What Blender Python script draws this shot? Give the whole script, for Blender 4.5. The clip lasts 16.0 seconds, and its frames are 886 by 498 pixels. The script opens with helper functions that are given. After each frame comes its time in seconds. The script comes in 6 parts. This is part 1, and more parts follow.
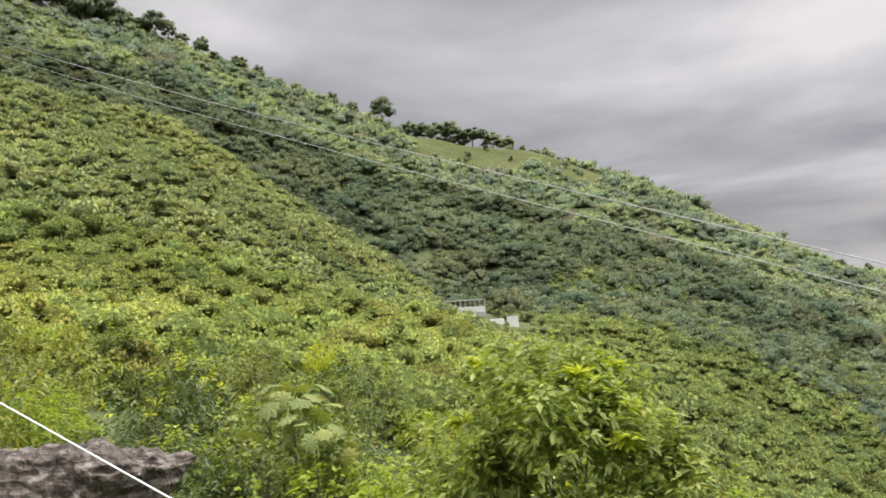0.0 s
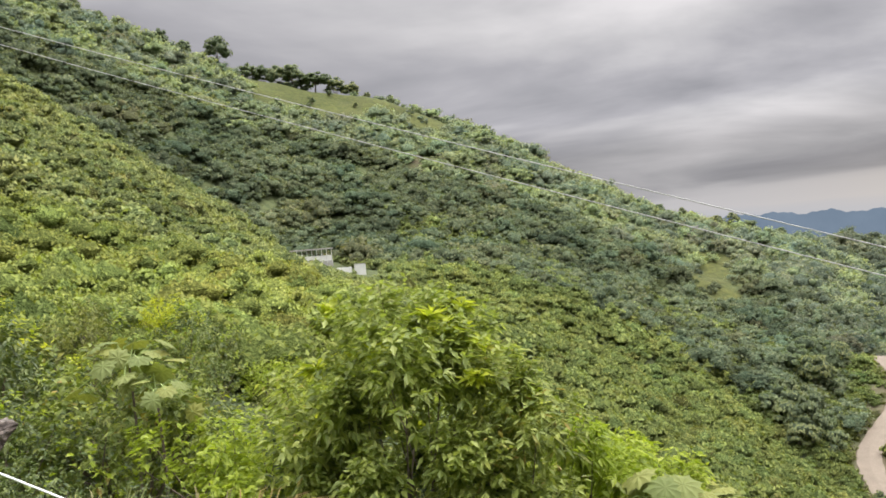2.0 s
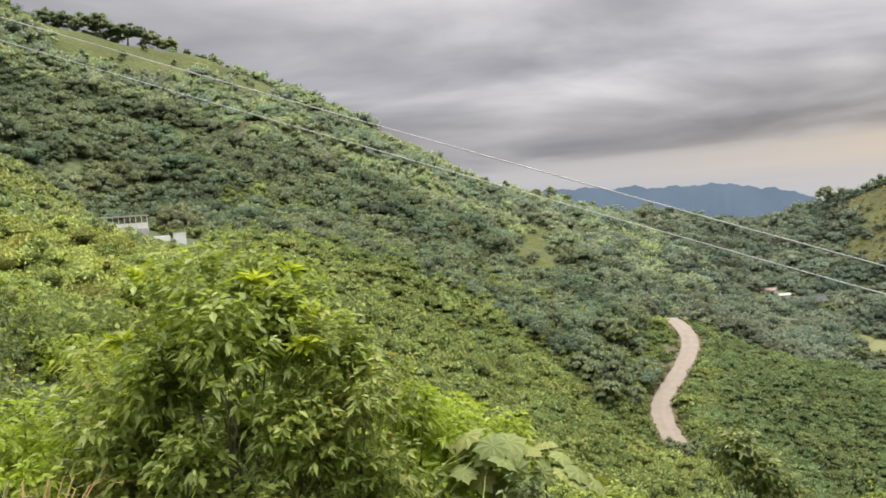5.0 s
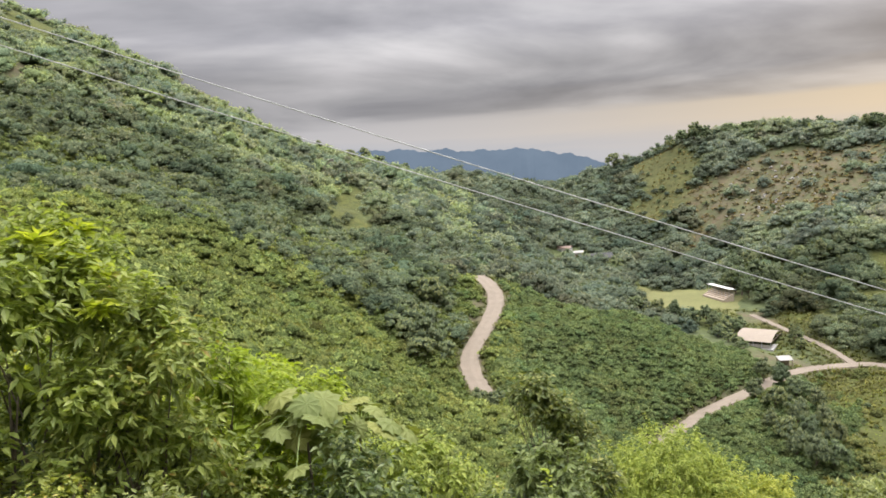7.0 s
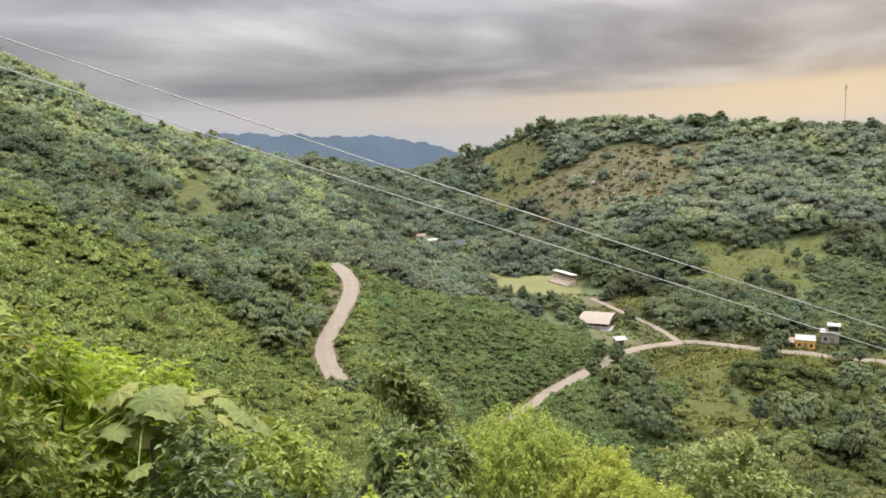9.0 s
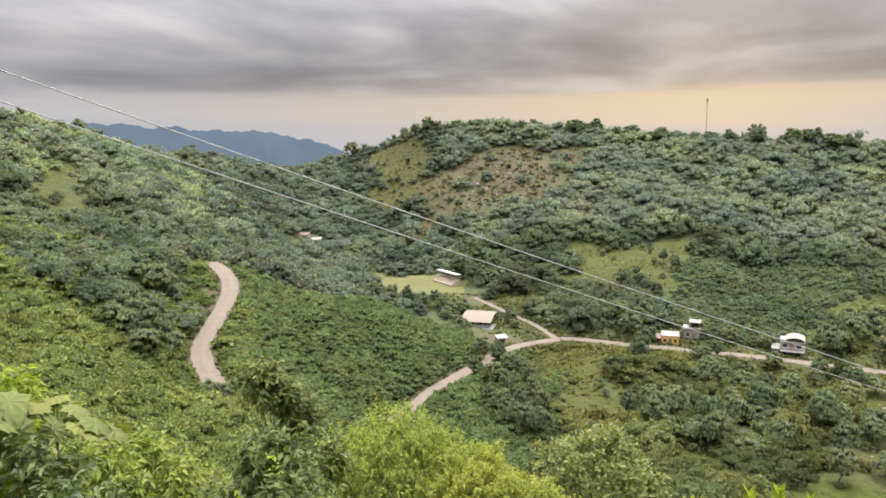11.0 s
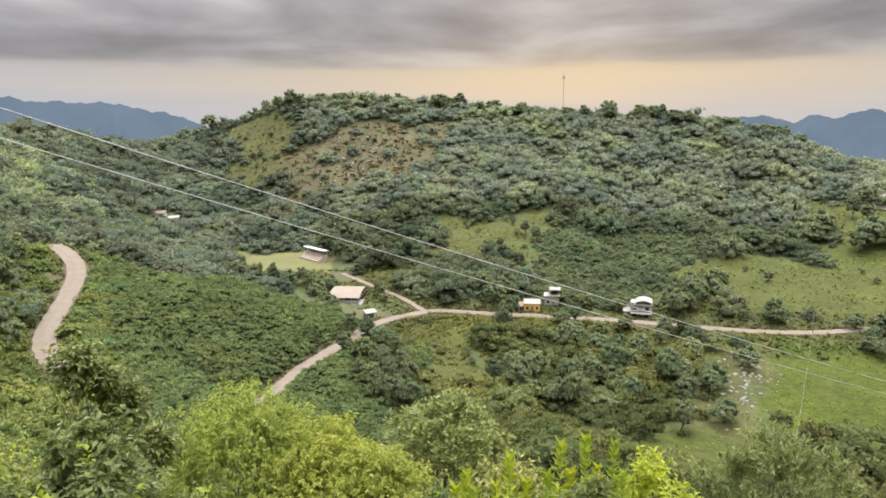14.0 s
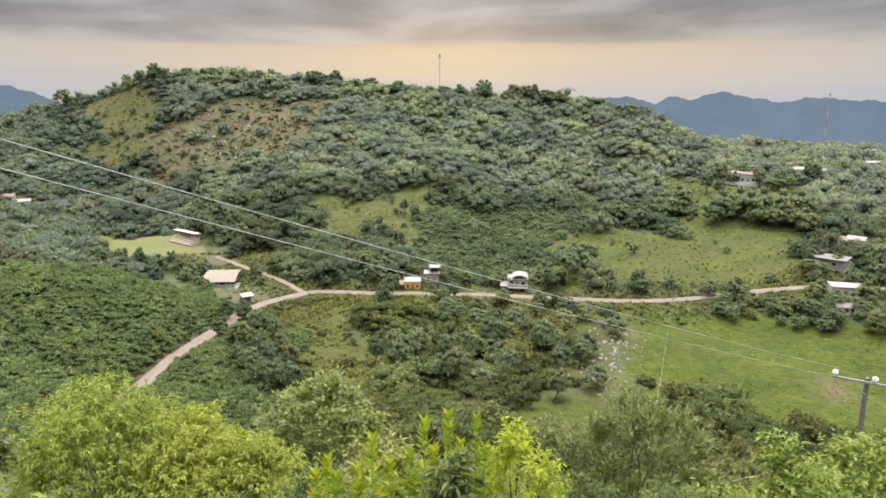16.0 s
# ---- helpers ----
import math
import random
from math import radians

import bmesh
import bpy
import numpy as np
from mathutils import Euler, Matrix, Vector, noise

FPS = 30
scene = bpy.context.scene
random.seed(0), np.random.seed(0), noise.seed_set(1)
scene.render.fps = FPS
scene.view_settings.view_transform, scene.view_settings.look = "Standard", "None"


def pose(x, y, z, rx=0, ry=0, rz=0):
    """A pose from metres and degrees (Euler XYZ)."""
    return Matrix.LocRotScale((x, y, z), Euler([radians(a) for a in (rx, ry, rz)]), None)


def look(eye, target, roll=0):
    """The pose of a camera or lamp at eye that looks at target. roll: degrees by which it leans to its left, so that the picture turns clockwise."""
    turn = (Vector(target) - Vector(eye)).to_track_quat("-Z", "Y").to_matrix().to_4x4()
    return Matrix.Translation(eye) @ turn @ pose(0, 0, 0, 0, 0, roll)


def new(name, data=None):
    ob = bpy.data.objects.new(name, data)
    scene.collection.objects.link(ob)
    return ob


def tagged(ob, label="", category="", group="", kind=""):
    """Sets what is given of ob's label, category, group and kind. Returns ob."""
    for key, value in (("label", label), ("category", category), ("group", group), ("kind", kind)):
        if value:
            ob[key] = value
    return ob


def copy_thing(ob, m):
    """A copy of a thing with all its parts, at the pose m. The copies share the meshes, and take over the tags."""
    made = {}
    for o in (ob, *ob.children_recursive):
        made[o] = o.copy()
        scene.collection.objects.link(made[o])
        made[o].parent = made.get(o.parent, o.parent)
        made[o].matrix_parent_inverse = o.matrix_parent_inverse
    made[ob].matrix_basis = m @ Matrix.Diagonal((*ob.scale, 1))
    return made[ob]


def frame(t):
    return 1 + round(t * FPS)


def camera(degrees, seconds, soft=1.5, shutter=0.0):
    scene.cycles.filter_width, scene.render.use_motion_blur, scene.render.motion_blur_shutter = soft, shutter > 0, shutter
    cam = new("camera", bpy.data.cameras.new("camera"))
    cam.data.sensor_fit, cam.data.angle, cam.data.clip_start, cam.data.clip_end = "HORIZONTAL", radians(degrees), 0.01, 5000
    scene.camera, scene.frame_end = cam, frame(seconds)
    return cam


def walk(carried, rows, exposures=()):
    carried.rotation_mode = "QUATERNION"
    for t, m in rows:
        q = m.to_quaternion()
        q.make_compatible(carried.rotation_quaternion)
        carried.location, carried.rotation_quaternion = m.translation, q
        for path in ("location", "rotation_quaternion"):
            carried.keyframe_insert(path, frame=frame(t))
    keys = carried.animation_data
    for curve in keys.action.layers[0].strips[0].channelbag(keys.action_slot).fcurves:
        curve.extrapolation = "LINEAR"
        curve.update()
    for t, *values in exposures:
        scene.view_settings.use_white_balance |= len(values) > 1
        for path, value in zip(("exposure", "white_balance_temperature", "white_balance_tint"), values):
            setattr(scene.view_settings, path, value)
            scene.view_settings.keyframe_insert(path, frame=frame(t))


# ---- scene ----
# ======== camera and its walk ========
# seconds, eye (x, y, z), heading clockwise from +y, pitch, lean to the left
EYE_Z = 60.0
cam = camera(63.83, 16.0, soft=1.65)
ROWS = [
    (0.0, -0.278, -0.242, 0.285, 0.670, 6.426, -3.793),
    (0.5, -0.301, -0.181, 0.265, 3.763, 5.375, -4.181),
    (1.0, -0.310, -0.187, 0.257, 6.786, 4.032, -4.692),
    (1.5, -0.321, -0.135, 0.243, 9.964, 2.604, -5.162),
    (2.0, -0.341, -0.081, 0.236, 12.638, 1.286, -5.522),
    (2.5, -0.351, -0.030, 0.218, 15.081, 0.263, -5.733),
    (3.0, -0.361, 0.039, 0.201, 17.381, -0.449, -5.741),
    (3.5, -0.327, 0.092, 0.202, 19.363, -0.922, -5.652),
    (6.0, -0.234, 0.397, 0.060, 32.393, -4.172, -4.572),
    (6.5, -0.247, 0.324, 0.064, 36.457, -5.462, -4.368),
    (7.0, -0.229, 0.314, 0.048, 40.608, -6.697, -4.222),
    (7.5, -0.223, 0.313, 0.045, 44.223, -7.618, -4.078),
    (8.0, -0.230, 0.314, 0.048, 47.321, -8.128, -3.761),
    (8.5, -0.187, 0.391, 0.011, 49.964, -8.351, -3.221),
    (9.0, -0.167, 0.434, -0.011, 52.254, -8.388, -2.632),
    (9.5, -0.182, 0.395, 0.002, 54.546, -8.447, -2.111),
    (10.0, -0.146, 0.405, -0.007, 56.975, -8.537, -1.588),
    (12.5, 0.378, -0.012, -0.143, 67.136, -9.325, -0.479),
    (13.0, 0.477, -0.115, -0.144, 68.646, -9.752, -0.486),
    (13.5, 0.457, -0.222, -0.231, 70.272, -10.277, -0.477),
    (14.0, 0.465, -0.323, -0.248, 72.146, -10.822, -0.444),
    (14.5, 0.481, -0.434, -0.296, 74.351, -11.282, -0.362),
    (15.0, 0.645, -0.514, -0.333, 76.827, -11.672, -0.196),
    (15.5, 0.724, -0.539, -0.369, 79.386, -12.068, 0.018),
    (16.0, 0.848, -0.565, -0.369, 81.921, -12.515, 0.244),
]


def heading(az, el):
    a, e = radians(az), radians(el)
    return Vector((math.sin(a) * math.cos(e), math.cos(a) * math.cos(e), math.sin(e)))


def row_pose(x, y, z, az, el, lean):
    eye = Vector((x, y, z + EYE_Z))
    return look(eye, eye + 100 * heading(az, el), lean)


walk(cam, [(t, row_pose(*rest)) for t, *rest in ROWS])

# ======== sky and light ========
SUN_AZ, SUN_EL = 82.0, 72.0
scene.view_settings.exposure = 1.5


def build_world():
    w = bpy.data.worlds.new("overcast_sky")
    scene.world = w
    w.use_nodes = True
    nt = w.node_tree
    nt.nodes.clear()
    N, L = nt.nodes.new, nt.links.new

    def math_node(op, a, b=None, c=None):
        n = N("ShaderNodeMath")
        n.operation = op
        for i, v in enumerate((a, b, c)):
            if v is None:
                continue
            if isinstance(v, (int, float)):
                n.inputs[i].default_value = v
            else:
                L(v, n.inputs[i])
        return n.outputs[0]

    def ramp(fac, stops):
        n = N("ShaderNodeValToRGB")
        n.color_ramp.elements[0].position, n.color_ramp.elements[0].color = stops[0][0], (*stops[0][1], 1)
        n.color_ramp.elements[1].position, n.color_ramp.elements[1].color = stops[-1][0], (*stops[-1][1], 1)
        for p, c in stops[1:-1]:
            e = n.color_ramp.elements.new(p)
            e.color = (*c, 1)
        L(fac, n.inputs[0])
        return n.outputs[0]

    def mix(fac, a, b, mode="MIX"):
        n = N("ShaderNodeMix")
        n.data_type, n.blend_type = "RGBA", mode
        if isinstance(fac, (int, float)):
            n.inputs[0].default_value = fac
        else:
            L(fac, n.inputs[0])
        for i, v in ((6, a), (7, b)):
            if isinstance(v, tuple):
                n.inputs[i].default_value = (*v, 1)
            else:
                L(v, n.inputs[i])
        return n.outputs[2]

    tc = N("ShaderNodeTexCoord")
    sep = N("ShaderNodeSeparateXYZ")
    L(tc.outputs["Generated"], sep.inputs[0])
    x, y, z = sep.outputs
    sky = N("ShaderNodeTexSky")
    sky.sky_type, sky.sun_disc = "NISHITA", False
    sky.sun_elevation, sky.sun_rotation = radians(12), radians(SUN_AZ)
    sky.dust_density = 3.0
    # cloud deck: the direction projected on a plane overhead
    zc = math_node("ADD", math_node("MAXIMUM", z, 0.0), 0.10)
    comb = N("ShaderNodeCombineXYZ")
    L(math_node("DIVIDE", x, zc), comb.inputs[0])
    L(math_node("DIVIDE", y, zc), comb.inputs[1])
    mapn = N("ShaderNodeMapping")
    mapn.inputs["Rotation"].default_value = (0, 0, radians(-70))
    mapn.inputs["Scale"].default_value = (0.75, 1.0, 1.0)
    L(comb.outputs[0], mapn.inputs[0])
    n1 = N("ShaderNodeTexNoise")
    n1.inputs["Scale"].default_value, n1.inputs["Detail"].default_value, n1.inputs["Roughness"].default_value = 0.75, 6, 0.5
    n1.inputs["Distortion"].default_value = 0.35
    L(mapn.outputs[0], n1.inputs["Vector"])
    cloud = ramp(n1.outputs[0], [(0.34, (0.25, 0.25, 0.27)), (0.47, (0.36, 0.355, 0.375)), (0.58, (0.50, 0.49, 0.50)), (0.70, (0.68, 0.66, 0.665))])
    # the gap under the deck near the horizon, warmest towards the low sun
    toward = math_node("ADD", math_node("MULTIPLY", x, math.sin(radians(SUN_AZ))), math_node("MULTIPLY", y, math.cos(radians(SUN_AZ))))
    warm = math_node("POWER", math_node("MAXIMUM", toward, 0.0), 7.0)
    n2 = N("ShaderNodeTexNoise")
    n2.inputs["Scale"].default_value, n2.inputs["Detail"].default_value = 2.6, 4
    sc = N("ShaderNodeMapping")
    sc.inputs["Scale"].default_value = (1.0, 1.0, 14.0)
    L(tc.outputs["Generated"], sc.inputs[0])
    L(sc.outputs[0], n2.inputs["Vector"])
    zw = math_node("ADD", z, math_node("MULTIPLY", math_node("SUBTRACT", n2.outputs[0], 0.5), 0.05))
    gapcol = mix(warm, (0.56, 0.55, 0.57), (0.73, 0.60, 0.43))
    gapfac = ramp(zw, [(0.0, (1, 1, 1)), (0.052, (1, 1, 1)), (0.066, (0.4, 0.4, 0.4)), (0.10, (0, 0, 0))])
    band = mix(gapfac, cloud, gapcol)
    hazefac = ramp(zw, [(0.0, (0.95, 0.95, 0.95)), (0.012, (0.7, 0.7, 0.7)), (0.035, (0, 0, 0))])
    hazecol = mix(warm, (0.42, 0.46, 0.53), (0.58, 0.53, 0.50))
    col = mix(hazefac, band, hazecol)
    # an overcast sky is several times brighter overhead than at the horizon
    lift = ramp(z, [(0.0, (0.39, 0.39, 0.39)), (0.055, (0.335, 0.335, 0.335)), (0.085, (0.275, 0.275, 0.28)), (0.125, (0.275, 0.275, 0.28)), (0.18, (0.48, 0.48, 0.487)), (0.30, (0.42, 0.42, 0.425)), (0.46, (0.44, 0.44, 0.445)), (0.57, (2.4, 2.4, 2.5)), (0.75, (2.95, 2.98, 3.1)), (1.0, (3.1, 3.15, 3.3))])
    out = mix(0.0006, mix(1.0, col, lift, "MULTIPLY"), sky.outputs[0])
    bg = N("ShaderNodeBackground")
    bg.inputs[1].default_value = 1.0
    L(out, bg.inputs[0])
    o = N("ShaderNodeOutputWorld")
    L(bg.outputs[0], o.inputs[0])


build_world()
sun = new("sun", bpy.data.lights.new("sun", "SUN"))
sun.data.energy, sun.data.angle, sun.data.color = 1.3, radians(40), (1.0, 0.965, 0.91)
sun.matrix_world = look(200 * heading(SUN_AZ, SUN_EL), (0, 0, 0))

# ======== materials ========


def material(name, rough=0.6, metal=0.0, spec=0.4):
    m = bpy.data.materials.new(name)
    m.use_nodes = True
    b = m.node_tree.nodes["Principled BSDF"]
    b.inputs["Roughness"].default_value, b.inputs["Metallic"].default_value = rough, metal
    b.inputs["Specular IOR Level"].default_value = spec
    return m, m.node_tree, b


def noise_node(nt, scale, detail=4.0, coord="Object", rough=0.55):
    tc = nt.nodes.new("ShaderNodeTexCoord")
    n = nt.nodes.new("ShaderNodeTexNoise")
    n.inputs["Scale"].default_value, n.inputs["Detail"].default_value, n.inputs["Roughness"].default_value = scale, detail, rough
    nt.links.new(tc.outputs[coord], n.inputs["Vector"])
    return n.outputs[0]


def ramp_node(nt, fac, stops):
    n = nt.nodes.new("ShaderNodeValToRGB")
    els = n.color_ramp.elements
    els[0].position, els[0].color = stops[0][0], (*stops[0][1], 1)
    els[1].position, els[1].color = stops[-1][0], (*stops[-1][1], 1)
    for p, c in stops[1:-1]:
        els.new(p).color = (*c, 1)
    nt.links.new(fac, n.inputs[0])
    return n.outputs[0]


def mix_node(nt, fac, a, b, mode="MIX"):
    n = nt.nodes.new("ShaderNodeMix")
    n.data_type, n.blend_type = "RGBA", mode
    if isinstance(fac, (int, float)):
        n.inputs[0].default_value = fac
    else:
        nt.links.new(fac, n.inputs[0])
    for i, v in ((6, a), (7, b)):
        if isinstance(v, tuple):
            n.inputs[i].default_value = (*v, 1)
        else:
            nt.links.new(v, n.inputs[i])
    return n.outputs[2]


def bump_node(nt, bsdf, height, strength, distance):
    n = nt.nodes.new("ShaderNodeBump")
    n.inputs["Strength"].default_value, n.inputs["Distance"].default_value = strength, distance
    nt.links.new(height, n.inputs["Height"])
    nt.links.new(n.outputs[0], bsdf.inputs["Normal"])


def leaf_material(name, dark, mid, light, rough=0.55, through_light=0.3, tint=True, dry=None, gloss=0.35):
    """Foliage: colour by leaf and by plant, with light shining through the blade."""
    m, nt, b = material(name, rough, 0, gloss)
    dark, mid, light = [(c[0] * 1.1, c[1], c[2]) for c in (dark, mid, light)]
    geo = nt.nodes.new("ShaderNodeNewGeometry")
    col = ramp_node(nt, geo.outputs["Random Per Island"], [(0.0, dark), (0.5, mid), (0.93, light), (1.0, dry or light)])
    if tint:
        at = nt.nodes.new("ShaderNodeAttribute")
        at.attribute_name = "tint"
        col = mix_node(nt, 1.0, col, at.outputs["Color"], "MULTIPLY")
    else:
        oi = nt.nodes.new("ShaderNodeObjectInfo")
        shade = ramp_node(nt, oi.outputs["Random"], [(0.0, (0.72, 0.78, 0.75)), (0.5, (1, 1, 1)), (1.0, (1.25, 1.1, 0.9))])
        col = mix_node(nt, 1.0, col, shade, "MULTIPLY")
    nt.links.new(col, b.inputs["Base Color"])
    tr = nt.nodes.new("ShaderNodeBsdfTranslucent")
    warm = mix_node(nt, 1.0, col, (1.15, 1.2, 0.55), "MULTIPLY")
    nt.links.new(warm, tr.inputs[0])
    mx = nt.nodes.new("ShaderNodeMixShader")
    mx.inputs[0].default_value = through_light
    nt.links.new(b.outputs[0], mx.inputs[1])
    nt.links.new(tr.outputs[0], mx.inputs[2])
    nt.links.new(mx.outputs[0], nt.nodes["Material Output"].inputs[0])
    return m


def plain_material(name, color, rough=0.7, metal=0.0, vary=0.25, scale=3.0, bump=0.1, dist=0.02):
    m, nt, b = material(name, rough, metal)
    n = noise_node(nt, scale, 6)
    lo = tuple(c * (1 - vary) for c in color)
    hi = tuple(min(1, c * (1 + vary)) for c in color)
    fine = noise_node(nt, scale * 9, 4)
    col = mix_node(nt, 0.5, ramp_node(nt, n, [(0.3, lo), (0.7, hi)]), ramp_node(nt, fine, [(0.3, lo), (0.7, hi)]))
    nt.links.new(col, b.inputs["Base Color"])
    if bump:
        bump_node(nt, b, fine, bump, dist)
    return m


M_SHRUB = leaf_material("shrub_leaves", (0.118, 0.156, 0.048), (0.153, 0.196, 0.061), (0.195, 0.238, 0.08), 0.7, 0.33, gloss=0.1)
M_WOODS = leaf_material("woodland_leaves", (0.09, 0.118, 0.055), (0.118, 0.149, 0.067), (0.152, 0.184, 0.084), 0.75, 0.35, gloss=0.08)
M_NEAR = leaf_material("broad_bush_leaves", (0.112, 0.16, 0.034), (0.19, 0.25, 0.05), (0.295, 0.355, 0.085), rough=0.5, through_light=0.36, tint=False, dry=(0.30, 0.21, 0.05), gloss=0.3)
M_LIME = leaf_material("young_lime_leaves", (0.21, 0.29, 0.028), (0.31, 0.405, 0.042), (0.41, 0.50, 0.07), rough=0.45, through_light=0.5, tint=False)
M_DEEP = leaf_material("deep_green_leaves", (0.18, 0.24, 0.055), (0.285, 0.36, 0.085), (0.40, 0.465, 0.125), rough=0.5, through_light=0.5, tint=False, gloss=0.45)
M_GREY = leaf_material("grey_green_leaves", (0.082, 0.116, 0.04), (0.135, 0.182, 0.06), (0.21, 0.26, 0.095), rough=0.55, through_light=0.36, tint=False, gloss=0.25)
# dark leaf colour; on the low bushes it also paints the shade of undergrowth
M_DARKLEAF_SHADE = leaf_material("dark_glossy_leaves_and_shade", (0.045, 0.078, 0.02), (0.08, 0.125, 0.03), (0.145, 0.195, 0.052), rough=0.45, tint=False, gloss=0.4)


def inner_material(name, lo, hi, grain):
    """Leaf masses too dense to see into: mottled like the leaves over them, with the shade of leaf gaps painted as dark
    flecks.
    """
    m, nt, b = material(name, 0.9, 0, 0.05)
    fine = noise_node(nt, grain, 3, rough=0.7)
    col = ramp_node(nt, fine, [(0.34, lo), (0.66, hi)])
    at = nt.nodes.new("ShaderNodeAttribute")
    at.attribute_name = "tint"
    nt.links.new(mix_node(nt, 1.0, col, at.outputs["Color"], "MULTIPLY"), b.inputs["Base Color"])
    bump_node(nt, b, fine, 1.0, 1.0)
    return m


# first colour: painted shade of gaps between leaves; second: the leaves
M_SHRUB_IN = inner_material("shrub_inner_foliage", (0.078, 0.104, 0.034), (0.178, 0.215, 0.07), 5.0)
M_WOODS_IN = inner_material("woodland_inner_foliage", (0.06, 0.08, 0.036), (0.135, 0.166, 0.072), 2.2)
M_BARK = plain_material("bark", (0.13, 0.10, 0.075), 0.9, vary=0.35, scale=6, bump=0.5)


def ground_material():
    """Soil and low growth, turned to pasture, dirt or dry slope where the land cover says so."""
    m, nt, b = material("hillside_ground", 0.95, 0, 0.2)
    at = nt.nodes.new("ShaderNodeAttribute")
    at.attribute_name = "cover"
    sep = nt.nodes.new("ShaderNodeSeparateColor")
    nt.links.new(at.outputs["Color"], sep.inputs[0])
    big, mid, fine = noise_node(nt, 0.06, 5), noise_node(nt, 0.45, 6), noise_node(nt, 3.5, 5)
    soil = ramp_node(nt, mid, [(0.3, (0.055, 0.070, 0.030)), (0.7, (0.098, 0.118, 0.050))])
    g1 = ramp_node(nt, mid, [(0.28, (0.042, 0.060, 0.009)), (0.5, (0.064, 0.085, 0.012)), (0.75, (0.092, 0.110, 0.019))])
    g2 = ramp_node(nt, fine, [(0.3, (0.030, 0.046, 0.008)), (0.7, (0.086, 0.106, 0.019))])
    # cattle paths: bands that follow the contours
    tcs, mps = nt.nodes.new("ShaderNodeTexCoord"), nt.nodes.new("ShaderNodeMapping")
    mps.inputs["Scale"].default_value = (0.10, 0.10, 1.5)
    nt.links.new(tcs.outputs["Object"], mps.inputs[0])
    terr = nt.nodes.new("ShaderNodeTexNoise")
    terr.inputs["Scale"].default_value, terr.inputs["Detail"].default_value = 1.0, 5
    nt.links.new(mps.outputs[0], terr.inputs["Vector"])
    grass = mix_node(nt, 0.5, g1, g2)
    grass = mix_node(nt, 0.35, grass, ramp_node(nt, terr.outputs[0], [(0.36, (0.5, 0.53, 0.5)), (0.5, (0.95, 0.95, 0.95)), (0.64, (1.35, 1.25, 1.2))]), "MULTIPLY")
    # trodden lines across the slope
    turn, flat = nt.nodes.new("ShaderNodeMapping"), nt.nodes.new("ShaderNodeMapping")
    turn.inputs["Rotation"].default_value = (0, 0, radians(15))
    flat.inputs["Scale"].default_value = (1.5, 0.5, 1.0)
    nt.links.new(tcs.outputs["Object"], turn.inputs[0])
    nt.links.new(turn.outputs[0], flat.inputs[0])
    tread = nt.nodes.new("ShaderNodeTexNoise")
    tread.inputs["Scale"].default_value, tread.inputs["Detail"].default_value = 1.0, 6
    nt.links.new(flat.outputs[0], tread.inputs["Vector"])
    grass = mix_node(nt, 0.7, grass, ramp_node(nt, tread.outputs[0], [(0.36, (0.55, 0.56, 0.5)), (0.5, (0.95, 0.95, 0.95)), (0.64, (1.4, 1.28, 1.2))]), "MULTIPLY")
    dryg = ramp_node(nt, mid, [(0.3, (0.052, 0.058, 0.024)), (0.7, (0.115, 0.105, 0.046))])
    grass = mix_node(nt, sep.outputs[2], grass, dryg)
    dirt = ramp_node(nt, fine, [(0.3, (0.084, 0.060, 0.042)), (0.7, (0.150, 0.112, 0.078))])
    col = mix_node(nt, sep.outputs[0], soil, grass)
    worn = nt.nodes.new("ShaderNodeMath")
    worn.operation = "MULTIPLY"
    nt.links.new(sep.outputs[1], worn.inputs[0])
    nt.links.new(ramp_node(nt, noise_node(nt, 0.22, 6, rough=0.7), [(0.36, (0.15, 0.15, 0.15)), (0.62, (1, 1, 1))]), worn.inputs[1])
    col = mix_node(nt, worn.outputs[0], col, dirt)
    col = mix_node(nt, 1.0, col, ramp_node(nt, big, [(0.3, (0.82, 0.82, 0.82)), (0.7, (1.15, 1.12, 1.05))]), "MULTIPLY")
    nt.links.new(col, b.inputs["Base Color"])
    bump_node(nt, b, mid, 0.6, 0.5)
    return m


M_GROUND = ground_material()
M_ROAD = plain_material("pale_dirt_road", (0.192, 0.157, 0.118), 0.95, vary=0.2, scale=0.5, bump=0.3, dist=0.05)

# ======== the land ========
# sections of the hillside and valley: heading, then (distance, height against the eye)
SECTIONS = []


def section(az, *pts):
    SECTIONS.append((az, pts))


section(-180, (3, -1.7), (20, 5), (60, 20), (150, 58), (300, 110), (600, 120))
section(-90, (3, -1.8), (20, 3), (60, 18), (150, 60), (300, 125), (600, 130))
section(-60, (3, -1.9), (12, -1.5), (30, 1.5), (60, 10), (110, 33), (160, 58), (330, 166), (600, 120))
section(-31, (3, -2.2), (9, -3.0), (20, -2.2), (45, 3.0), (90, 23), (150, 51), (200, 57), (330, 148), (600, 70))
section(-20, (3, -2.4), (9, -4.0), (20, -3.2), (45, 2.0), (90, 19), (150, 44), (195, 47), (330, 137), (600, 60))
section(-12, (3, -2.5), (9, -4.4), (20, -3.8), (50, 1.2), (90, 13), (150, 30.5), (190, 30), (340, 120), (600, 50))
section(-4, (3, -2.5), (9, -4.6), (20, -4.4), (55, 0.4), (95, 5.5), (150, 14.5), (185, 14), (350, 105.5), (600, 40))
section(1, (3, -2.5), (9, -4.8), (20, -5.0), (60, -0.6), (100, 0.4), (150, 2.4), (180, 5), (250, 42), (350, 96), (600, 30))
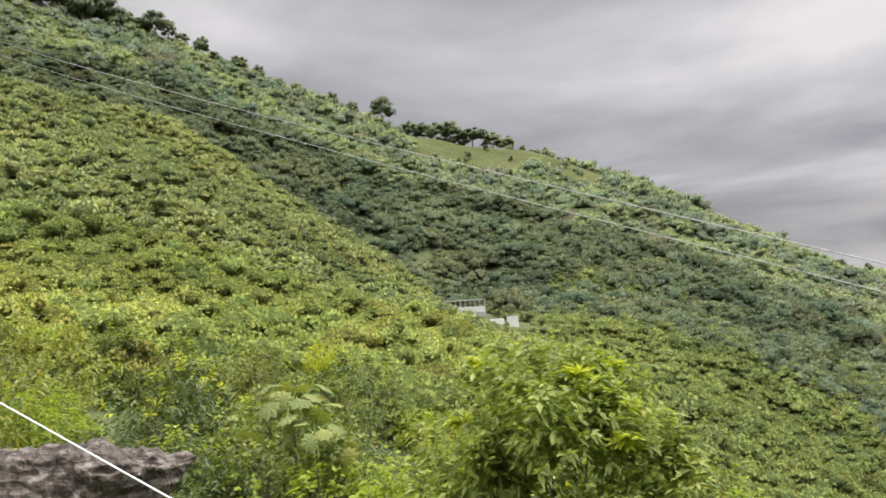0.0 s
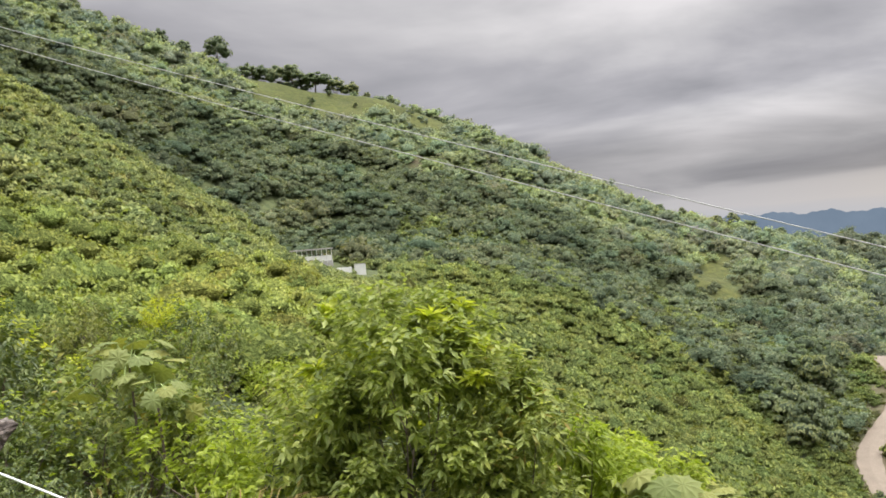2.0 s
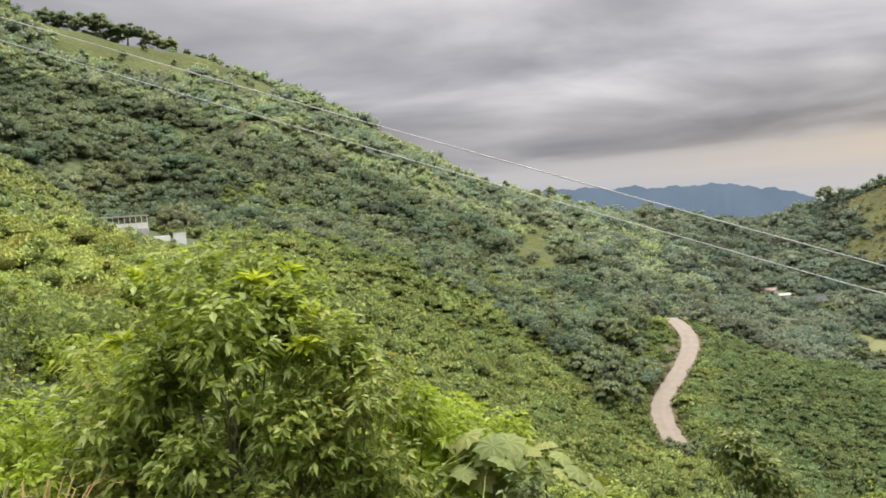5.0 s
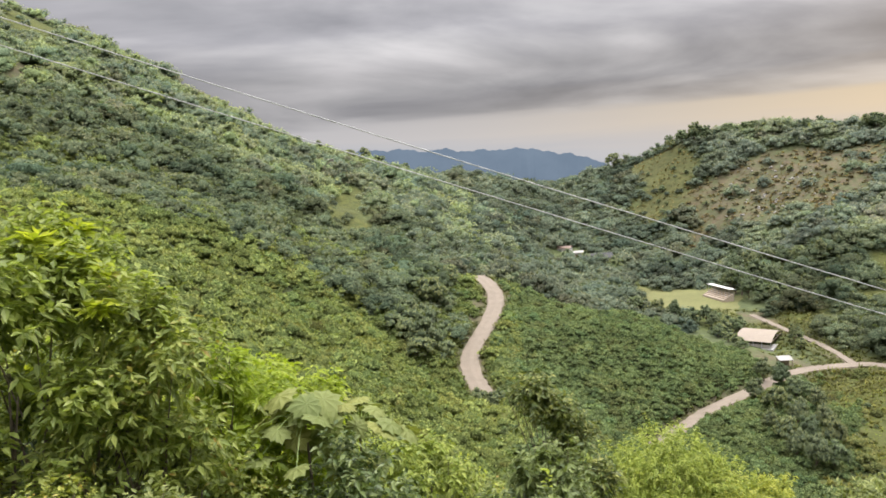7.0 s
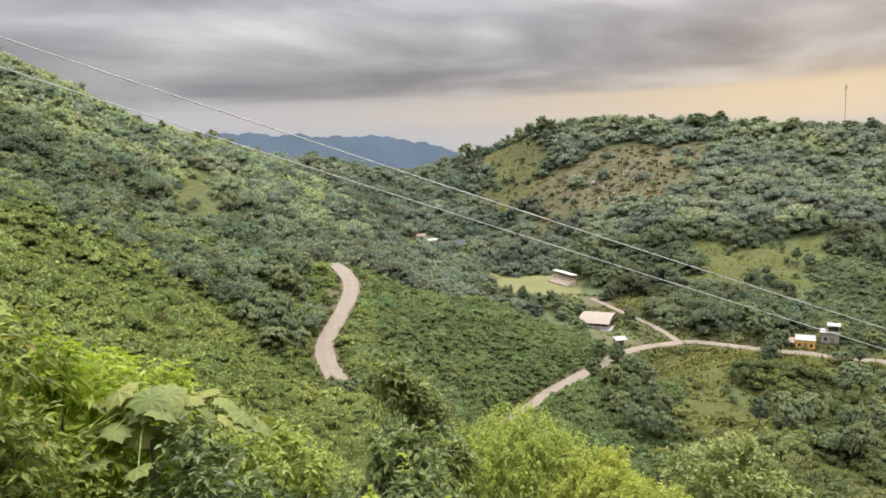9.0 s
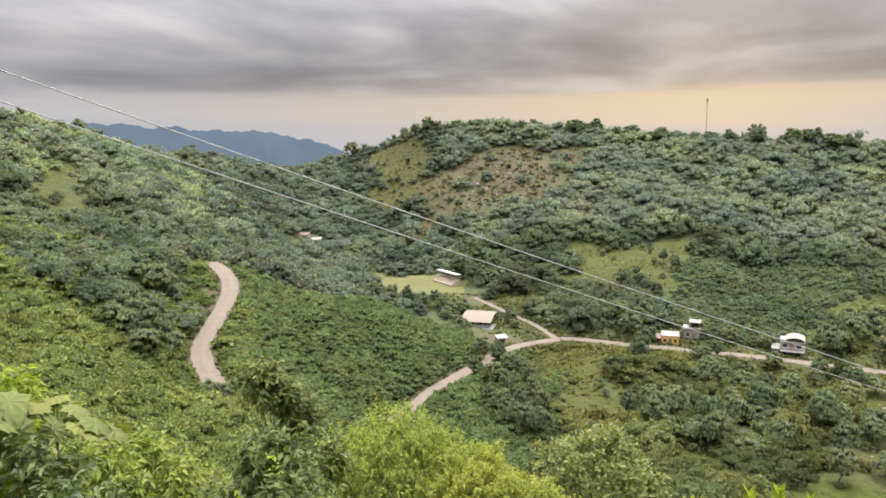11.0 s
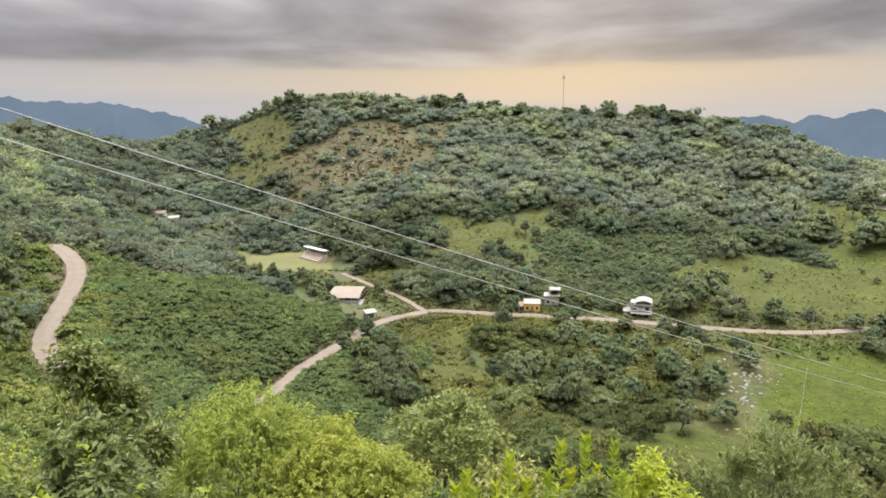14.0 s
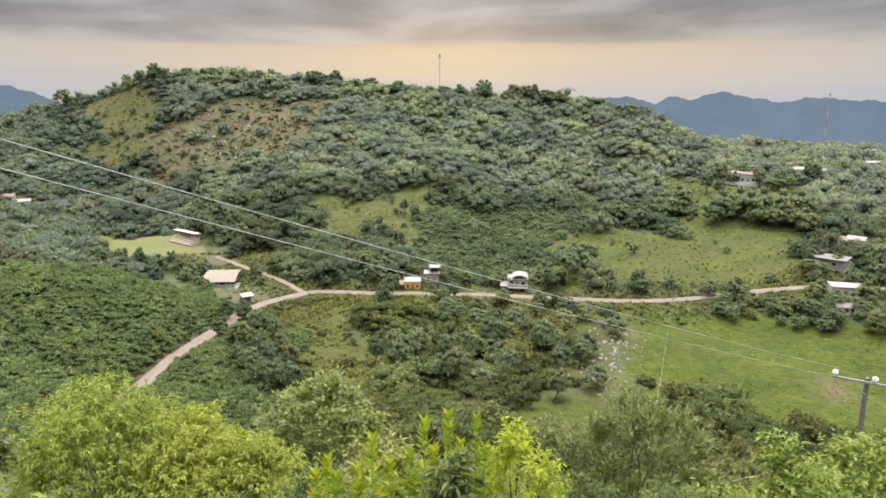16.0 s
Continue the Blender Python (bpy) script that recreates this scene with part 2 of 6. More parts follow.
section(8, (3, -2.6), (9, -5.2), (20, -6.6), (60, -6.2), (105, -4.2), (145, -2.2), (180, 4), (250, 33), (350, 87), (600, 20))
section(16, (3, -2.6), (9, -5.6), (20, -8.0), (60, -14), (120, -10), (200, 4.5), (270, 29), (340, 64), (600, 0))
section(23, (3, -2.6), (9, -6.0), (20, -9.0), (60, -19), (120, -18), (200, -7), (270, 13), (340, 37), (600, -20))
section(30, (3, -2.6), (9, -6.4), (20, -10), (60, -25), (120, -28), (200, -20.5), (270, -8), (340, 12), (600, -40))
section(38, (3, -2.7), (9, -6.6), (20, -11), (60, -31), (110, -41), (150, -39.5), (200, -32), (270, -21), (360, -1), (600, -60))
section(42, (3, -2.7), (9, -6.8), (20, -11.5), (60, -33), (110, -46), (140, -48), (175, -41), (215, -36), (270, -30), (330, -24), (410, -5), (600, -60))
section(46, (3, -2.7), (9, -6.9), (20, -12), (60, -34), (110, -47), (150, -47), (195, -37), (230, -40), (280, -42), (340, -34), (430, -13), (600, -60))
section(50, (3, -2.7), (9, -7.0), (20, -12), (60, -35), (100, -47), (140, -51), (190, -41), (225, -47), (270, -51), (330, -46), (400, -32), (470, -16), (650, -60))
section(56, (3, -2.7), (9, -7.2), (20, -12), (60, -36), (100, -51), (140, -57.5), (186, -45), (222, -52), (298, -54), (345, -46), (400, -26), (450, -6), (650, -60))
section(60, (3, -2.7), (9, -7.3), (20, -12), (60, -37), (100, -54), (150, -56.5), (186, -51), (220, -54.5), (298, -54), (345, -45), (390, -19), (430, 8), (650, -50))
section(64, (3, -2.7), (9, -7.4), (20, -12), (60, -38), (100, -55), (168, -56), (190, -55.5), (225, -55.5), (265, -55), (300, -50), (360, -24), (430, 7), (650, -50))
section(70, (3, -2.7), (9, -7.4), (20, -12), (60, -38), (100, -55), (140, -58), (195, -55.7), (235, -53), (290, -42), (350, -22), (420, 7), (650, -60))
section(78, (3, -2.7), (9, -7.4), (20, -12), (60, -38), (100, -55), (140, -59), (195, -56.5), (240, -51), (285, -43), (340, -25), (400, -1.5), (650, -60))
section(86, (3, -2.7), (9, -7.4), (20, -12), (60, -38), (100, -55), (140, -60), (195, -56.8), (240, -53), (280, -48), (330, -32), (390, -2.5), (650, -70))
section(94, (3, -2.7), (9, -7.4), (20, -12), (60, -38), (100, -56), (140, -60), (195, -57), (230, -56), (270, -53), (320, -41), (390, -8), (650, -70))
section(99, (3, -2.7), (9, -7.4), (20, -12), (60, -38), (100, -56), (140, -60), (198, -56.5), (230, -55), (270, -52.5), (330, -41), (400, -19), (650, -70))
section(104, (3, -2.7), (9, -7.4), (20, -12), (60, -38), (100, -56), (145, -60), (203, -55), (250, -52), (330, -40), (400, -36), (480, -32), (650, -70))
section(110, (3, -2.7), (9, -7.4), (20, -11.5), (60, -37), (100, -55), (145, -59.5), (215, -53), (270, -50), (330, -41), (400, -35), (480, -33), (650, -70))
section(118, (3, -2.7), (9, -7.2), (20, -11), (60, -36), (100, -54), (145, -59), (215, -52.5), (270, -49), (330, -42), (400, -38), (480, -35), (650, -70))
section(140, (3, -2.5), (20, -9), (60, -30), (100, -46), (145, -52), (270, -48), (400, -36), (480, -35), (650, -70))
section(160, (3, -2.0), (20, -3), (60, -6), (150, 0), (300, 30), (600, 40))
section(180, (3, -1.7), (20, 5), (60, 20), (150, 58), (300, 110), (600, 120))

RINGS = np.concatenate([np.linspace(0.5, 8, 9), np.geomspace(9, 100, 48), np.linspace(103, 480, 122), np.geomspace(490, 4700, 34)])
AZ = np.concatenate([np.arange(-180, -45, 3.0), np.arange(-45, 126, 0.5), np.arange(126, 180, 3.0), [180.0]])
N_AZ = len(AZ)


def blur(a, n, axis):
    k = np.hanning(2 * n + 3)[1:-1]
    k /= k.sum()
    pad = [(0, 0), (0, 0)]
    pad[axis] = (n, n)
    p = np.pad(a, pad, mode="edge")
    return np.apply_along_axis(lambda v: np.convolve(v, k, "valid"), axis, p)


def wave_noise(x, y, seed, octaves=4, base=60.0):
    """Smooth hills and hollows from sums of sines."""
    rs = np.random.RandomState(seed)
    out = np.zeros_like(x, dtype=float)
    for o in range(octaves):
        for _ in range(4):
            a, ph = rs.uniform(0, 2 * np.pi, 2)
            f = 2 * np.pi / (base / 1.9 ** o) * rs.uniform(0.7, 1.3)
            out += np.sin((x * np.cos(a) + y * np.sin(a)) * f + ph) / (2.0 ** o * 4)
    return out


def build_heights():
    prof = []
    for az, pts in SECTIONS:
        r, z = zip(*pts)
        r, z = (0,) + r + (900, 1600, 4700), (z[0],) + z + (-150, -290, -430)
        prof.append(np.interp(RINGS, r, z))
    prof = np.array(prof)
    angles = np.array([s[0] for s in SECTIONS])
    Z = np.array([np.interp(AZ, angles, prof[:, j]) for j in range(len(RINGS))]).T
    Z = blur(blur(Z, 5, 0), 4, 1)
    a = np.radians(AZ)[:, None]
    X, Y = np.sin(a) * RINGS, np.cos(a) * RINGS
    far = np.clip((RINGS - 25) / 120, 0, 1)[None, :]
    Z = Z + wave_noise(X, Y, 5, 4, 55.0) * 1.8 * far
    return X, Y, Z


GX, GY, GZ = build_heights()


def ground_z(x, y):
    """Height of the land, in metres against the eye."""
    x, y = np.asarray(x, float), np.asarray(y, float)
    r, az = np.hypot(x, y), np.degrees(np.arctan2(x, y))
    i = np.clip(np.interp(az, AZ, np.arange(N_AZ)), 0, N_AZ - 1.001)
    j = np.clip(np.interp(r, RINGS, np.arange(len(RINGS))), 0, len(RINGS) - 1.001)
    i0, j0 = i.astype(int), j.astype(int)
    u, v = i - i0, j - j0
    return GZ[i0, j0] * (1 - u) * (1 - v) + GZ[i0 + 1, j0] * u * (1 - v) + GZ[i0, j0 + 1] * (1 - u) * v + GZ[i0 + 1, j0 + 1] * u * v


def bearing(x, y):
    return np.degrees(np.arctan2(x, y))


def polar(az, r):
    return r * math.sin(radians(az)), r * math.cos(radians(az))


# roads: (heading, distance, height), laid as benches in the slope
ROADS = {
    "upper_road": (4.1, [(43.3, 137, -47.2), (42.8, 142, -46.3), (42.2, 148, -45.3), (42.0, 155, -44.4), (42.1, 161, -43.4), (42.8, 168, -42.2), (43.6, 176, -40.6), (44.2, 184, -38.9), (44.5, 193, -37.1), (44.1, 203, -35.3), (43.2, 219, -34.8)]),
    "valley_road": (3.3, [(56.0, 139, -58.0), (58.0, 147, -58.2), (60.8, 159, -57.0), (64.1, 172, -56.2), (66.8, 186, -55.8), (70.8, 195, -55.6), (73.0, 197, -56.0), (77.0, 196, -56.6), (81.0, 196, -56.9), (86.0, 196, -57.0), (92.0, 196, -57.2), (97.0, 197, -57.0), (101.0, 200, -56.2), (105.0, 207, -54.8), (110.0, 216, -53.0), (114.0, 222, -52.5), (120.0, 226, -52.0)]),
    "field_lane": (1.9, [(70.8, 195, -55.6), (69.1, 209, -55.6), (67.3, 221, -55.5), (65.4, 234, -55.2), (64.0, 245, -55.0)]),
}


def smooth_line(pts, step=1.5):
    """A curve through the points, even steps."""
    p = np.array([(*polar(a, r), z) for a, r, z in pts])
    q = [2 * p[0] - p[1], *p, 2 * p[-1] - p[-2]]
    out = []
    for k in range(1, len(q) - 2):
        n = max(2, int(np.linalg.norm(q[k + 1] - q[k]) / step))
        for t in np.arange(n) / n:
            out.append(0.5 * (2 * q[k] + (q[k + 1] - q[k - 1]) * t + (2 * q[k - 1] - 5 * q[k] + 4 * q[k + 1] - q[k + 2]) * t * t
                              + (3 * q[k] - q[k - 1] - 3 * q[k + 1] + q[k + 2]) * t ** 3))
    out.append(p[-1])
    return np.array(out)


ROAD_LINES = {k: (w, smooth_line(p)) for k, (w, p) in ROADS.items()}


def road_distance(x, y):
    """Distance to the nearest road's middle less its half width, and that road's height."""
    x, y = np.asarray(x, float), np.asarray(y, float)
    best, h = np.full(x.shape, 1e9), np.zeros(x.shape)
    for w, line in ROAD_LINES.values():
        for px, py, pz in line:
            d = np.hypot(x - px, y - py) - w / 2
            k = d < best
            best, h = np.where(k, d, best), np.where(k, pz, h)
    return best, h


def patch(az0, az1, r0, r1):
    return (az0 + az1) / 2, (az1 - az0) / 2, (r0 + r1) / 2, (r1 - r0) / 2


# open land: kind, share of dry grass, then the stretch of heading and distance
PATCHES = [
    ("grass", 0.0, 0.0, (96.8, 126, 130, 194)), ("grass", 0.45, 0.10, (70.3, 77.5, 126, 165)), ("grass", 0.45, 0.10, (68.2, 77.5, 160, 189)), ("grass", 0.4, 0.2, (76, 84, 178, 193)), ("grass", 0.4, 0.25, (83, 97, 166, 193)), ("grass", 0.2, 0.08, (79, 84, 114, 138)), ("grass", 0.2, 0.12, (89, 96, 112, 136)),
    ("grass", 0.45, 0.03, (72.0, 80, 244, 291)), ("grass", 0.35, 0.01, (90.5, 110.5, 208, 270)), ("grass", 0.25, 0.02, (100.0, 109.4, 262, 346)),
    ("grass", 0.2, 0.0, (54.6, 63, 232, 290)), ("grass", 0.3, 0.0, (-2.5, 8.5, 302, 358)), ("grass", 0.4, 0.15, (6, 14, 312, 345)), ("grass", 0.45, 0.3, (30.7, 34.8, 240, 302)),
    ("grass", 0.7, 0.12, (56.0, 60.5, 368, 440)), ("dirt", 0.8, 0.16, (60.0, 72.0, 335, 394)), ("dirt", 0.3, 0.0, (62.6, 65.5, 236, 250)), ("dirt", 0.2, 0.1, (64, 68, 190, 199)), ("grass", 0.4, 0.12, (65.2, 69, 205, 246)),
    ("grass", 0.75, 0.45, (93.2, 97.0, 138, 174)), ("grass", 0.3, 0.5, (70, 110, 194, 201)), ("dirt", 0.6, 0.3, (10.2, 11.8, 262, 286)), ("dirt", 0.4, 0.75, (40.4, 42.8, 180, 203)), ("dirt", 0.3, 0.0, (112.0, 113.7, 150, 158)),
]


def land_cover(x, y):
    """Shares of grass, dirt and dry grass, and how bare of plants the land is."""
    x, y = np.asarray(x, float), np.asarray(y, float)
    az, r = np.degrees(np.arctan2(x, y)), np.hypot(x, y)
    wob = wave_noise(x, y, 11, 4, 40.0) * 8.0 + wave_noise(x, y, 12, 3, 12.0) * 3.0
    grass, dirt, dry, bare = np.zeros(x.shape), np.zeros(x.shape), np.full(x.shape, 0.3), np.zeros(x.shape)
    for kind, d, plants, ext in PATCHES:
        ca, ha, cr, hr = patch(*ext)
        # how far inside the stretch, in metres, with a ragged edge
        inside = np.minimum(ha - np.abs(az - ca), 1e3) * np.pi / 180 * r
        inside = np.minimum(inside, hr - np.abs(r - cr)) + wob * min(1.0, hr / 22)
        k = np.clip(inside / 4.0 + 0.5, 0, 1)
        if kind == "grass":
            grass = np.maximum(grass, k)
        else:
            dirt = np.maximum(dirt, k * 0.8)
        bare = np.maximum(bare, k * (1 - plants))
        dry = np.where(k > 0.4, d, dry)
    return grass, dirt, dry, bare


def build_land():
    global GZ
    X, Y = GX, GY
    sel = (np.abs(AZ - 78) < 60)[:, None] & ((RINGS > 110) & (RINGS < 300))[None, :]
    d, h = np.full(X.shape, 1e3), np.zeros(X.shape)
    d[sel], h[sel] = road_distance(X[sel], Y[sel])
    k = np.clip(1 - (d - 0.8) / 5.0, 0, 1)
    k = k * k * (3 - 2 * k)
    GZ = GZ * (1 - k) + (h - 0.12) * k
    # the ball field is level
    ca, ha, cr, hr = patch(55.3, 64.0, 234, 291)
    az = np.broadcast_to(AZ[:, None], X.shape)
    rr = np.broadcast_to(RINGS[None, :], X.shape)
    f = np.clip(np.minimum((ha - np.abs(az - ca)) * np.pi / 180 * rr, hr - np.abs(rr - cr)) / 5, 0, 1)
    GZ = GZ * (1 - f) + (-54.4) * f
    grass, dirt, dry, _ = land_cover(X, Y)
    shoulder = np.clip(1 - (d - 0.5) / 3.2, 0, 1)
    dirt = np.maximum(dirt, shoulder * 0.9)
    GZ[0] = GZ[-1] = (GZ[0] + GZ[-1]) / 2
    n, m = X.shape
    verts = np.stack([X, Y, GZ + EYE_Z], -1).reshape(-1, 3)
    verts[(n - 1) * m:, :2] = verts[:m, :2]
    verts = np.concatenate([verts, [[0, 0, GZ[:, 0].mean() + EYE_Z]]])
    idx = np.arange(n * m).reshape(n, m)
    quads = np.stack([idx[:-1, :-1], idx[:-1, 1:], idx[1:, 1:], idx[1:, :-1]], -1).reshape(-1, 4)
    me = bpy.data.meshes.new("ground")
    fan = [(n * m, int(idx[i + 1, 0]), int(idx[i, 0])) for i in range(n - 1)]
    me.from_pydata(verts.tolist(), [], quads[:, ::-1].tolist() + fan)
    at = me.attributes.new("cover", "FLOAT_COLOR", "POINT")
    rgba = np.concatenate([np.stack([grass, dirt, dry, np.ones_like(dry)], -1).reshape(-1), [0, 0, 0.3, 1]])
    at.data.foreach_set("color", rgba.astype(np.float32))
    me.polygons.foreach_set("use_smooth", np.ones(len(me.polygons), bool))
    me.materials.append(M_GROUND)
    ob = new("ground", me)
    return tagged(ob, "overgrown green hillside falling to a valley with pastures", "ground", kind="structure")


build_land()


def build_roads():
    for name, (w, line) in ROAD_LINES.items():
        bm = bmesh.new()
        rows = []
        rs = random.Random(len(line))
        for k in range(len(line)):
            t = line[min(k + 1, len(line) - 1)] - line[max(k - 1, 0)]
            side = Vector((t[1], -t[0], 0)).normalized()
            p = Vector(line[k]) + Vector((0, 0, EYE_Z))
            row = []
            for s, dz in ((-0.56, -0.35), (-0.5, 0.02), (-0.22, -0.02), (0, 0.05), (0.22, -0.02), (0.5, 0.02), (0.56, -0.35)):
                jit = rs.uniform(-0.18, 0.18) if abs(s) > 0.4 else 0
                row.append(bm.verts.new(p + side * (s * w + jit) + Vector((0, 0, dz + 0.1))))
            rows.append(row)
        for a, b in zip(rows, rows[1:]):
            for i in range(6):
                bm.faces.new((a[i], b[i], b[i + 1], a[i + 1]))
        bmesh.ops.recalc_face_normals(bm, faces=bm.faces)
        me = bpy.data.meshes.new("road")
        bm.to_mesh(me)
        bm.free()
        me.materials.append(M_ROAD)
        tagged(new(name, me), "pale beige unpaved road winding through green hills", "road", kind="structure")


build_roads()


def playing_field():
    """The level ball field: a mown sheet with a ragged edge, just above the land."""
    bm = bmesh.new()
    rows = []
    for i in range(29):
        row = []
        for j in range(25):
            u, v = i / 28, j / 24
            a, r = 55.6 + 7.6 * u, 238 + 49 * v
            edge = min(u, 1 - u, v, 1 - v)
            x, y = polar(a, r)
            wob = 1.6 * math.sin(x * 0.35) * math.cos(y * 0.31) * (edge < 0.02)
            x, y = polar(a + wob * 0.25, r + wob)
            row.append(bm.verts.new((x, y, float(ground_z(x, y)) + EYE_Z + 0.07 - 0.12 * (edge < 0.01))))
        rows.append(row)
    for a, b in zip(rows, rows[1:]):
        for j in range(24):
            bm.faces.new((a[j], a[j + 1], b[j + 1], b[j]))
    bmesh.ops.recalc_face_normals(bm, faces=bm.faces)
    me = bpy.data.meshes.new("playing_field")
    bm.to_mesh(me)
    bm.free()
    me.materials.append(plain_material("dry_mown_grass", (0.125, 0.125, 0.042), 0.95, vary=0.22, scale=0.12))
    tagged(new("playing_field", me), "level yellow-green mown grass ball field", "field", kind="structure")


playing_field()

# ======== foliage in bulk ========


def leaf_card(rs, n, dirs, size, flop=0.6):
    """n quads folded along their length, facing roughly along dirs."""
    nrm = dirs + rs.normal(0, flop, (n, 3))
    nrm /= np.linalg.norm(nrm, axis=1, keepdims=True)
    ref = rs.normal(0, 1, (n, 3))
    u = np.cross(nrm, ref)
    u /= np.linalg.norm(u, axis=1, keepdims=True)
    v = np.cross(nrm, u)
    s = size * rs.uniform(0.6, 1.35, (n, 1))
    return u * s, v * s * 0.62, nrm * s * 0.22


def facing(V, F, N):
    """Turns each face so that its front looks the way of its corners' normals."""
    a, b, c = V[F[:, 0]], V[F[:, 1]], V[F[:, 2]]
    back = (np.cross(b - a, c - a) * N[F[:, 0]]).sum(1) < 0
    F = F.copy()
    F[back] = F[back][:, ::-1]
    return F


def crown_cloud(rs, leaves, clumps, leaf, flat=0.8, droop=0.0, three=True, tier=1.0):
    """A crown of radius one, base at z=0: leaf blades on uneven clumps, rounded off by their normals."""
    k = np.arange(clumps) + 0.5
    a, up = k * 2.39996 + rs.uniform(0, 6.28), k / clumps * 1.25 - 0.25 + rs.uniform(-0.08, 0.08, clumps)
    up = np.clip(up, -0.4, 0.98)
    cd = np.stack([np.cos(a) * np.sqrt(1 - up * up), np.sin(a) * np.sqrt(1 - up * up), up], 1)
    cc = cd * rs.uniform(0.45, 0.82, (clumps, 1))
    cr = rs.uniform(0.22, 0.58, clumps) * (11 / max(clumps, 11)) ** 0.3
    which = rs.randint(0, clumps, leaves)
    d = rs.normal(0, 1, (leaves, 3)) + cd[which] * 0.9
    d[:, 2] += 0.45
    d /= np.linalg.norm(d, axis=1, keepdims=True)
    d[:, 2] = np.where(tier < 1, np.abs(d[:, 2]) * 0.9 - 0.15, d[:, 2])
    p = cc[which] + d * cr[which][:, None] * rs.uniform(0.8, 1.12, (leaves, 1)) * np.array([1.15, 1.15, tier])
    p[:, 2] = (p[:, 2] + 0.55) * flat
    u, v, f = leaf_card(rs, leaves, d * 0.8 + np.array([0, 0, 0.5 - droop]), leaf, 0.42)
    soft = d * 0.65 + cd[which] * 0.35 + np.array([0, 0, 0.5]) + rs.normal(0, 0.34, (leaves, 3))
    soft /= np.linalg.norm(soft, axis=1, keepdims=True)
    lumps = [(cc[k] + [0, 0, 0.55], cr[k]) for k in range(clumps)]
    if three:
        V = np.stack([p - u - v * 0.8, p + u - f, p - u * 0.4 + v * 1.3], 1).reshape(-1, 3)
        F, n = np.arange(leaves * 3).reshape(-1, 3), 3
    else:
        V = np.stack([p - u, p - v * 0.9 - f, p + u, p + v * 0.9 - f], 1).reshape(-1, 3)
        F, n = np.arange(leaves * 4).reshape(-1, 4), 4
    N = np.repeat(soft, n, 0)
    return V, facing(V, F, N), N, lumps


def lump_bodies(rs, lumps, flat, tier, full=0.82, fine=True):
    """The closed inside of each clump of leaves: small uneven bodies of eight (or twenty) faces."""
    bm = bmesh.new()
    bmesh.ops.create_icosphere(bm, subdivisions=1, radius=1.0)
    bm.verts.index_update()
    ball = np.array([w.co[:] for w in bm.verts]), np.array([[w.index for w in fc.verts] for fc in bm.faces])
    bm.free()
    octa = np.array([(1, 0, 0), (0, 1, 0), (-1, 0, 0), (0, -1, 0), (0, 0, 1), (0, 0, -1)], float), np.array([(0, 1, 4), (1, 2, 4), (2, 3, 4), (3, 0, 4), (1, 0, 5), (2, 1, 5), (3, 2, 5), (0, 3, 5)])
    shape, faces = ball if fine else octa
    V, F, N = [], [], []
    for k, (c, rad) in enumerate(lumps):
        a = rs.uniform(0, 6.28)
        turn = np.array([[math.cos(a), -math.sin(a), 0], [math.sin(a), math.cos(a), 0], [0, 0, 1]])
        w = shape @ turn.T * rs.uniform(0.75, 1.25, (len(shape), 1)) * rad * full * (1.0 if fine else 1.12) * np.array([1.15, 1.15, tier])
        n = w / np.linalg.norm(w, axis=1, keepdims=True) + np.array([0, 0, 0.6])
        w = w + np.asarray(c)
        w[:, 2] *= flat
        V.append(w)
        N.append(n / np.linalg.norm(n, axis=1, keepdims=True))
        F.append(faces + k * len(shape))
    return np.concatenate(V), np.concatenate(F), np.concatenate(N)


def library(seed, n, leaves, clumps, leaf, flat=0.8, three=True, tier=1.0, full=0.82, fine=True):
    rs = np.random.RandomState(seed)
    out = []
    for _ in range(n):
        V, F, N, lumps = crown_cloud(rs, leaves, clumps, leaf, flat, three=three, tier=tier)
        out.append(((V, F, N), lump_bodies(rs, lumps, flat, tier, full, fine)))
    return out


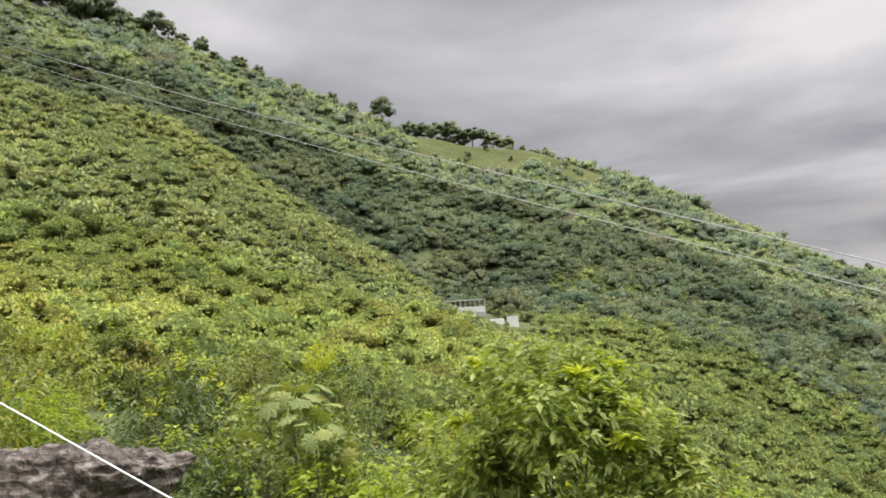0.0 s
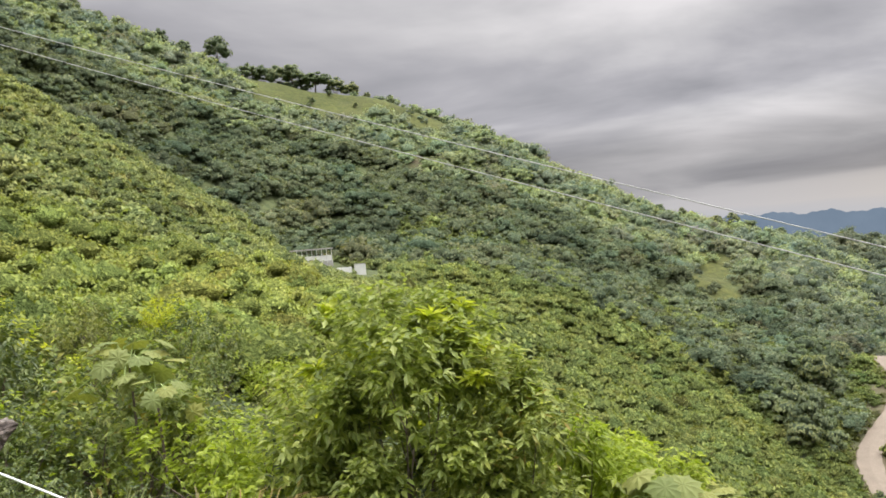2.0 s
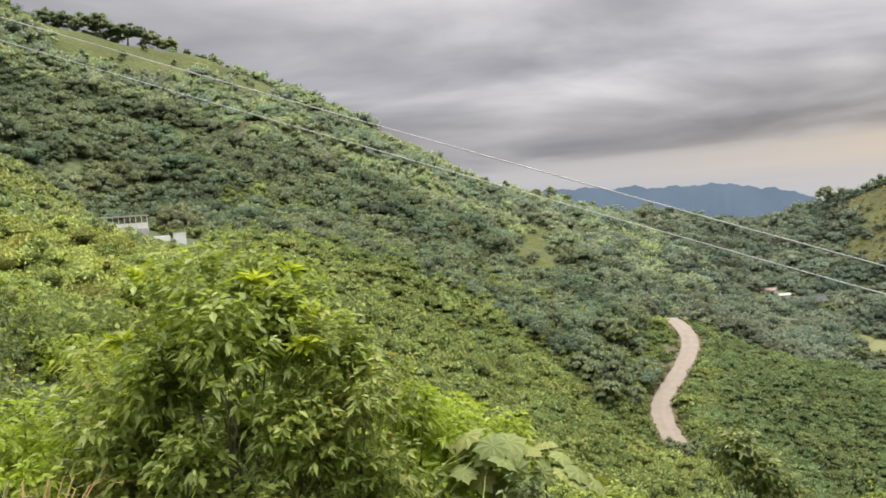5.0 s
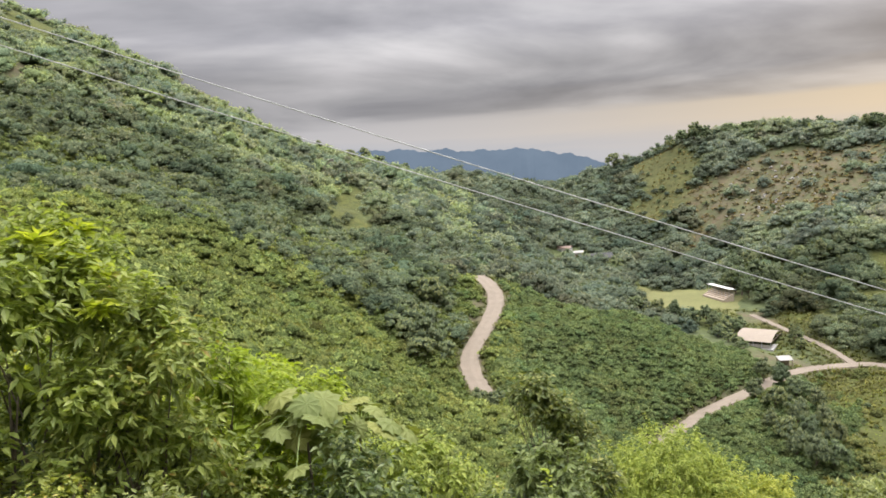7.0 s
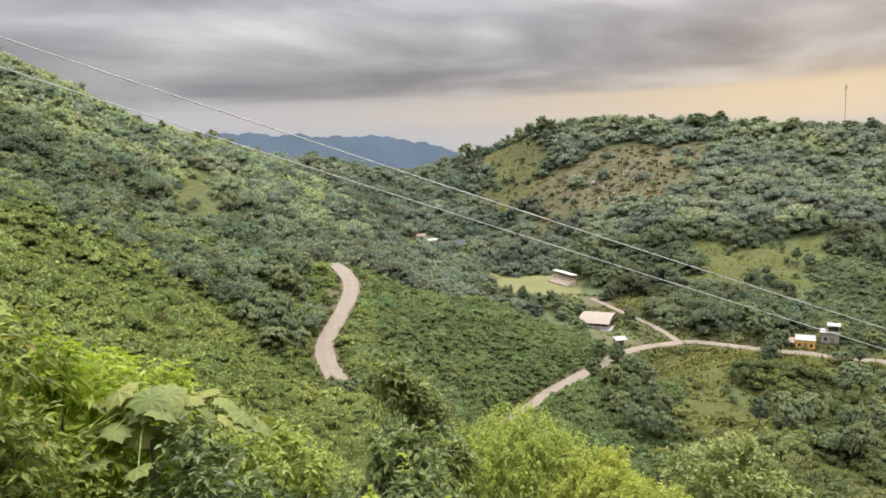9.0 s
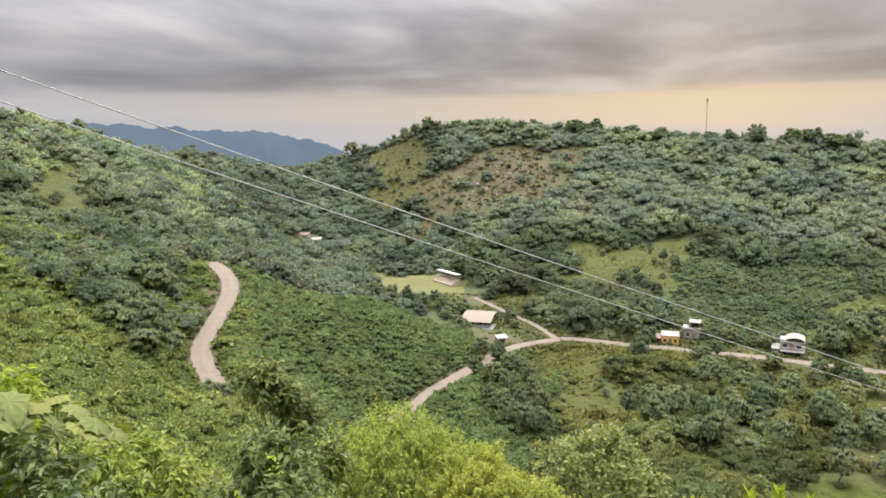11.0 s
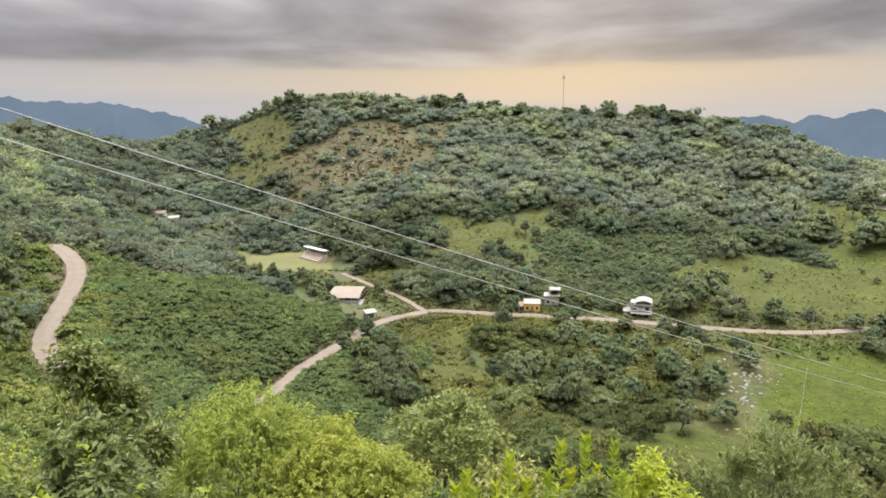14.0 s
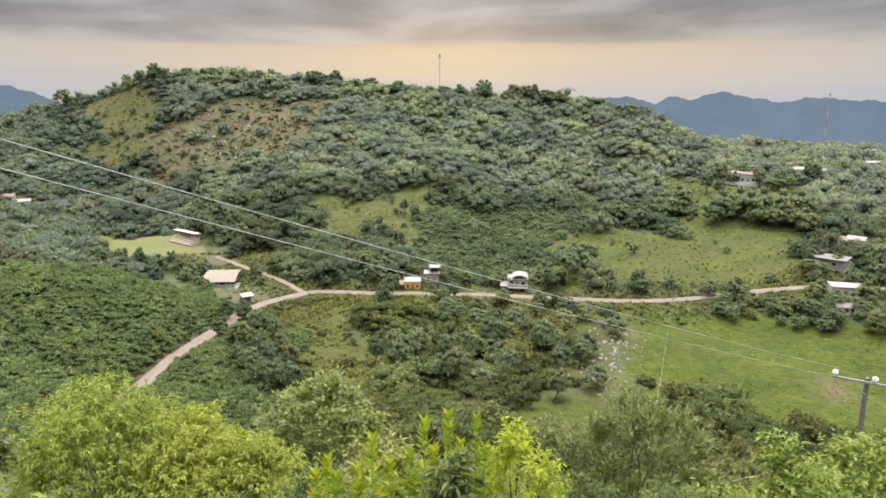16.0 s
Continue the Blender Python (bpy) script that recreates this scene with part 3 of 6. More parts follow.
def plant_mass(name, lib, where, tints, mats, label, category, seed):
    """Many plants joined in one mesh: where holds x, y, z, radius, height."""
    rs = np.random.RandomState(seed)
    V, N, T, base = [], [], [], 0
    F4, F3 = [], []
    pick = rs.randint(0, len(lib), len(where))
    turn = rs.uniform(0, 2 * np.pi, len(where))
    for (x, y, z, r, h), k, a, tint in zip(where, pick, turn, tints):
        ca, sa = math.cos(a), math.sin(a)
        c, s = ca * r, sa * r
        wide = 0.8 + 0.45 * ((k * 7 + int(x * 13)) % 10) / 10
        for (verts, faces, nrm), store in zip(lib[k], (F4, F3)):
            P, Q = np.empty_like(verts), np.empty_like(nrm)
            P[:, 0] = verts[:, 0] * c * wide - verts[:, 1] * s + x
            P[:, 1] = verts[:, 0] * s * wide + verts[:, 1] * c + y
            P[:, 2] = verts[:, 2] * h + z
            Q[:, 0] = nrm[:, 0] * ca - nrm[:, 1] * sa
            Q[:, 1] = nrm[:, 0] * sa + nrm[:, 1] * ca
            Q[:, 2] = nrm[:, 2]
            V.append(P)
            N.append(Q)
            store.append(faces + base)
            base += len(verts)
            T.append(np.broadcast_to(np.array([*tint, 1.0], np.float32), (len(verts), 4)))
    V, N = np.concatenate(V), np.concatenate(N)
    F4, F3 = np.concatenate(F4), np.concatenate(F3)
    me = bpy.data.meshes.new(name)
    me.vertices.add(len(V))
    me.vertices.foreach_set("co", V.astype(np.float32).ravel())
    loops = np.concatenate([F4.ravel(), F3.ravel()])
    me.loops.add(len(loops))
    me.loops.foreach_set("vertex_index", loops.astype(np.int32))
    k = F4.shape[1]
    start = np.concatenate([np.arange(len(F4)) * k, len(F4) * k + np.arange(len(F3)) * 3])
    me.polygons.add(len(start))
    me.polygons.foreach_set("loop_start", start.astype(np.int32))
    me.polygons.foreach_set("material_index", np.concatenate([np.zeros(len(F4)), np.ones(len(F3))]).astype(np.int32))
    me.polygons.foreach_set("use_smooth", np.ones(len(start), bool))
    me.update(calc_edges=True)
    soft = me.attributes.new("custom_normal", "FLOAT_VECTOR", "POINT")
    soft.data.foreach_set("vector", N.astype(np.float32).ravel())
    at = me.attributes.new("tint", "FLOAT_COLOR", "POINT")
    at.data.foreach_set("color", np.concatenate(T).ravel())
    for m in mats:
        me.materials.append(m)
    ob = new(name, me)
    return tagged(ob, label, category, kind="stuff")


def scatter(seed, az0, az1, r0, r1, spacing):
    """Plant places, evenly thick over a stretch of the land, jittered."""
    rs = np.random.RandomState(seed)
    r, a = [], []
    for k in range(int((r1 - r0) / (spacing * 0.87))):
        at = r0 + (k + 0.5) * spacing * 0.87
        n = max(1, int(radians(az1 - az0) * at / spacing))
        a.append(az0 + (az1 - az0) * (np.arange(n) + 0.5 * (k % 2) + rs.uniform(0.0, 0.75, n)) / n)
        r.append(at + rs.uniform(-0.4, 0.4, n) * spacing)
    r, a = np.concatenate(r), np.radians(np.concatenate(a))
    return rs, r * np.sin(a), r * np.cos(a)


# ground kept free of plants: x, y, radius (buildings and yards)
CLEAR = []


def keep_clear(az, r, radius):
    CLEAR.append((*polar(az, r), radius))


def open_share(x, y):
    o = land_cover(x, y)[3]
    sel = (np.hypot(x, y) > 110) & (np.hypot(x, y) < 270)
    rd = np.full(x.shape, 1e3)
    if sel.any():
        rd[sel] = road_distance(x[sel], y[sel])[0]
    return o, rd


def hidden(x, y, top):
    """Plants that stand wholly behind a rise of the land, seen from the lookout."""
    slope = np.maximum.accumulate((GZ / RINGS)[:, RINGS > 20], axis=1)
    rings = RINGS[RINGS > 20]
    i = np.clip(np.interp(bearing(x, y), AZ, np.arange(N_AZ)).round().astype(int), 0, N_AZ - 1)
    r = np.hypot(x, y)
    j = np.clip(np.searchsorted(rings, r - 4) - 1, 0, len(rings) - 1)
    return (top - EYE_Z + 4.0) / r < slope[i, j]


def grow(name, lib, seed, ext, spacing, size, height, mats, label, category, grove=0.0, sink=0.4, edge=1.0, tone=(1, 1, 1), vary=0.25, keep=None, anywhere=False, drift=0.0):
    rs, x, y = scatter(seed, *ext, spacing)
    o, rd = open_share(x, y)
    o = o * (not anywhere)
    r = size[0] * 0.8 + (size[1] * 1.15 - size[0] * 0.8) * rs.beta(1.1, 1.9, len(x))
    r = np.where(o > 0.3, r * rs.uniform(0.3, 0.65, len(x)), r)
    ok = (rs.uniform(0.0, 1.0, len(x)) > o * 1.02) & (rd > edge + r * 0.6)
    patchy = wave_noise(x, y, seed + 50, 3, 45.0)
    if grove:
        ok &= patchy + rs.normal(0, 0.35, len(x)) > -grove
    if keep is not None:
        ok &= keep(x, y)
    for cx, cy, cr in CLEAR:
        ok &= np.hypot(x - cx, y - cy) > cr + r * 0.7
    x, y, r, patchy = x[ok], y[ok], r[ok], patchy[ok]
    h = r * rs.uniform(height[0], height[1], len(r))
    z = ground_z(x, y) + EYE_Z - h * sink
    seen = ~hidden(x, y, z + h * 1.5)
    x, y, z, r, h, patchy = x[seen], y[seen], z[seen], r[seen], h[seen], patchy[seen]
    where = np.stack([x, y, z, r, h], 1)
    warm = rs.normal(0, vary * 0.7, len(r)) + patchy * min(0.2, vary * 0.8)
    bright = np.clip(1 + rs.normal(0, vary, len(r)) * 0.65 + patchy * (drift or min(0.28, vary * 1.1)), 0.45, 1.6)
    rare = rs.uniform(0, 1, len(r)) < 0.035
    warm = np.where(rare, 0.55, warm)
    bright = np.where(rare, bright * 0.8, bright)
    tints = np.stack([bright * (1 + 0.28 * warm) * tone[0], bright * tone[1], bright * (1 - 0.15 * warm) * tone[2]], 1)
    return plant_mass(name, lib, where, np.clip(tints, 0.2, 2.2), mats, label, category, seed)


keep_clear(2.2, 150, 7), keep_clear(2.2, 143, 6), keep_clear(0.7, 141, 5), keep_clear(0.6, 132, 4), keep_clear(1.6, 135, 4), keep_clear(5.3, 146, 5), keep_clear(5.4, 140, 5), keep_clear(96.0, 152, 4), keep_clear(97.0, 146, 4), keep_clear(95.2, 160, 3), keep_clear(64.5, 211, 9), keep_clear(62.2, 249, 9), keep_clear(61.6, 264, 13)
keep_clear(79.5, 201, 7), keep_clear(88.2, 202, 7), keep_clear(50.8, 330, 8), keep_clear(112.7, 211, 8), keep_clear(111, 233, 7), keep_clear(112, 265, 6), keep_clear(112.4, 193, 5), keep_clear(66.2, 191, 5)

LIB_FINE = library(20, 8, 620, 13, 0.054, 0.9, three=False, tier=0.85, full=0.7, fine=False)
LIB_SHRUB = library(21, 14, 200, 9, 0.09, 0.85, tier=0.85, full=0.68, fine=False)
LIB_TREE = library(22, 16, 270, 12, 0.078, 1.0, tier=0.85, full=0.58)
LIB_GULLY = library(23, 8, 480, 16, 0.066, 1.0, tier=0.85, full=0.6)
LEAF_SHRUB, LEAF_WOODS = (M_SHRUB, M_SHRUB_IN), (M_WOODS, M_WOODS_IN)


def tuft(rs):
    """A tussock of grass and weeds: a few blades fanning from one foot."""
    n = 9
    a = rs.uniform(0, 2 * np.pi, n)
    out = np.stack([np.cos(a), np.sin(a), rs.uniform(0.5, 1.6, n)], 1) * rs.uniform(0.5, 1.0, (n, 1))
    side = np.stack([-np.sin(a), np.cos(a), 0 * a], 1) * 0.32
    foot = rs.normal(0, 0.22, (n, 3)) * np.array([1, 1, 0.1])
    V = np.stack([foot - side, foot + side, foot + out], 1).reshape(-1, 3)
    N = np.repeat(out * 0.6 + np.array([0, 0, 0.8]), 3, 0)
    N /= np.linalg.norm(N, axis=1, keepdims=True)
    F = facing(V, np.arange(n * 3).reshape(-1, 3), N)
    foot = np.array([[0.4, 0, 0], [-0.3, 0.3, 0], [-0.3, -0.3, 0], [0, 0, 0.35]])
    return (V, F, N), (foot, np.array([[0, 1, 3], [1, 2, 3], [2, 0, 3]]), np.array([[0.5, 0, 0.85], [-0.4, 0.4, 0.82], [-0.4, -0.4, 0.82], [0, 0, 1.0]]))


LIB_TUFT = [tuft(np.random.RandomState(60 + i)) for i in range(10)]


def tussocks(name, seed, ext, spacing, size, tone, label, verge=False):
    rs, x, y = scatter(seed, *ext, spacing)
    g, d, dry, bare = land_cover(x, y)
    rd = road_distance(x, y)[0] if ext[3] < 300 else np.full(x.shape, 9.0)
    k = wave_noise(x, y, seed, 3, 18.0)
    ok = (g + d > 0.4) & (rd > 0.6) & (k + rs.normal(0, 0.5, len(x)) > -0.1)
    if verge:
        ok = (d < 0.35) & (rd > 0.35) & (rd < 14) & (rs.uniform(0, 1, len(x)) > rd / 22)
    x, y, k, dry = x[ok], y[ok], k[ok], dry[ok]
    r = rs.uniform(*size, len(x))
    where = np.stack([x, y, ground_z(x, y) + EYE_Z - 0.05, r, r * rs.uniform(0.5, 1.1, len(x))], 1)
    br = np.clip(1 + rs.normal(0, 0.25, len(x)) + k * 0.2, 0.4, 1.7)
    tints = np.stack([br * (tone[0] + dry * 0.35), br * tone[1], br * (tone[2] + dry * 0.1)], 1)
    plant_mass(name, LIB_TUFT, where, tints, (M_SHRUB, M_SHRUB), label, "grass", seed)


tussocks("pasture_grass_low", 41, (66, 121, 124, 196), 0.85, (0.14, 0.36), (0.62, 0.83, 0.26), "rough green pasture grass with weeds")
tussocks("gully_pasture_grass", 45, (66, 80, 124, 192), 0.95, (0.35, 0.95), (0.52, 0.58, 0.42), "tall rough weeds and grass in a pasture")
tussocks("pasture_grass_high", 42, (70, 112, 203, 290), 1.5, (0.25, 0.7), (0.56, 0.68, 0.42), "rough olive pasture grass on a slope")
tussocks("hill_grass", 43, (55, 110, 296, 440), 2.2, (0.5, 1.2), (0.55, 0.55, 0.6), "dry rough grass on hillside clearings")

tussocks("road_verge_weeds", 44, (38, 121, 128, 250), 0.95, (0.35, 1.0), (0.46, 0.52, 0.5), "rough weeds and small scrub along the roads", verge=True)


grow("near_slope_bushes", LIB_FINE, 8, (-37, 27, 26, 62), 1.75, (1.0, 2.1), (0.9, 1.5), LEAF_SHRUB, "dense leafy bright green bushes on a slope", "bushes", tone=(1.46, 1.42, 1.1))
grow("spur_shrubs", LIB_SHRUB, 1, (-37, 12, 60, 158), 1.75, (0.9, 2.2), (1.0, 1.5), LEAF_SHRUB, "dense bright green shrubs covering a steep slope", "shrubs", tone=(1.22, 1.19, 1.3), vary=0.18)
grow("slope_shrubs", LIB_SHRUB, 2, (8, 46, 60, 215), 2.1, (1.0, 2.8), (1.0, 1.5), LEAF_SHRUB, "dense green bushes covering the hillside", "shrubs", tone=(1.08, 1.10, 1.02), vary=0.22)
grow("gully_shrubs", LIB_SHRUB, 12, (26, 50, 30, 64), 1.9, (0.9, 2.0), (1.0, 1.5), LEAF_SHRUB, "green bushes in a steep gully", "shrubs", tone=(0.9, 0.95, 1.0))
grow("hump_shrubs", LIB_SHRUB, 3, (44, 71, 100, 214), 1.6, (1.0, 2.1), (1.0, 1.4), LEAF_SHRUB, "thick green bushes on a low hill between two roads", "shrubs", tone=(0.84, 0.92, 1.08), keep=lambda x, y: np.hypot(x, y) < np.interp(bearing(x, y), [44, 54, 60, 66], [226, 216, 200, 192]))
grow("bank_shrubs", LIB_SHRUB, 9, (79.5, 92, 203, 288), 2.1, (1.0, 2.2), (1.0, 1.4), LEAF_WOODS, "low green scrub on the bank above a road", "shrubs", tone=(0.95, 0.98, 1.1))
# mountain to far hill woods: blue raised in tone to paint haze on the leaves
beyond_spur = lambda x, y: ((np.hypot(x, y) > 178) | (bearing(x, y) > 4)) & ((bearing(x, y) < 41.5) | (np.hypot(x, y) > 214))
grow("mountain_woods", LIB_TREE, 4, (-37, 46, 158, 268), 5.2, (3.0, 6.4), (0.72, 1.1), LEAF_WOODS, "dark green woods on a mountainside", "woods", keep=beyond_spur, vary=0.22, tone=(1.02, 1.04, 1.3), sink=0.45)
# paler and bluer along the ridge: haze put into the leaf tints
grow("ridge_woods", LIB_TREE, 15, (-37, 46, 265, 362), 5.4, (3.4, 7.0), (0.75, 1.2), LEAF_WOODS, "woods along a mountain ridge, greyed and paled by painted haze", "woods", keep=beyond_spur, vary=0.2, tone=(1.66, 1.66, 2.5), sink=0.45)
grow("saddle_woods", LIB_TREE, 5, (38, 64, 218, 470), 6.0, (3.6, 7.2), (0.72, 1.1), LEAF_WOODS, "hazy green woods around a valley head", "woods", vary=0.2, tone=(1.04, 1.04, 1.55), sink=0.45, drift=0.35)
lower_edge = lambda x, y: (bearing(x, y) < 79) | (bearing(x, y) > 92) | (np.hypot(x, y) > 284)
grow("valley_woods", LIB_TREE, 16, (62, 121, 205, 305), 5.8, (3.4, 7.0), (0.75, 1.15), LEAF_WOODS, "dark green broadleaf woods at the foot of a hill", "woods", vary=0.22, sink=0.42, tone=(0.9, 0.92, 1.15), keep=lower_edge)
# the far hill's haze is painted here, as paler and bluer leaf tints
grow("far_hill_woods", LIB_TREE, 6, (62, 121, 302, 492), 6.2, (4.0, 8.2), (0.72, 1.1), LEAF_WOODS, "broadleaf woods on a rounded hill, greyed and paled by painted haze", "woods", vary=0.13, drift=0.26, sink=0.45, tone=(1.46, 1.42, 2.3), keep=lambda x, y: np.hypot(x, y) < np.interp(bearing(x, y), [62, 70, 78, 86, 94, 99, 103], [440, 432, 412, 402, 404, 420, 500]))
grow("gully_trees", LIB_GULLY, 7, (70, 121, 92, 194), 5.4, (3.2, 6.0), (0.85, 1.15), LEAF_WOODS, "olive green trees along a gully", "woods", tone=(0.84, 0.79, 0.62), vary=0.25)
grow("brown_scrub", LIB_SHRUB, 14, (59.5, 72.5, 332, 396), 3.8, (0.6, 1.7), (0.7, 1.1), LEAF_WOODS, "thin brownish scrub on a stony bare slope", "scrub", tone=(1.45, 1.0, 1.05), sink=0.3, vary=0.35, grove=0.25, anywhere=True)

# ======== the near plants, leaf by leaf ========


def part(name, data, mat, parent, label=""):
    """A mesh object under a thing or a part."""
    if isinstance(data, bmesh.types.BMesh):
        me = bpy.data.meshes.new(name)
        data.to_mesh(me)
        data.free()
    else:
        me = data
    if mat is not None and not me.materials:
        me.materials.append(mat)
    ob = new(name, me)
    ob.parent = parent
    if label:
        ob["label"] = label
    return ob


def thing(name, at, label, category, group="", turn=0.0):
    ob = new(name)
    ob.empty_display_size = 0.3
    ob.matrix_world = pose(*at, 0, 0, turn)
    return tagged(ob, label, category, group)


def arrays_mesh(name, V, faces):
    me = bpy.data.meshes.new(name)
    me.from_pydata(np.asarray(V).tolist(), [], [list(f) for f in faces])
    return me


def blades(rs, pos, out, length, width, droop, fold=0.25, fine=True):
    """Pointed oval leaves from pos along out: six corners and four faces each, folded on the midrib, tips bent down."""
    n = len(pos)
    out = out / np.linalg.norm(out, axis=1, keepdims=True)
    up = np.array([0, 0, 1.0]) + rs.normal(0, 0.3, (n, 3))
    side = np.cross(out, up)
    side /= np.linalg.norm(side, axis=1, keepdims=True) + 1e-9
    nrm = np.cross(side, out)
    L = length * rs.uniform(0.65, 1.25, (n, 1))
    W = L * width
    d = np.array([0, 0, -1.0]) * L * droop
    base = pos
    mid = pos + out * L * 0.5 - nrm * W * fold + d * 0.25
    tip = pos + out * L + d
    l1, r1 = pos + out * L * 0.42 + side * W * 0.5 + d * 0.2, pos + out * L * 0.42 - side * W * 0.5 + d * 0.2
    if not fine:
        V = np.stack([base, l1, tip - nrm * W * fold, r1], 1).reshape(-1, 3)
        k = np.arange(n)[:, None] * 4
        return V, np.concatenate([k + [[0, 1, 2]], k + [[0, 2, 3]]])
    V = np.stack([base, l1, mid, r1, tip], 1).reshape(-1, 3)
    k = np.arange(n)[:, None] * 5
    F = np.concatenate([k + [[0, 1, 2]], k + [[0, 2, 3]], k + [[2, 1, 4]], k + [[2, 4, 3]]])
    return V, F


def tube(bm, pts, r0, r1, sides=5):
    """A tapered limb along the points."""
    prev = None
    n = len(pts)
    for k, p in enumerate(pts):
        p = Vector(p)
        d = (Vector(pts[min(k + 1, n - 1)]) - Vector(pts[max(k - 1, 0)])).normalized()
        a = d.orthogonal().normalized()
        b = d.cross(a)
        r = r0 + (r1 - r0) * k / max(1, n - 1)
        ring = [bm.verts.new(p + (a * math.cos(t) + b * math.sin(t)) * r) for t in [2 * math.pi * i / sides for i in range(sides)]]
        if prev:
            for i in range(sides):
                bm.faces.new((prev[i], prev[(i + 1) % sides], ring[(i + 1) % sides], ring[i]))
        prev = ring
    bm.faces.new(prev)


def bush_parts(seed, radius, height, twigs, per_twig, leaf, width, droop, spread=0.7, tips=0, upright=0.4, lumps=9, tip_leaf=1.0, rosettes=0, fine=False, dome=False):
    """Meshes of one bush: stems, leaves, and the young leaves at the tips of some twigs."""
    rs = np.random.RandomState(seed)
    cd = rs.normal(0, 1, (lumps, 3))
    cd[:, 2] = np.abs(cd[:, 2])
    cd /= np.linalg.norm(cd, axis=1, keepdims=True)
    cc = cd * rs.uniform(0.3, 0.72, (lumps, 1))
    if dome:
        k = np.arange(lumps) + 0.5
        up, a = (k / lumps) ** 0.8, k * 2.39996
        cd = np.stack([np.cos(a) * np.sqrt(1 - up * up), np.sin(a) * np.sqrt(1 - up * up), up], 1)
        cc = cd * rs.uniform(0.6, 0.74, (lumps, 1))
    cr = rs.uniform(0.26, 0.48, lumps) * (9 / max(9, lumps)) ** 0.4
    which = rs.randint(0, lumps, twigs)
    d = rs.normal(0, 1, (twigs, 3))
    d[:, 2] += upright
    d /= np.linalg.norm(d, axis=1, keepdims=True)
    squat = np.array([1, 1, min(1.0, 1.15 * radius / height)])
    p = cc[which] + d * squat * cr[which][:, None] * np.where(rs.uniform(0, 1, (twigs, 1)) < 0.2, rs.uniform(0.2, 0.6, (twigs, 1)), rs.uniform(0.7, 1.08, (twigs, 1)))
    p[:, 2] = np.abs(p[:, 2]) * 0.92 + 0.06
    p[:, 2] /= np.quantile(p[:, 2], 0.985)
    p[:, :2] /= np.quantile(np.hypot(p[:, 0], p[:, 1]), 0.95)
    cc[:, 2] *= 1.05
    scale = np.array([radius, radius, height])
    P = p * scale
    D = d * 0.8 + np.array([0, 0, 0.35])
    D /= np.linalg.norm(D, axis=1, keepdims=True)
    young = np.zeros(twigs, bool)
    if tips:
        outer = np.nonzero((p[:, 2] > 0.35) & (np.linalg.norm(p, axis=1) > 0.78))[0]
        young[rs.permutation(outer)[:tips]] = True
        P[young] += D[young] * leaf * 0.8
    vs, fs, base = {0: [], 1: []}, {0: [], 1: []}, {0: 0, 1: 0}
    for flag in (0, 1):
        k = np.nonzero(young == bool(flag))[0]
        if not len(k):
            continue
        idx = np.repeat(k, per_twig)
        n = len(idx)
        along = rs.uniform(-1.4, 0.4, (n, 1)) * leaf * 1.3
        a = rs.normal(0, 1, (n, 3))
        a -= (a * D[idx]).sum(1, keepdims=True) * D[idx]
        a /= np.linalg.norm(a, axis=1, keepdims=True) + 1e-9
        o = a * spread + D[idx] * rs.uniform(0.15, 0.9, (n, 1))
        V, F = blades(rs, P[idx] + D[idx] * along, o, leaf * (tip_leaf if flag else 1.0), width, droop if not flag else droop * 0.8, fine=fine)
        vs[flag], fs[flag] = V, F
    if rosettes:
        high = np.nonzero((p[:, 2] > 0.4) & (np.linalg.norm(p, axis=1) > 0.8))[0]
        pick = rs.permutation(high)[:rosettes]
        idx = np.repeat(pick, 26)
        a = rs.uniform(0, 2 * np.pi, len(idx))
        o = np.stack([np.cos(a), np.sin(a), rs.uniform(-0.25, 1.1, len(idx))], 1) + D[idx] * 0.4
        V, F = blades(rs, P[idx] + D[idx] * 0.24 + rs.normal(0, 0.05, (len(idx), 3)), o, leaf * tip_leaf, width, droop * 0.9)
        vs[1], fs[1] = V, F
    bm = bmesh.new()
    for c in cc:
        foot = Vector((rs.uniform(-0.15, 0.15) * radius, rs.uniform(-0.15, 0.15) * radius, -0.25))
        end = Vector(c * scale)
        midp = foot.lerp(end, 0.5) + Vector(rs.normal(0, 0.07 * radius, 3))
        tube(bm, [foot, midp, end], 0.035 + 0.006 * radius, 0.012, 4)
    for i in rs.permutation(twigs)[:min(22, twigs)]:
        s = Vector(cc[which[i]] * scale * 0.9)
        tube(bm, [s, s.lerp(Vector(P[i]), 0.6), Vector(P[i])], 0.012, 0.004, 3)
    stems = bpy.data.meshes.new("stem_frame")
    bm.to_mesh(stems)
    bm.free()
    stems.materials.append(M_BARK)
    leaves = arrays_mesh("foliage", vs[0], fs[0])
    tipm = arrays_mesh("young_foliage", vs[1], fs[1]) if len(vs[1]) else None
    return stems, leaves, tipm


def bush_kind(name, label, category, group, mat, tipmat=None, **kw):
    stems, leaves, tipm = bush_parts(**kw)
    ob = thing(name, (0, 0, -300), label, category, group)
    part("stem_frame", stems, M_BARK, ob)
    part("foliage", leaves, mat, ob)
    if tipm:
        part("young_foliage", tipm, tipmat or M_LIME, ob, "bright yellow-green young leaves")
    return ob


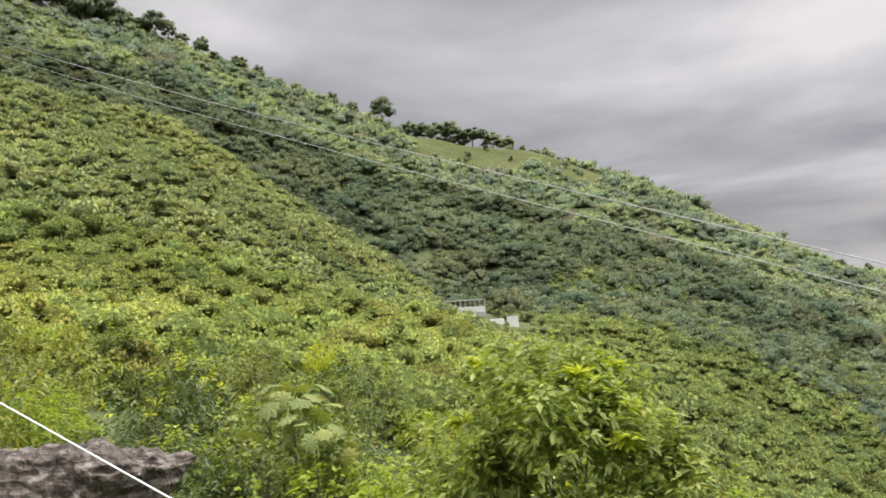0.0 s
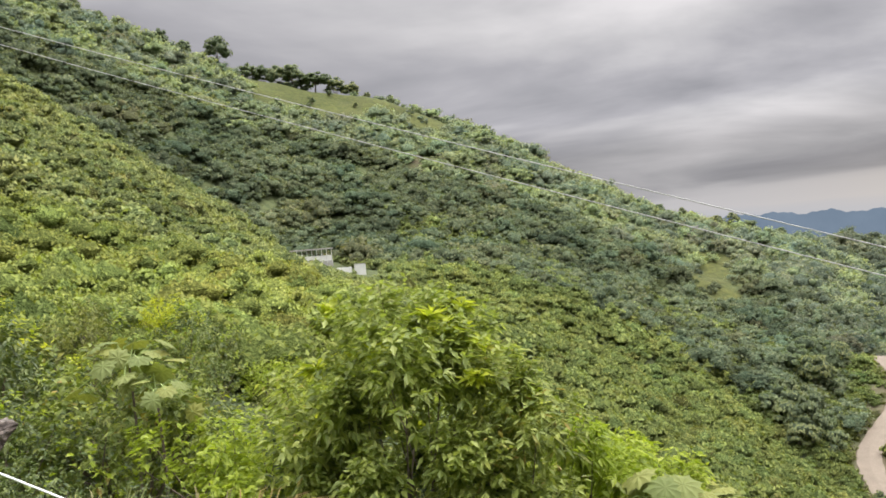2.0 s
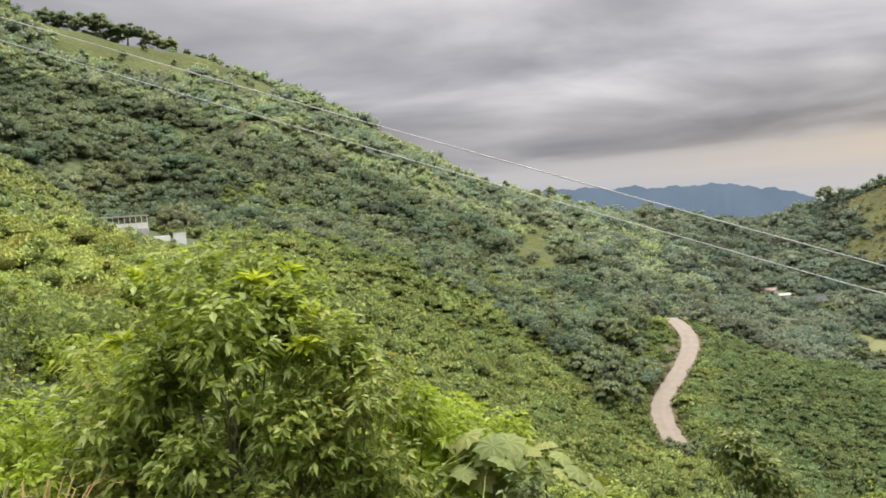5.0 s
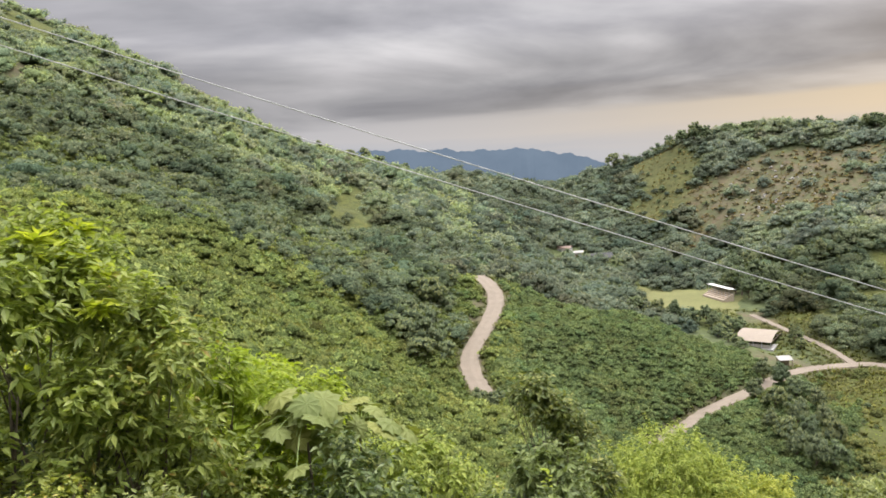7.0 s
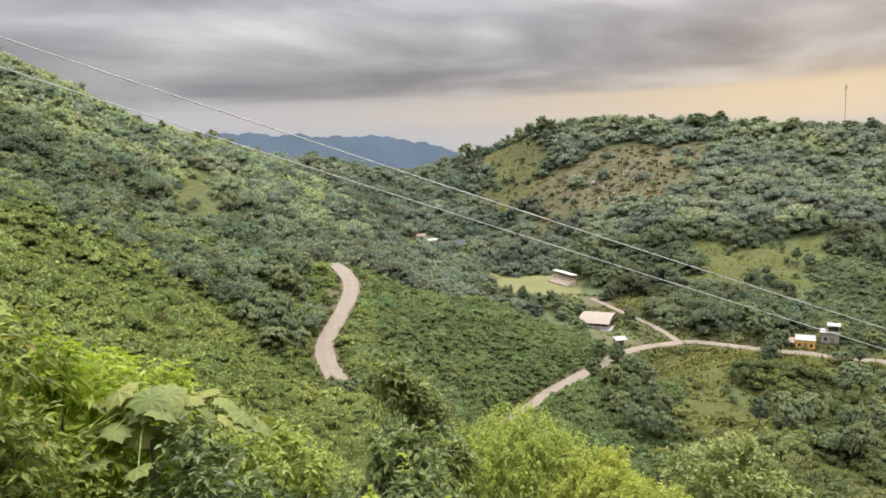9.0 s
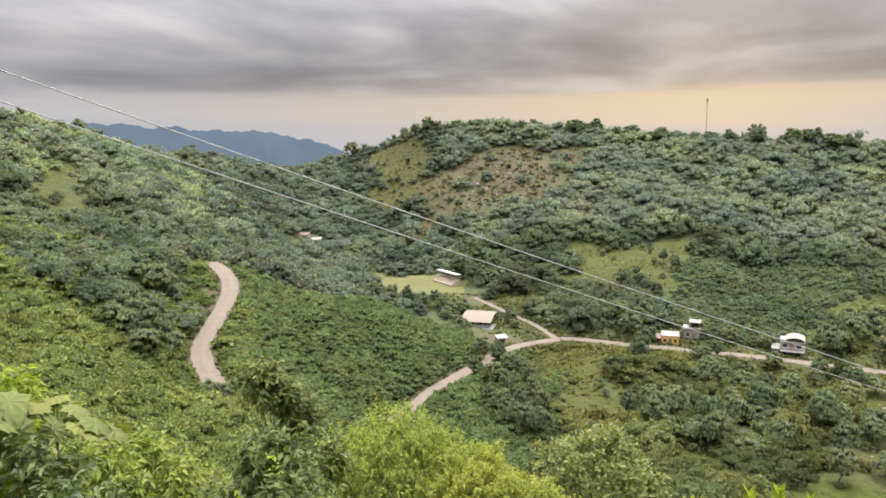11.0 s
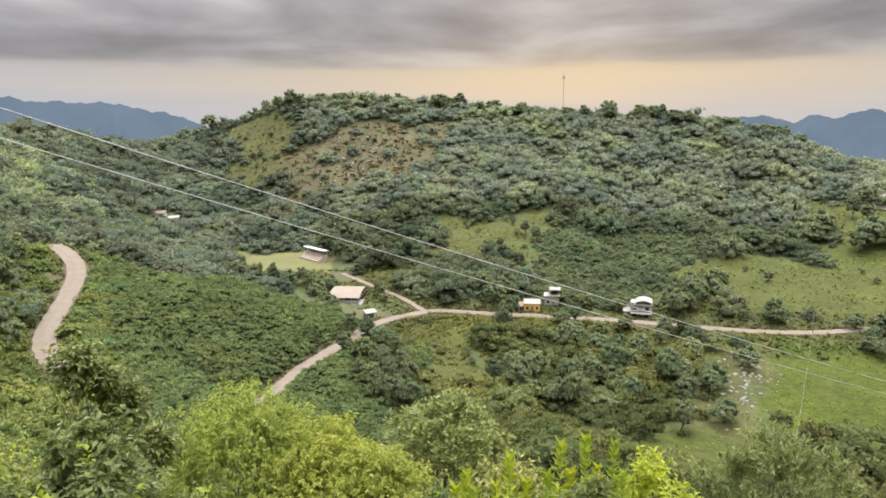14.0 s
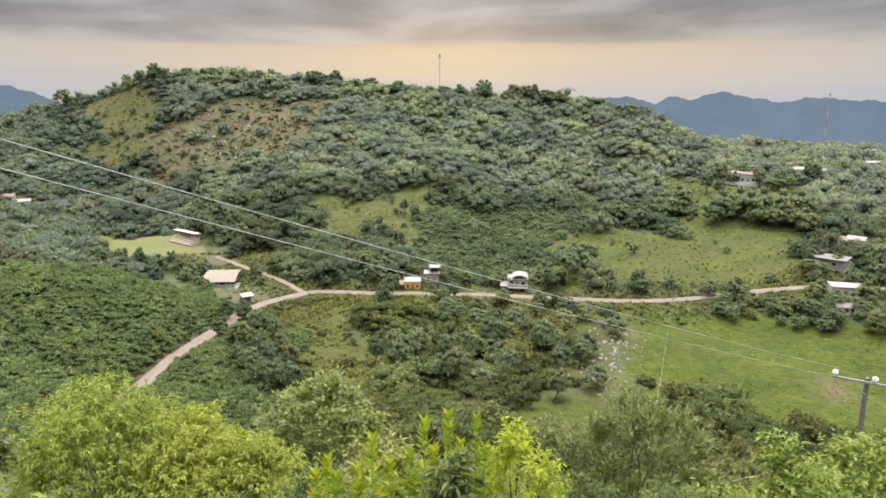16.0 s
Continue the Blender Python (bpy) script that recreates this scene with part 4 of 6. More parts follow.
BUSH = {
    "broad": [bush_kind("leafy_bush", "dense bush with broad mid-green leaves on the slope", "bush", "bushes below the lookout", M_NEAR, seed=100 + i, radius=1.25, height=1.7, twigs=420, per_twig=10, leaf=0.102, width=0.56, droop=0.3) for i in range(3)],
    "fresh": [bush_kind("leafy_bush", "bush with bright yellow-green fresh leaves", "bush", "bushes below the lookout", M_LIME, seed=110 + i, radius=1.1, height=1.5, twigs=400, per_twig=10, leaf=0.1, width=0.46, droop=0.35, upright=0.8) for i in range(2)],
    "deep": [bush_kind("leafy_bush", "dark green glossy bush coloured like shaded undergrowth, with some lighter tips", "bush", "bushes below the lookout", M_DARKLEAF_SHADE, M_LIME, seed=120 + i, radius=1.3, height=1.8, twigs=400, per_twig=10, leaf=0.108, width=0.48, droop=0.4, tips=14, tip_leaf=1.15) for i in range(2)],
    "grey": [bush_kind("leafy_bush", "bush with small narrow grey-green leaves", "bush", "bushes below the lookout", M_GREY, seed=130 + i, radius=1.2, height=1.6, twigs=340, per_twig=10, leaf=0.105, width=0.34, droop=0.1, upright=0.9) for i in range(2)],
}

BUSH_CLOSE = {
    "deep": [bush_kind("leafy_bush", "bush with small glossy leaves, coloured shade-dark, close below the lookout", "bush", "bushes below the lookout", M_DARKLEAF_SHADE, seed=148 + i, radius=1.2, height=1.6, twigs=620, per_twig=10, leaf=0.076, width=0.48, droop=0.35) for i in range(2)],
    "broad": [bush_kind("leafy_bush", "bush with small mid-green leaves close below the lookout", "bush", "bushes below the lookout", M_NEAR, seed=140 + i, radius=1.2, height=1.6, twigs=620, per_twig=10, leaf=0.08, width=0.5, droop=0.35) for i in range(2)],
    "grey": [bush_kind("leafy_bush", "bush with pale grey-green leaves close below the lookout", "bush", "bushes below the lookout", M_GREY, seed=144 + i, radius=1.2, height=1.6, twigs=620, per_twig=10, leaf=0.078, width=0.42, droop=0.2) for i in range(2)],
}

# the highest that the near growth reaches, as an angle against the eye, by heading
TOP_AZ = [-40, -31, -20, -10, 0, 8, 18, 24, 30, 38, 46, 49, 51, 69, 72, 78, 86, 94, 106, 116, 125]
TOP_EL = [3, 3, 2, 0, -5, -8, -12, -15, -19, -21, -24, -26, -33, -33, -29.5, -30, -30, -29.5, -28.5, -27.5, -27]


def near_growth():
    rs = np.random.RandomState(77)
    spots = []
    tries = 0
    while len(spots) < 270 and tries < 40000:
        tries += 1
        az = rs.uniform(-38, 122)
        r = rs.uniform(6.0, 31.0)
        if az < -14 and r < 11.5:
            continue
        x, y = polar(az, r)
        z = float(ground_z(x, y))
        limit = r * math.tan(radians(np.interp(az, TOP_AZ, TOP_EL))) - z
        s = rs.uniform(0.85, 1.7) if r > 12.5 else rs.uniform(0.6, 1.0)
        s = min(s, limit / 1.75)
        if s < 0.4:
            continue
        if any((x - a) ** 2 + (y - b) ** 2 < (0.62 * (s + c)) ** 2 for a, b, c in spots):
            continue
        spots.append((x, y, s))
        kinds = ["broad"] * 6 + ["fresh"] * 2 + ["deep"] * 2 + ["grey"] * 2
        if 18 < az < 34 or 52 < az < 70:
            kinds += ["fresh"] * 5
        if az > 95 or -8 < az < 2:
            kinds += ["grey"] * 6
        if r < 14 or az < -4:
            kinds += ["deep"] * 6
        k = kinds[rs.randint(len(kinds))]
        if r < 12.5:
            k = k if k in BUSH_CLOSE else "broad"
            # most broad bushes here take the dark leaves, painting shaded undergrowth
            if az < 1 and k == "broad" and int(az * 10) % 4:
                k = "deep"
            proto = BUSH_CLOSE[k][rs.randint(2)]
        else:
            proto = BUSH[k][rs.randint(len(BUSH[k]))]
        ob = copy_thing(proto, pose(x, y, z + EYE_Z, rs.uniform(-8, 8), rs.uniform(-8, 8), rs.uniform(0, 360)) @ Matrix.Scale(s, 4))
        ob.scale = (s * rs.uniform(0.9, 1.15), s, s * rs.uniform(0.9, 1.15))
    return len(spots)


near_growth()
for kinds in (*BUSH.values(), *BUSH_CLOSE.values()):
    for proto in kinds:
        for o in (*proto.children_recursive, proto):
            bpy.data.objects.remove(o)


# ---- single plants that stand out ----
def hero(name, az, r, label, category, mat, tipmat=None, top=None, **kw):
    """A plant at its place; top: the angle against the eye that its crown reaches."""
    x, y = polar(az, r)
    z = float(ground_z(x, y))
    if top is not None:
        kw["height"] = r * math.tan(radians(top)) - z
    stems, leaves, tipm = bush_parts(**kw)
    ob = thing(name, (x, y, z + EYE_Z), label, category)
    part("stem_frame", stems, M_BARK, ob)
    part("foliage", leaves, mat, ob)
    if tipm:
        part("young_foliage", tipm, tipmat or M_LIME, ob, "bright yellow-green young leaves")
    return ob


M_YELLOW = leaf_material("yellow_green_tree_leaves", (0.148, 0.214, 0.034), (0.232, 0.308, 0.052), (0.33, 0.402, 0.09), rough=0.5, through_light=0.35, tint=False)
M_OLIVE = leaf_material("olive_tree_leaves", (0.10, 0.142, 0.04), (0.165, 0.215, 0.058), (0.255, 0.31, 0.10), rough=0.5, through_light=0.3, tint=False)

hero("large_bush", 8.4, 11.5, "tall dark green bush with yellow-green rosettes of young leaves", "bush", M_DEEP, M_LIME, top=-0.9, seed=301, fine=True, radius=2.15, twigs=2300, per_twig=9, leaf=0.17, width=0.5, droop=0.38, rosettes=24, upright=0.5, lumps=24, tip_leaf=1.8, dome=True)
hero("large_bush", 15.0, 11.0, "leafy green bush leaning out from a taller one", "bush", M_NEAR, M_LIME, top=-6.5, seed=302, fine=True, radius=1.35, twigs=760, per_twig=9, leaf=0.17, width=0.42, droop=0.4, rosettes=9, upright=0.6, lumps=16, dome=True)
hero("large_bush", 1.0, 12.0, "dark green bush with broad drooping leaves", "bush", M_DEEP, M_NEAR, top=-6.0, seed=303, fine=True, radius=1.3, twigs=620, per_twig=9, leaf=0.19, width=0.5, droop=0.5, tips=40, lumps=12)
hero("lime_bush", 21.5, 13.0, "low bush of bright yellow-green leaves", "bush", M_LIME, top=-12.5, dome=True, seed=304, radius=1.6, twigs=800, per_twig=9, leaf=0.2, width=0.42, droop=0.4, lumps=10)
hero("lime_bush", 25.5, 15.0, "low bush of bright yellow-green leaves", "bush", M_LIME, top=-14.0, dome=True, seed=305, radius=1.6, twigs=800, per_twig=9, leaf=0.19, width=0.42, droop=0.4, lumps=10)
hero("slender_tree", 47.5, 15.0, "slender dark green young tree rising above bushes", "tree", M_DARKLEAF_SHADE, M_OLIVE, top=-17.2, seed=306, radius=1.0, twigs=1300, per_twig=9, leaf=0.15, width=0.42, droop=0.3, tips=60, upright=0.9, lumps=12)
hero("bright_tree", 57.0, 22.0, "broad rounded tree with dense yellow-green leaves", "tree", M_YELLOW, top=-22.0, seed=307, radius=3.1, twigs=3600, per_twig=11, leaf=0.135, width=0.4, droop=0.5, lumps=34, dome=True)
hero("bright_tree", 63.4, 21.0, "rounded tree with dense yellow-green leaves", "tree", M_YELLOW, top=-24.8, seed=308, radius=2.4, twigs=2600, per_twig=11, leaf=0.135, width=0.4, droop=0.5, lumps=26, dome=True)
hero("bright_tree", 67.8, 19.0, "low tree with dense yellow-green leaves", "tree", M_YELLOW, top=-26.8, seed=309, radius=1.6, twigs=1400, per_twig=11, leaf=0.135, width=0.4, droop=0.5, lumps=18, dome=True)
hero("olive_tree", 73.5, 22.0, "round-headed tree with olive green upright leaf tips", "tree", M_OLIVE, top=-23.0, seed=310, radius=2.1, twigs=1600, per_twig=9, leaf=0.18, width=0.4, droop=0.0, upright=1.0, lumps=26, dome=True)


def spire_plant(shoots, r, seed, label):
    """Upright shoots from one foot, each ringed with short broad leaves up to its tip: shoots as (heading, angle of the tip)."""
    rs = np.random.RandomState(seed)
    mid = sum(a for a, _ in shoots) / len(shoots)
    x0, y0 = polar(mid, r)
    z0 = float(ground_z(x0, y0))
    ob = thing("lime_shoots", (x0, y0, z0 + EYE_Z), label, "bush")
    for az, top in shoots:
        rr = r + rs.uniform(-0.4, 0.4)
        x, y = polar(az, rr)
        tip = Vector((x - x0, y - y0, rr * math.tan(radians(top)) - z0))
        foot = Vector((tip.x * 0.35, tip.y * 0.35, -0.2))
        bend = foot.lerp(tip, 0.55) + Vector((tip.x * 0.3, tip.y * 0.3, 0))
        stem = bmesh.new()
        tube(stem, [foot, bend, tip - Vector((0, 0, 0.04))], 0.018, 0.005, 5)
        shoot = part("shoot", stem, M_STALK, ob)
        n = 110
        t = np.sort(rs.uniform(0.0, 1.0, n) ** 0.8)
        f, b, e = (np.array(v) for v in (foot, bend, tip))
        t2 = 0.3 + 0.7 * t[:, None]
        pos = (1 - t2) ** 2 * f + 2 * t2 * (1 - t2) * b + t2 ** 2 * e
        a = np.arange(n) * 2.4
        out = np.stack([np.cos(a), np.sin(a), 0.25 + 1.3 * t ** 3], 1)
        V, F = blades(rs, pos, out, 0.23 * (1.1 - 0.45 * t[:, None]), 0.44, 0.05)
        part("foliage", arrays_mesh("foliage", V, F), M_LIME, shoot)


M_STALK = plain_material("leaf_stalk", (0.26, 0.33, 0.10), 0.6)
spire_plant(((80.3, -27.2), (81.6, -28.8), (79.2, -29.3)), 9.6, 311, "upright lime green leafy shoots")
spire_plant(((84.3, -25.9), (85.2, -28.0), (83.4, -28.4)), 9.8, 321, "upright lime green leafy shoots")
spire_plant(((86.3, -25.5), (88.5, -25.6), (87.3, -27.4), (89.4, -27.4)), 10.0, 322, "upright lime green leafy shoots")
spire_plant(((76.6, -28.6), (75.8, -29.6), (77.6, -29.8)), 9.4, 323, "low upright lime green leafy shoots")
hero("lime_bush", 91.5, 11.5, "lime green leafy branches spreading outward", "bush", M_LIME, top=-26.6, seed=312, fine=True, dome=True, radius=1.0, twigs=520, per_twig=9, leaf=0.12, width=0.4, droop=0.3, upright=0.6, lumps=12)
hero("deep_bush", 87.2, 9.5, "dark green bush among lime green shoots", "bush", M_DARKLEAF_SHADE, top=-28.5, seed=313, radius=0.6, twigs=300, per_twig=9, leaf=0.16, width=0.4, droop=0.4, lumps=8)
hero("grey_bush", 100.5, 17.0, "wide bush of fine upright grey-green leaves", "bush", M_GREY, top=-23.4, seed=314, radius=1.9, twigs=1500, per_twig=10, leaf=0.15, width=0.26, droop=-0.15, upright=1.3, lumps=22, dome=True)
hero("yellow_bush", 111.5, 16.0, "bush with yellow-green leaves below a power pole", "bush", M_YELLOW, top=-24.6, seed=315, radius=1.4, twigs=700, per_twig=9, leaf=0.17, width=0.4, droop=0.25, lumps=12)
hero("yellow_bush", 116.0, 19.0, "bush with yellow-green leaves below a power pole", "bush", M_YELLOW, top=-23.4, seed=317, radius=1.6, twigs=800, per_twig=9, leaf=0.17, width=0.44, droop=0.25, lumps=16, dome=True)
hero("lime_bush", 35.5, 15.0, "low bush of bright yellow-green leaves", "bush", M_YELLOW, top=-21.2, seed=319, radius=1.4, twigs=600, per_twig=9, leaf=0.18, width=0.42, droop=0.4, lumps=12, dome=True)
# dark leaf colour paints the shade under the umbrella plants
hero("leafy_shrub", 28.8, 10.8, "dense shrub of leaves painted shade-dark under umbrella-leaved plants", "bush", M_DARKLEAF_SHADE, top=-20.8, seed=320, radius=1.3, twigs=600, per_twig=9, leaf=0.15, width=0.46, droop=0.3, lumps=14, dome=True)
hero("leafy_shrub", 46.6, 13.4, "dense shrub of mid-green leaves at the foot of a young tree", "bush", M_OLIVE, top=-22.6, seed=318, radius=1.2, twigs=500, per_twig=9, leaf=0.17, width=0.46, droop=0.3, lumps=14, dome=True)
hero("bright_tree", 80.0, 15.0, "low tree with dense yellow-green leaves", "tree", M_OLIVE, top=-28.5, seed=316, radius=1.2, twigs=700, per_twig=9, leaf=0.18, width=0.34, droop=0.2, lumps=12)


def lobed_leaf(bm, at, out, size, rs):
    """A big round leaf cut into nine blunt lobes, ribbed from its stalk and drooping at the rim."""
    out = Vector(out).normalized()
    nrm = (Vector((0, 0, 1)) * 0.8 + out * 0.5 + Vector(rs.normal(0, 0.3, 3))).normalized()
    a = nrm.orthogonal().normalized()
    b = nrm.cross(a)
    c = bm.verts.new(at)
    inner, ring = [], []
    n, lobes = 54, 9
    turn = rs.uniform(0, 6.28)
    wob = rs.uniform(0.88, 1.1, lobes)
    for i in range(n):
        t = 2 * math.pi * i / n
        rib = 1 - abs(math.sin(lobes * t / 2))
        k = (0.76 + 0.24 * rib ** 1.3) * wob[int((t * lobes / (2 * math.pi) + 0.5)) % lobes]
        d = (a * math.cos(t + turn) + b * math.sin(t + turn)) * size
        fold = (rib - 0.5) * 0.06 * size
        inner.append(bm.verts.new(at + d * 0.5 + nrm * (fold - size * 0.05)))
        ring.append(bm.verts.new(at + d * k + nrm * (fold - size * 0.26 * k * k)))
    for i in range(n):
        j = (i + 1) % n
        bm.faces.new((c, inner[i], inner[j]))
        bm.faces.new((inner[i], ring[i], ring[j], inner[j]))


def umbrella_plant(az, r, top, seed, leaves, size):
    rs = np.random.RandomState(seed)
    x, y = polar(az, r)
    z = float(ground_z(x, y))
    h = r * math.tan(radians(top)) - z
    ob = thing("umbrella_leaf_plant", (x, y, z + EYE_Z), "young plant with large lobed umbrella-shaped pale green leaves", "plant")
    stem = bmesh.new()
    crown = Vector((0, 0, h * 0.82))
    tube(stem, [(0, 0, -0.2), (0.05, 0.03, h * 0.4), crown], 0.035, 0.02, 6)
    part("stem", stem, M_BARK, ob)
    for i in range(leaves):
        t = i * 2.4
        reach = rs.uniform(0.25, 1.0)
        end = crown + Vector((math.cos(t) * reach, math.sin(t) * reach, 0.42 - 0.62 * reach * reach + rs.uniform(-0.3, 0.08) * (1 if i % 3 else 2.2)))
        bm = bmesh.new()
        lobed_leaf(bm, end, end - crown, size * rs.uniform(0.75, 1.15), rs)
        leaf = part("leaf", bm, M_PALM, ob)
        bm = bmesh.new()
        tube(bm, [crown, crown.lerp(end, 0.55) + Vector((0, 0, 0.12)), end], 0.014, 0.008, 4)
        part("stalk", bm, M_STALK, leaf)


M_PALM = leaf_material("pale_umbrella_leaf", (0.16, 0.205, 0.062), (0.195, 0.24, 0.075), (0.235, 0.28, 0.095), rough=0.6, through_light=0.3, tint=False, gloss=0.2)
umbrella_plant(-13.2, 14.0, -1.3, 1, 22, 0.24)
umbrella_plant(-11.6, 13.4, -3.8, 2, 12, 0.21)
umbrella_plant(26.6, 12.0, -15.2, 3, 32, 0.31)
umbrella_plant(30.9, 12.5, -17.0, 4, 28, 0.29)



def tall_grass(az, r, top, seed, count, mat, label):
    """A clump of long narrow blades that rise from one foot and arch over at their tips."""
    rs = np.random.RandomState(seed)
    x, y = polar(az, r)
    z = float(ground_z(x, y))
    h = r * math.tan(radians(top)) - z
    a = rs.uniform(0, 2 * math.pi, count)
    out = np.stack([np.cos(a), np.sin(a), np.zeros(count)], 1)
    side = np.stack([-np.sin(a), np.cos(a), np.zeros(count)], 1)
    foot = out * rs.uniform(0, 0.22, (count, 1)) - [0, 0, 0.1]
    rise = h * rs.uniform(0.6, 1.0, (count, 1))
    reach = rs.uniform(0.25, 0.8, (count, 1))
    rings = []
    for t in np.linspace(0, 1, 8):
        mid = foot + out * reach * t ** 2.2 + np.array([0, 0, 1.0]) * rise * (1.3 * t - 0.42 * t ** 4)
        w = 0.011 * (1 - t ** 3) + 0.001
        rings += [mid - side * w, mid + side * w]
    V = np.stack(rings, 1).reshape(-1, 3)
    F = np.concatenate([np.arange(count)[:, None] * 16 + [[2 * k, 2 * k + 1, 2 * k + 3, 2 * k + 2]] for k in range(7)])
    ob = thing("tall_grass", (x, y, z + EYE_Z), label, "grass")
    part("blades", arrays_mesh("blades", V, F), mat, ob)


M_BLADE = leaf_material("long_grass_blades", (0.12, 0.155, 0.035), (0.19, 0.23, 0.06), (0.30, 0.32, 0.12), rough=0.5, through_light=0.35, tint=False, dry=(0.33, 0.26, 0.12))
M_STRAW = leaf_material("dry_grass_blades", (0.13, 0.125, 0.04), (0.22, 0.19, 0.075), (0.32, 0.25, 0.11), rough=0.6, through_light=0.3, tint=False)
tall_grass(-17.6, 6.4, -9.0, 1, 260, M_BLADE, "clump of long arching green grass beside a rock ledge")
tall_grass(-19.4, 6.9, -9.4, 2, 200, M_BLADE, "clump of long arching green grass beside a rock ledge")
tall_grass(-11.0, 6.0, -10.0, 3, 150, M_STRAW, "clump of half-dry reddish grass among bushes")
tall_grass(-8.4, 6.0, -10.8, 4, 140, M_STRAW, "clump of half-dry reddish grass among bushes")

# ======== far mountains ========
# haze painted as an even blue-grey glow; the slopes take no light
M_BLUE = bpy.data.materials.new("hazy_blue_mountain")
M_BLUE.use_nodes = True


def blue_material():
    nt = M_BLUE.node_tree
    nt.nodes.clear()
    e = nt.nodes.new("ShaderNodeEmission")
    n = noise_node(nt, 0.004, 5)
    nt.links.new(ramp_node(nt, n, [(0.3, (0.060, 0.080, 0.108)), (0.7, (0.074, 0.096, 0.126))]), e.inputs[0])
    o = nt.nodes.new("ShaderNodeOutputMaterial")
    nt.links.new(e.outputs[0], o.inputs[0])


blue_material()


def far_range(name, dist, crest, seed):
    """A distant range: crest as (heading, height) points, with a slope towards the valley and one behind."""
    n = 220
    rs = np.random.RandomState(seed)
    az, top = zip(*crest)
    a = np.linspace(az[0], az[-1], n)
    h = np.convolve(np.pad(np.interp(a, az, top), 2, mode="edge"), [0.1, 0.22, 0.36, 0.22, 0.1], "valid")
    for o in range(3):
        h += np.sin(a * 2.1 * 2.2 ** o + rs.uniform(0, 6.28)) * 5.0 / 1.6 ** o
    rows = []
    for dr, k in ((-700, 0.0), (-420, 0.45), (-160, 0.82), (0, 1.0), (250, 0.5)):
        rr = dist + dr + rs.normal(0, 25, n) * (k < 1)
        z = -420 + (h + 420) * k
        rows.append(np.stack([np.sin(np.radians(a)) * rr, np.cos(np.radians(a)) * rr, z + EYE_Z], 1))
    V = np.concatenate(rows)
    F = [(r * n + i, r * n + i + 1, (r + 1) * n + i + 1, (r + 1) * n + i) for r in range(4) for i in range(n - 1)]
    me = arrays_mesh(name, V, F)
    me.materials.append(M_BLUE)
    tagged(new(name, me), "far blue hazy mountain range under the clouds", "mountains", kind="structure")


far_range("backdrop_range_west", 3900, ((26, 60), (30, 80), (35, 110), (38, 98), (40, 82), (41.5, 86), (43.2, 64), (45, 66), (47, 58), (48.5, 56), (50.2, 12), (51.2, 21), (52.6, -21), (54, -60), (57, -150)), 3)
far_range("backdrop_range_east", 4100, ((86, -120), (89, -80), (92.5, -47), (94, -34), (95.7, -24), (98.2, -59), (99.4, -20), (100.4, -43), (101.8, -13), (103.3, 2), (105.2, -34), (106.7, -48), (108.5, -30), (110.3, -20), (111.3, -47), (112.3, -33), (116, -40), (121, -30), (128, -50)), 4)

# ======== trees that can be told apart ========


def tree_kind(seed, radius, height, trunk, leaves, clumps, leaf, flat, mat, label, group, name="tree"):
    """A tree: tapered trunk with limbs, and an uneven crown of small leaf blades."""
    rs = np.random.RandomState(seed)
    ob = thing(name, (0, 0, -300), label, "tree", group)
    bm = bmesh.new()
    bend = rs.normal(0, 0.06 * height, 2)
    top = Vector((bend[0], bend[1], trunk))
    tube(bm, [(0, 0, -0.4), (bend[0] * 0.4, bend[1] * 0.4, trunk * 0.5), top, top + Vector((0, 0, height * 0.25))], 0.045 * radius + 0.09, 0.05, 7)
    for k in range(6):
        a = k * 1.05 + rs.uniform(0, 0.6)
        s = Vector((bend[0], bend[1], trunk * rs.uniform(0.75, 1.05)))
        e = s + Vector((math.cos(a) * radius * rs.uniform(0.4, 0.75), math.sin(a) * radius * rs.uniform(0.4, 0.75), (height - trunk) * rs.uniform(0.2, 0.55)))
        tube(bm, [s, s.lerp(e, 0.5) + Vector((0, 0, 0.15 * radius)), e], 0.05 + 0.01 * radius, 0.025, 5)
    part("trunk", bm, M_BARK, ob)
    V, F, N, lumps = crown_cloud(rs, leaves, clumps, leaf, flat, three=False, tier=0.7)
    V = V * np.array([radius, radius, (height - trunk * 0.75) / 1.2]) + np.array([bend[0], bend[1], trunk * 0.75])
    me = arrays_mesh("crown", V, F)
    me.polygons.foreach_set("use_smooth", np.ones(len(me.polygons), bool))
    me.normals_split_custom_set_from_vertices(N.astype(np.float32))
    crown = part("crown", me, mat, ob)
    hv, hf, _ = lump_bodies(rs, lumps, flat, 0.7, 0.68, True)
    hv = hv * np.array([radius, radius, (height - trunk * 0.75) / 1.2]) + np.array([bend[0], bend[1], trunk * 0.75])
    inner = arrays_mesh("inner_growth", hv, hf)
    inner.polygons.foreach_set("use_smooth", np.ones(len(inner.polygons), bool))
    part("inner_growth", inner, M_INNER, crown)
    return ob


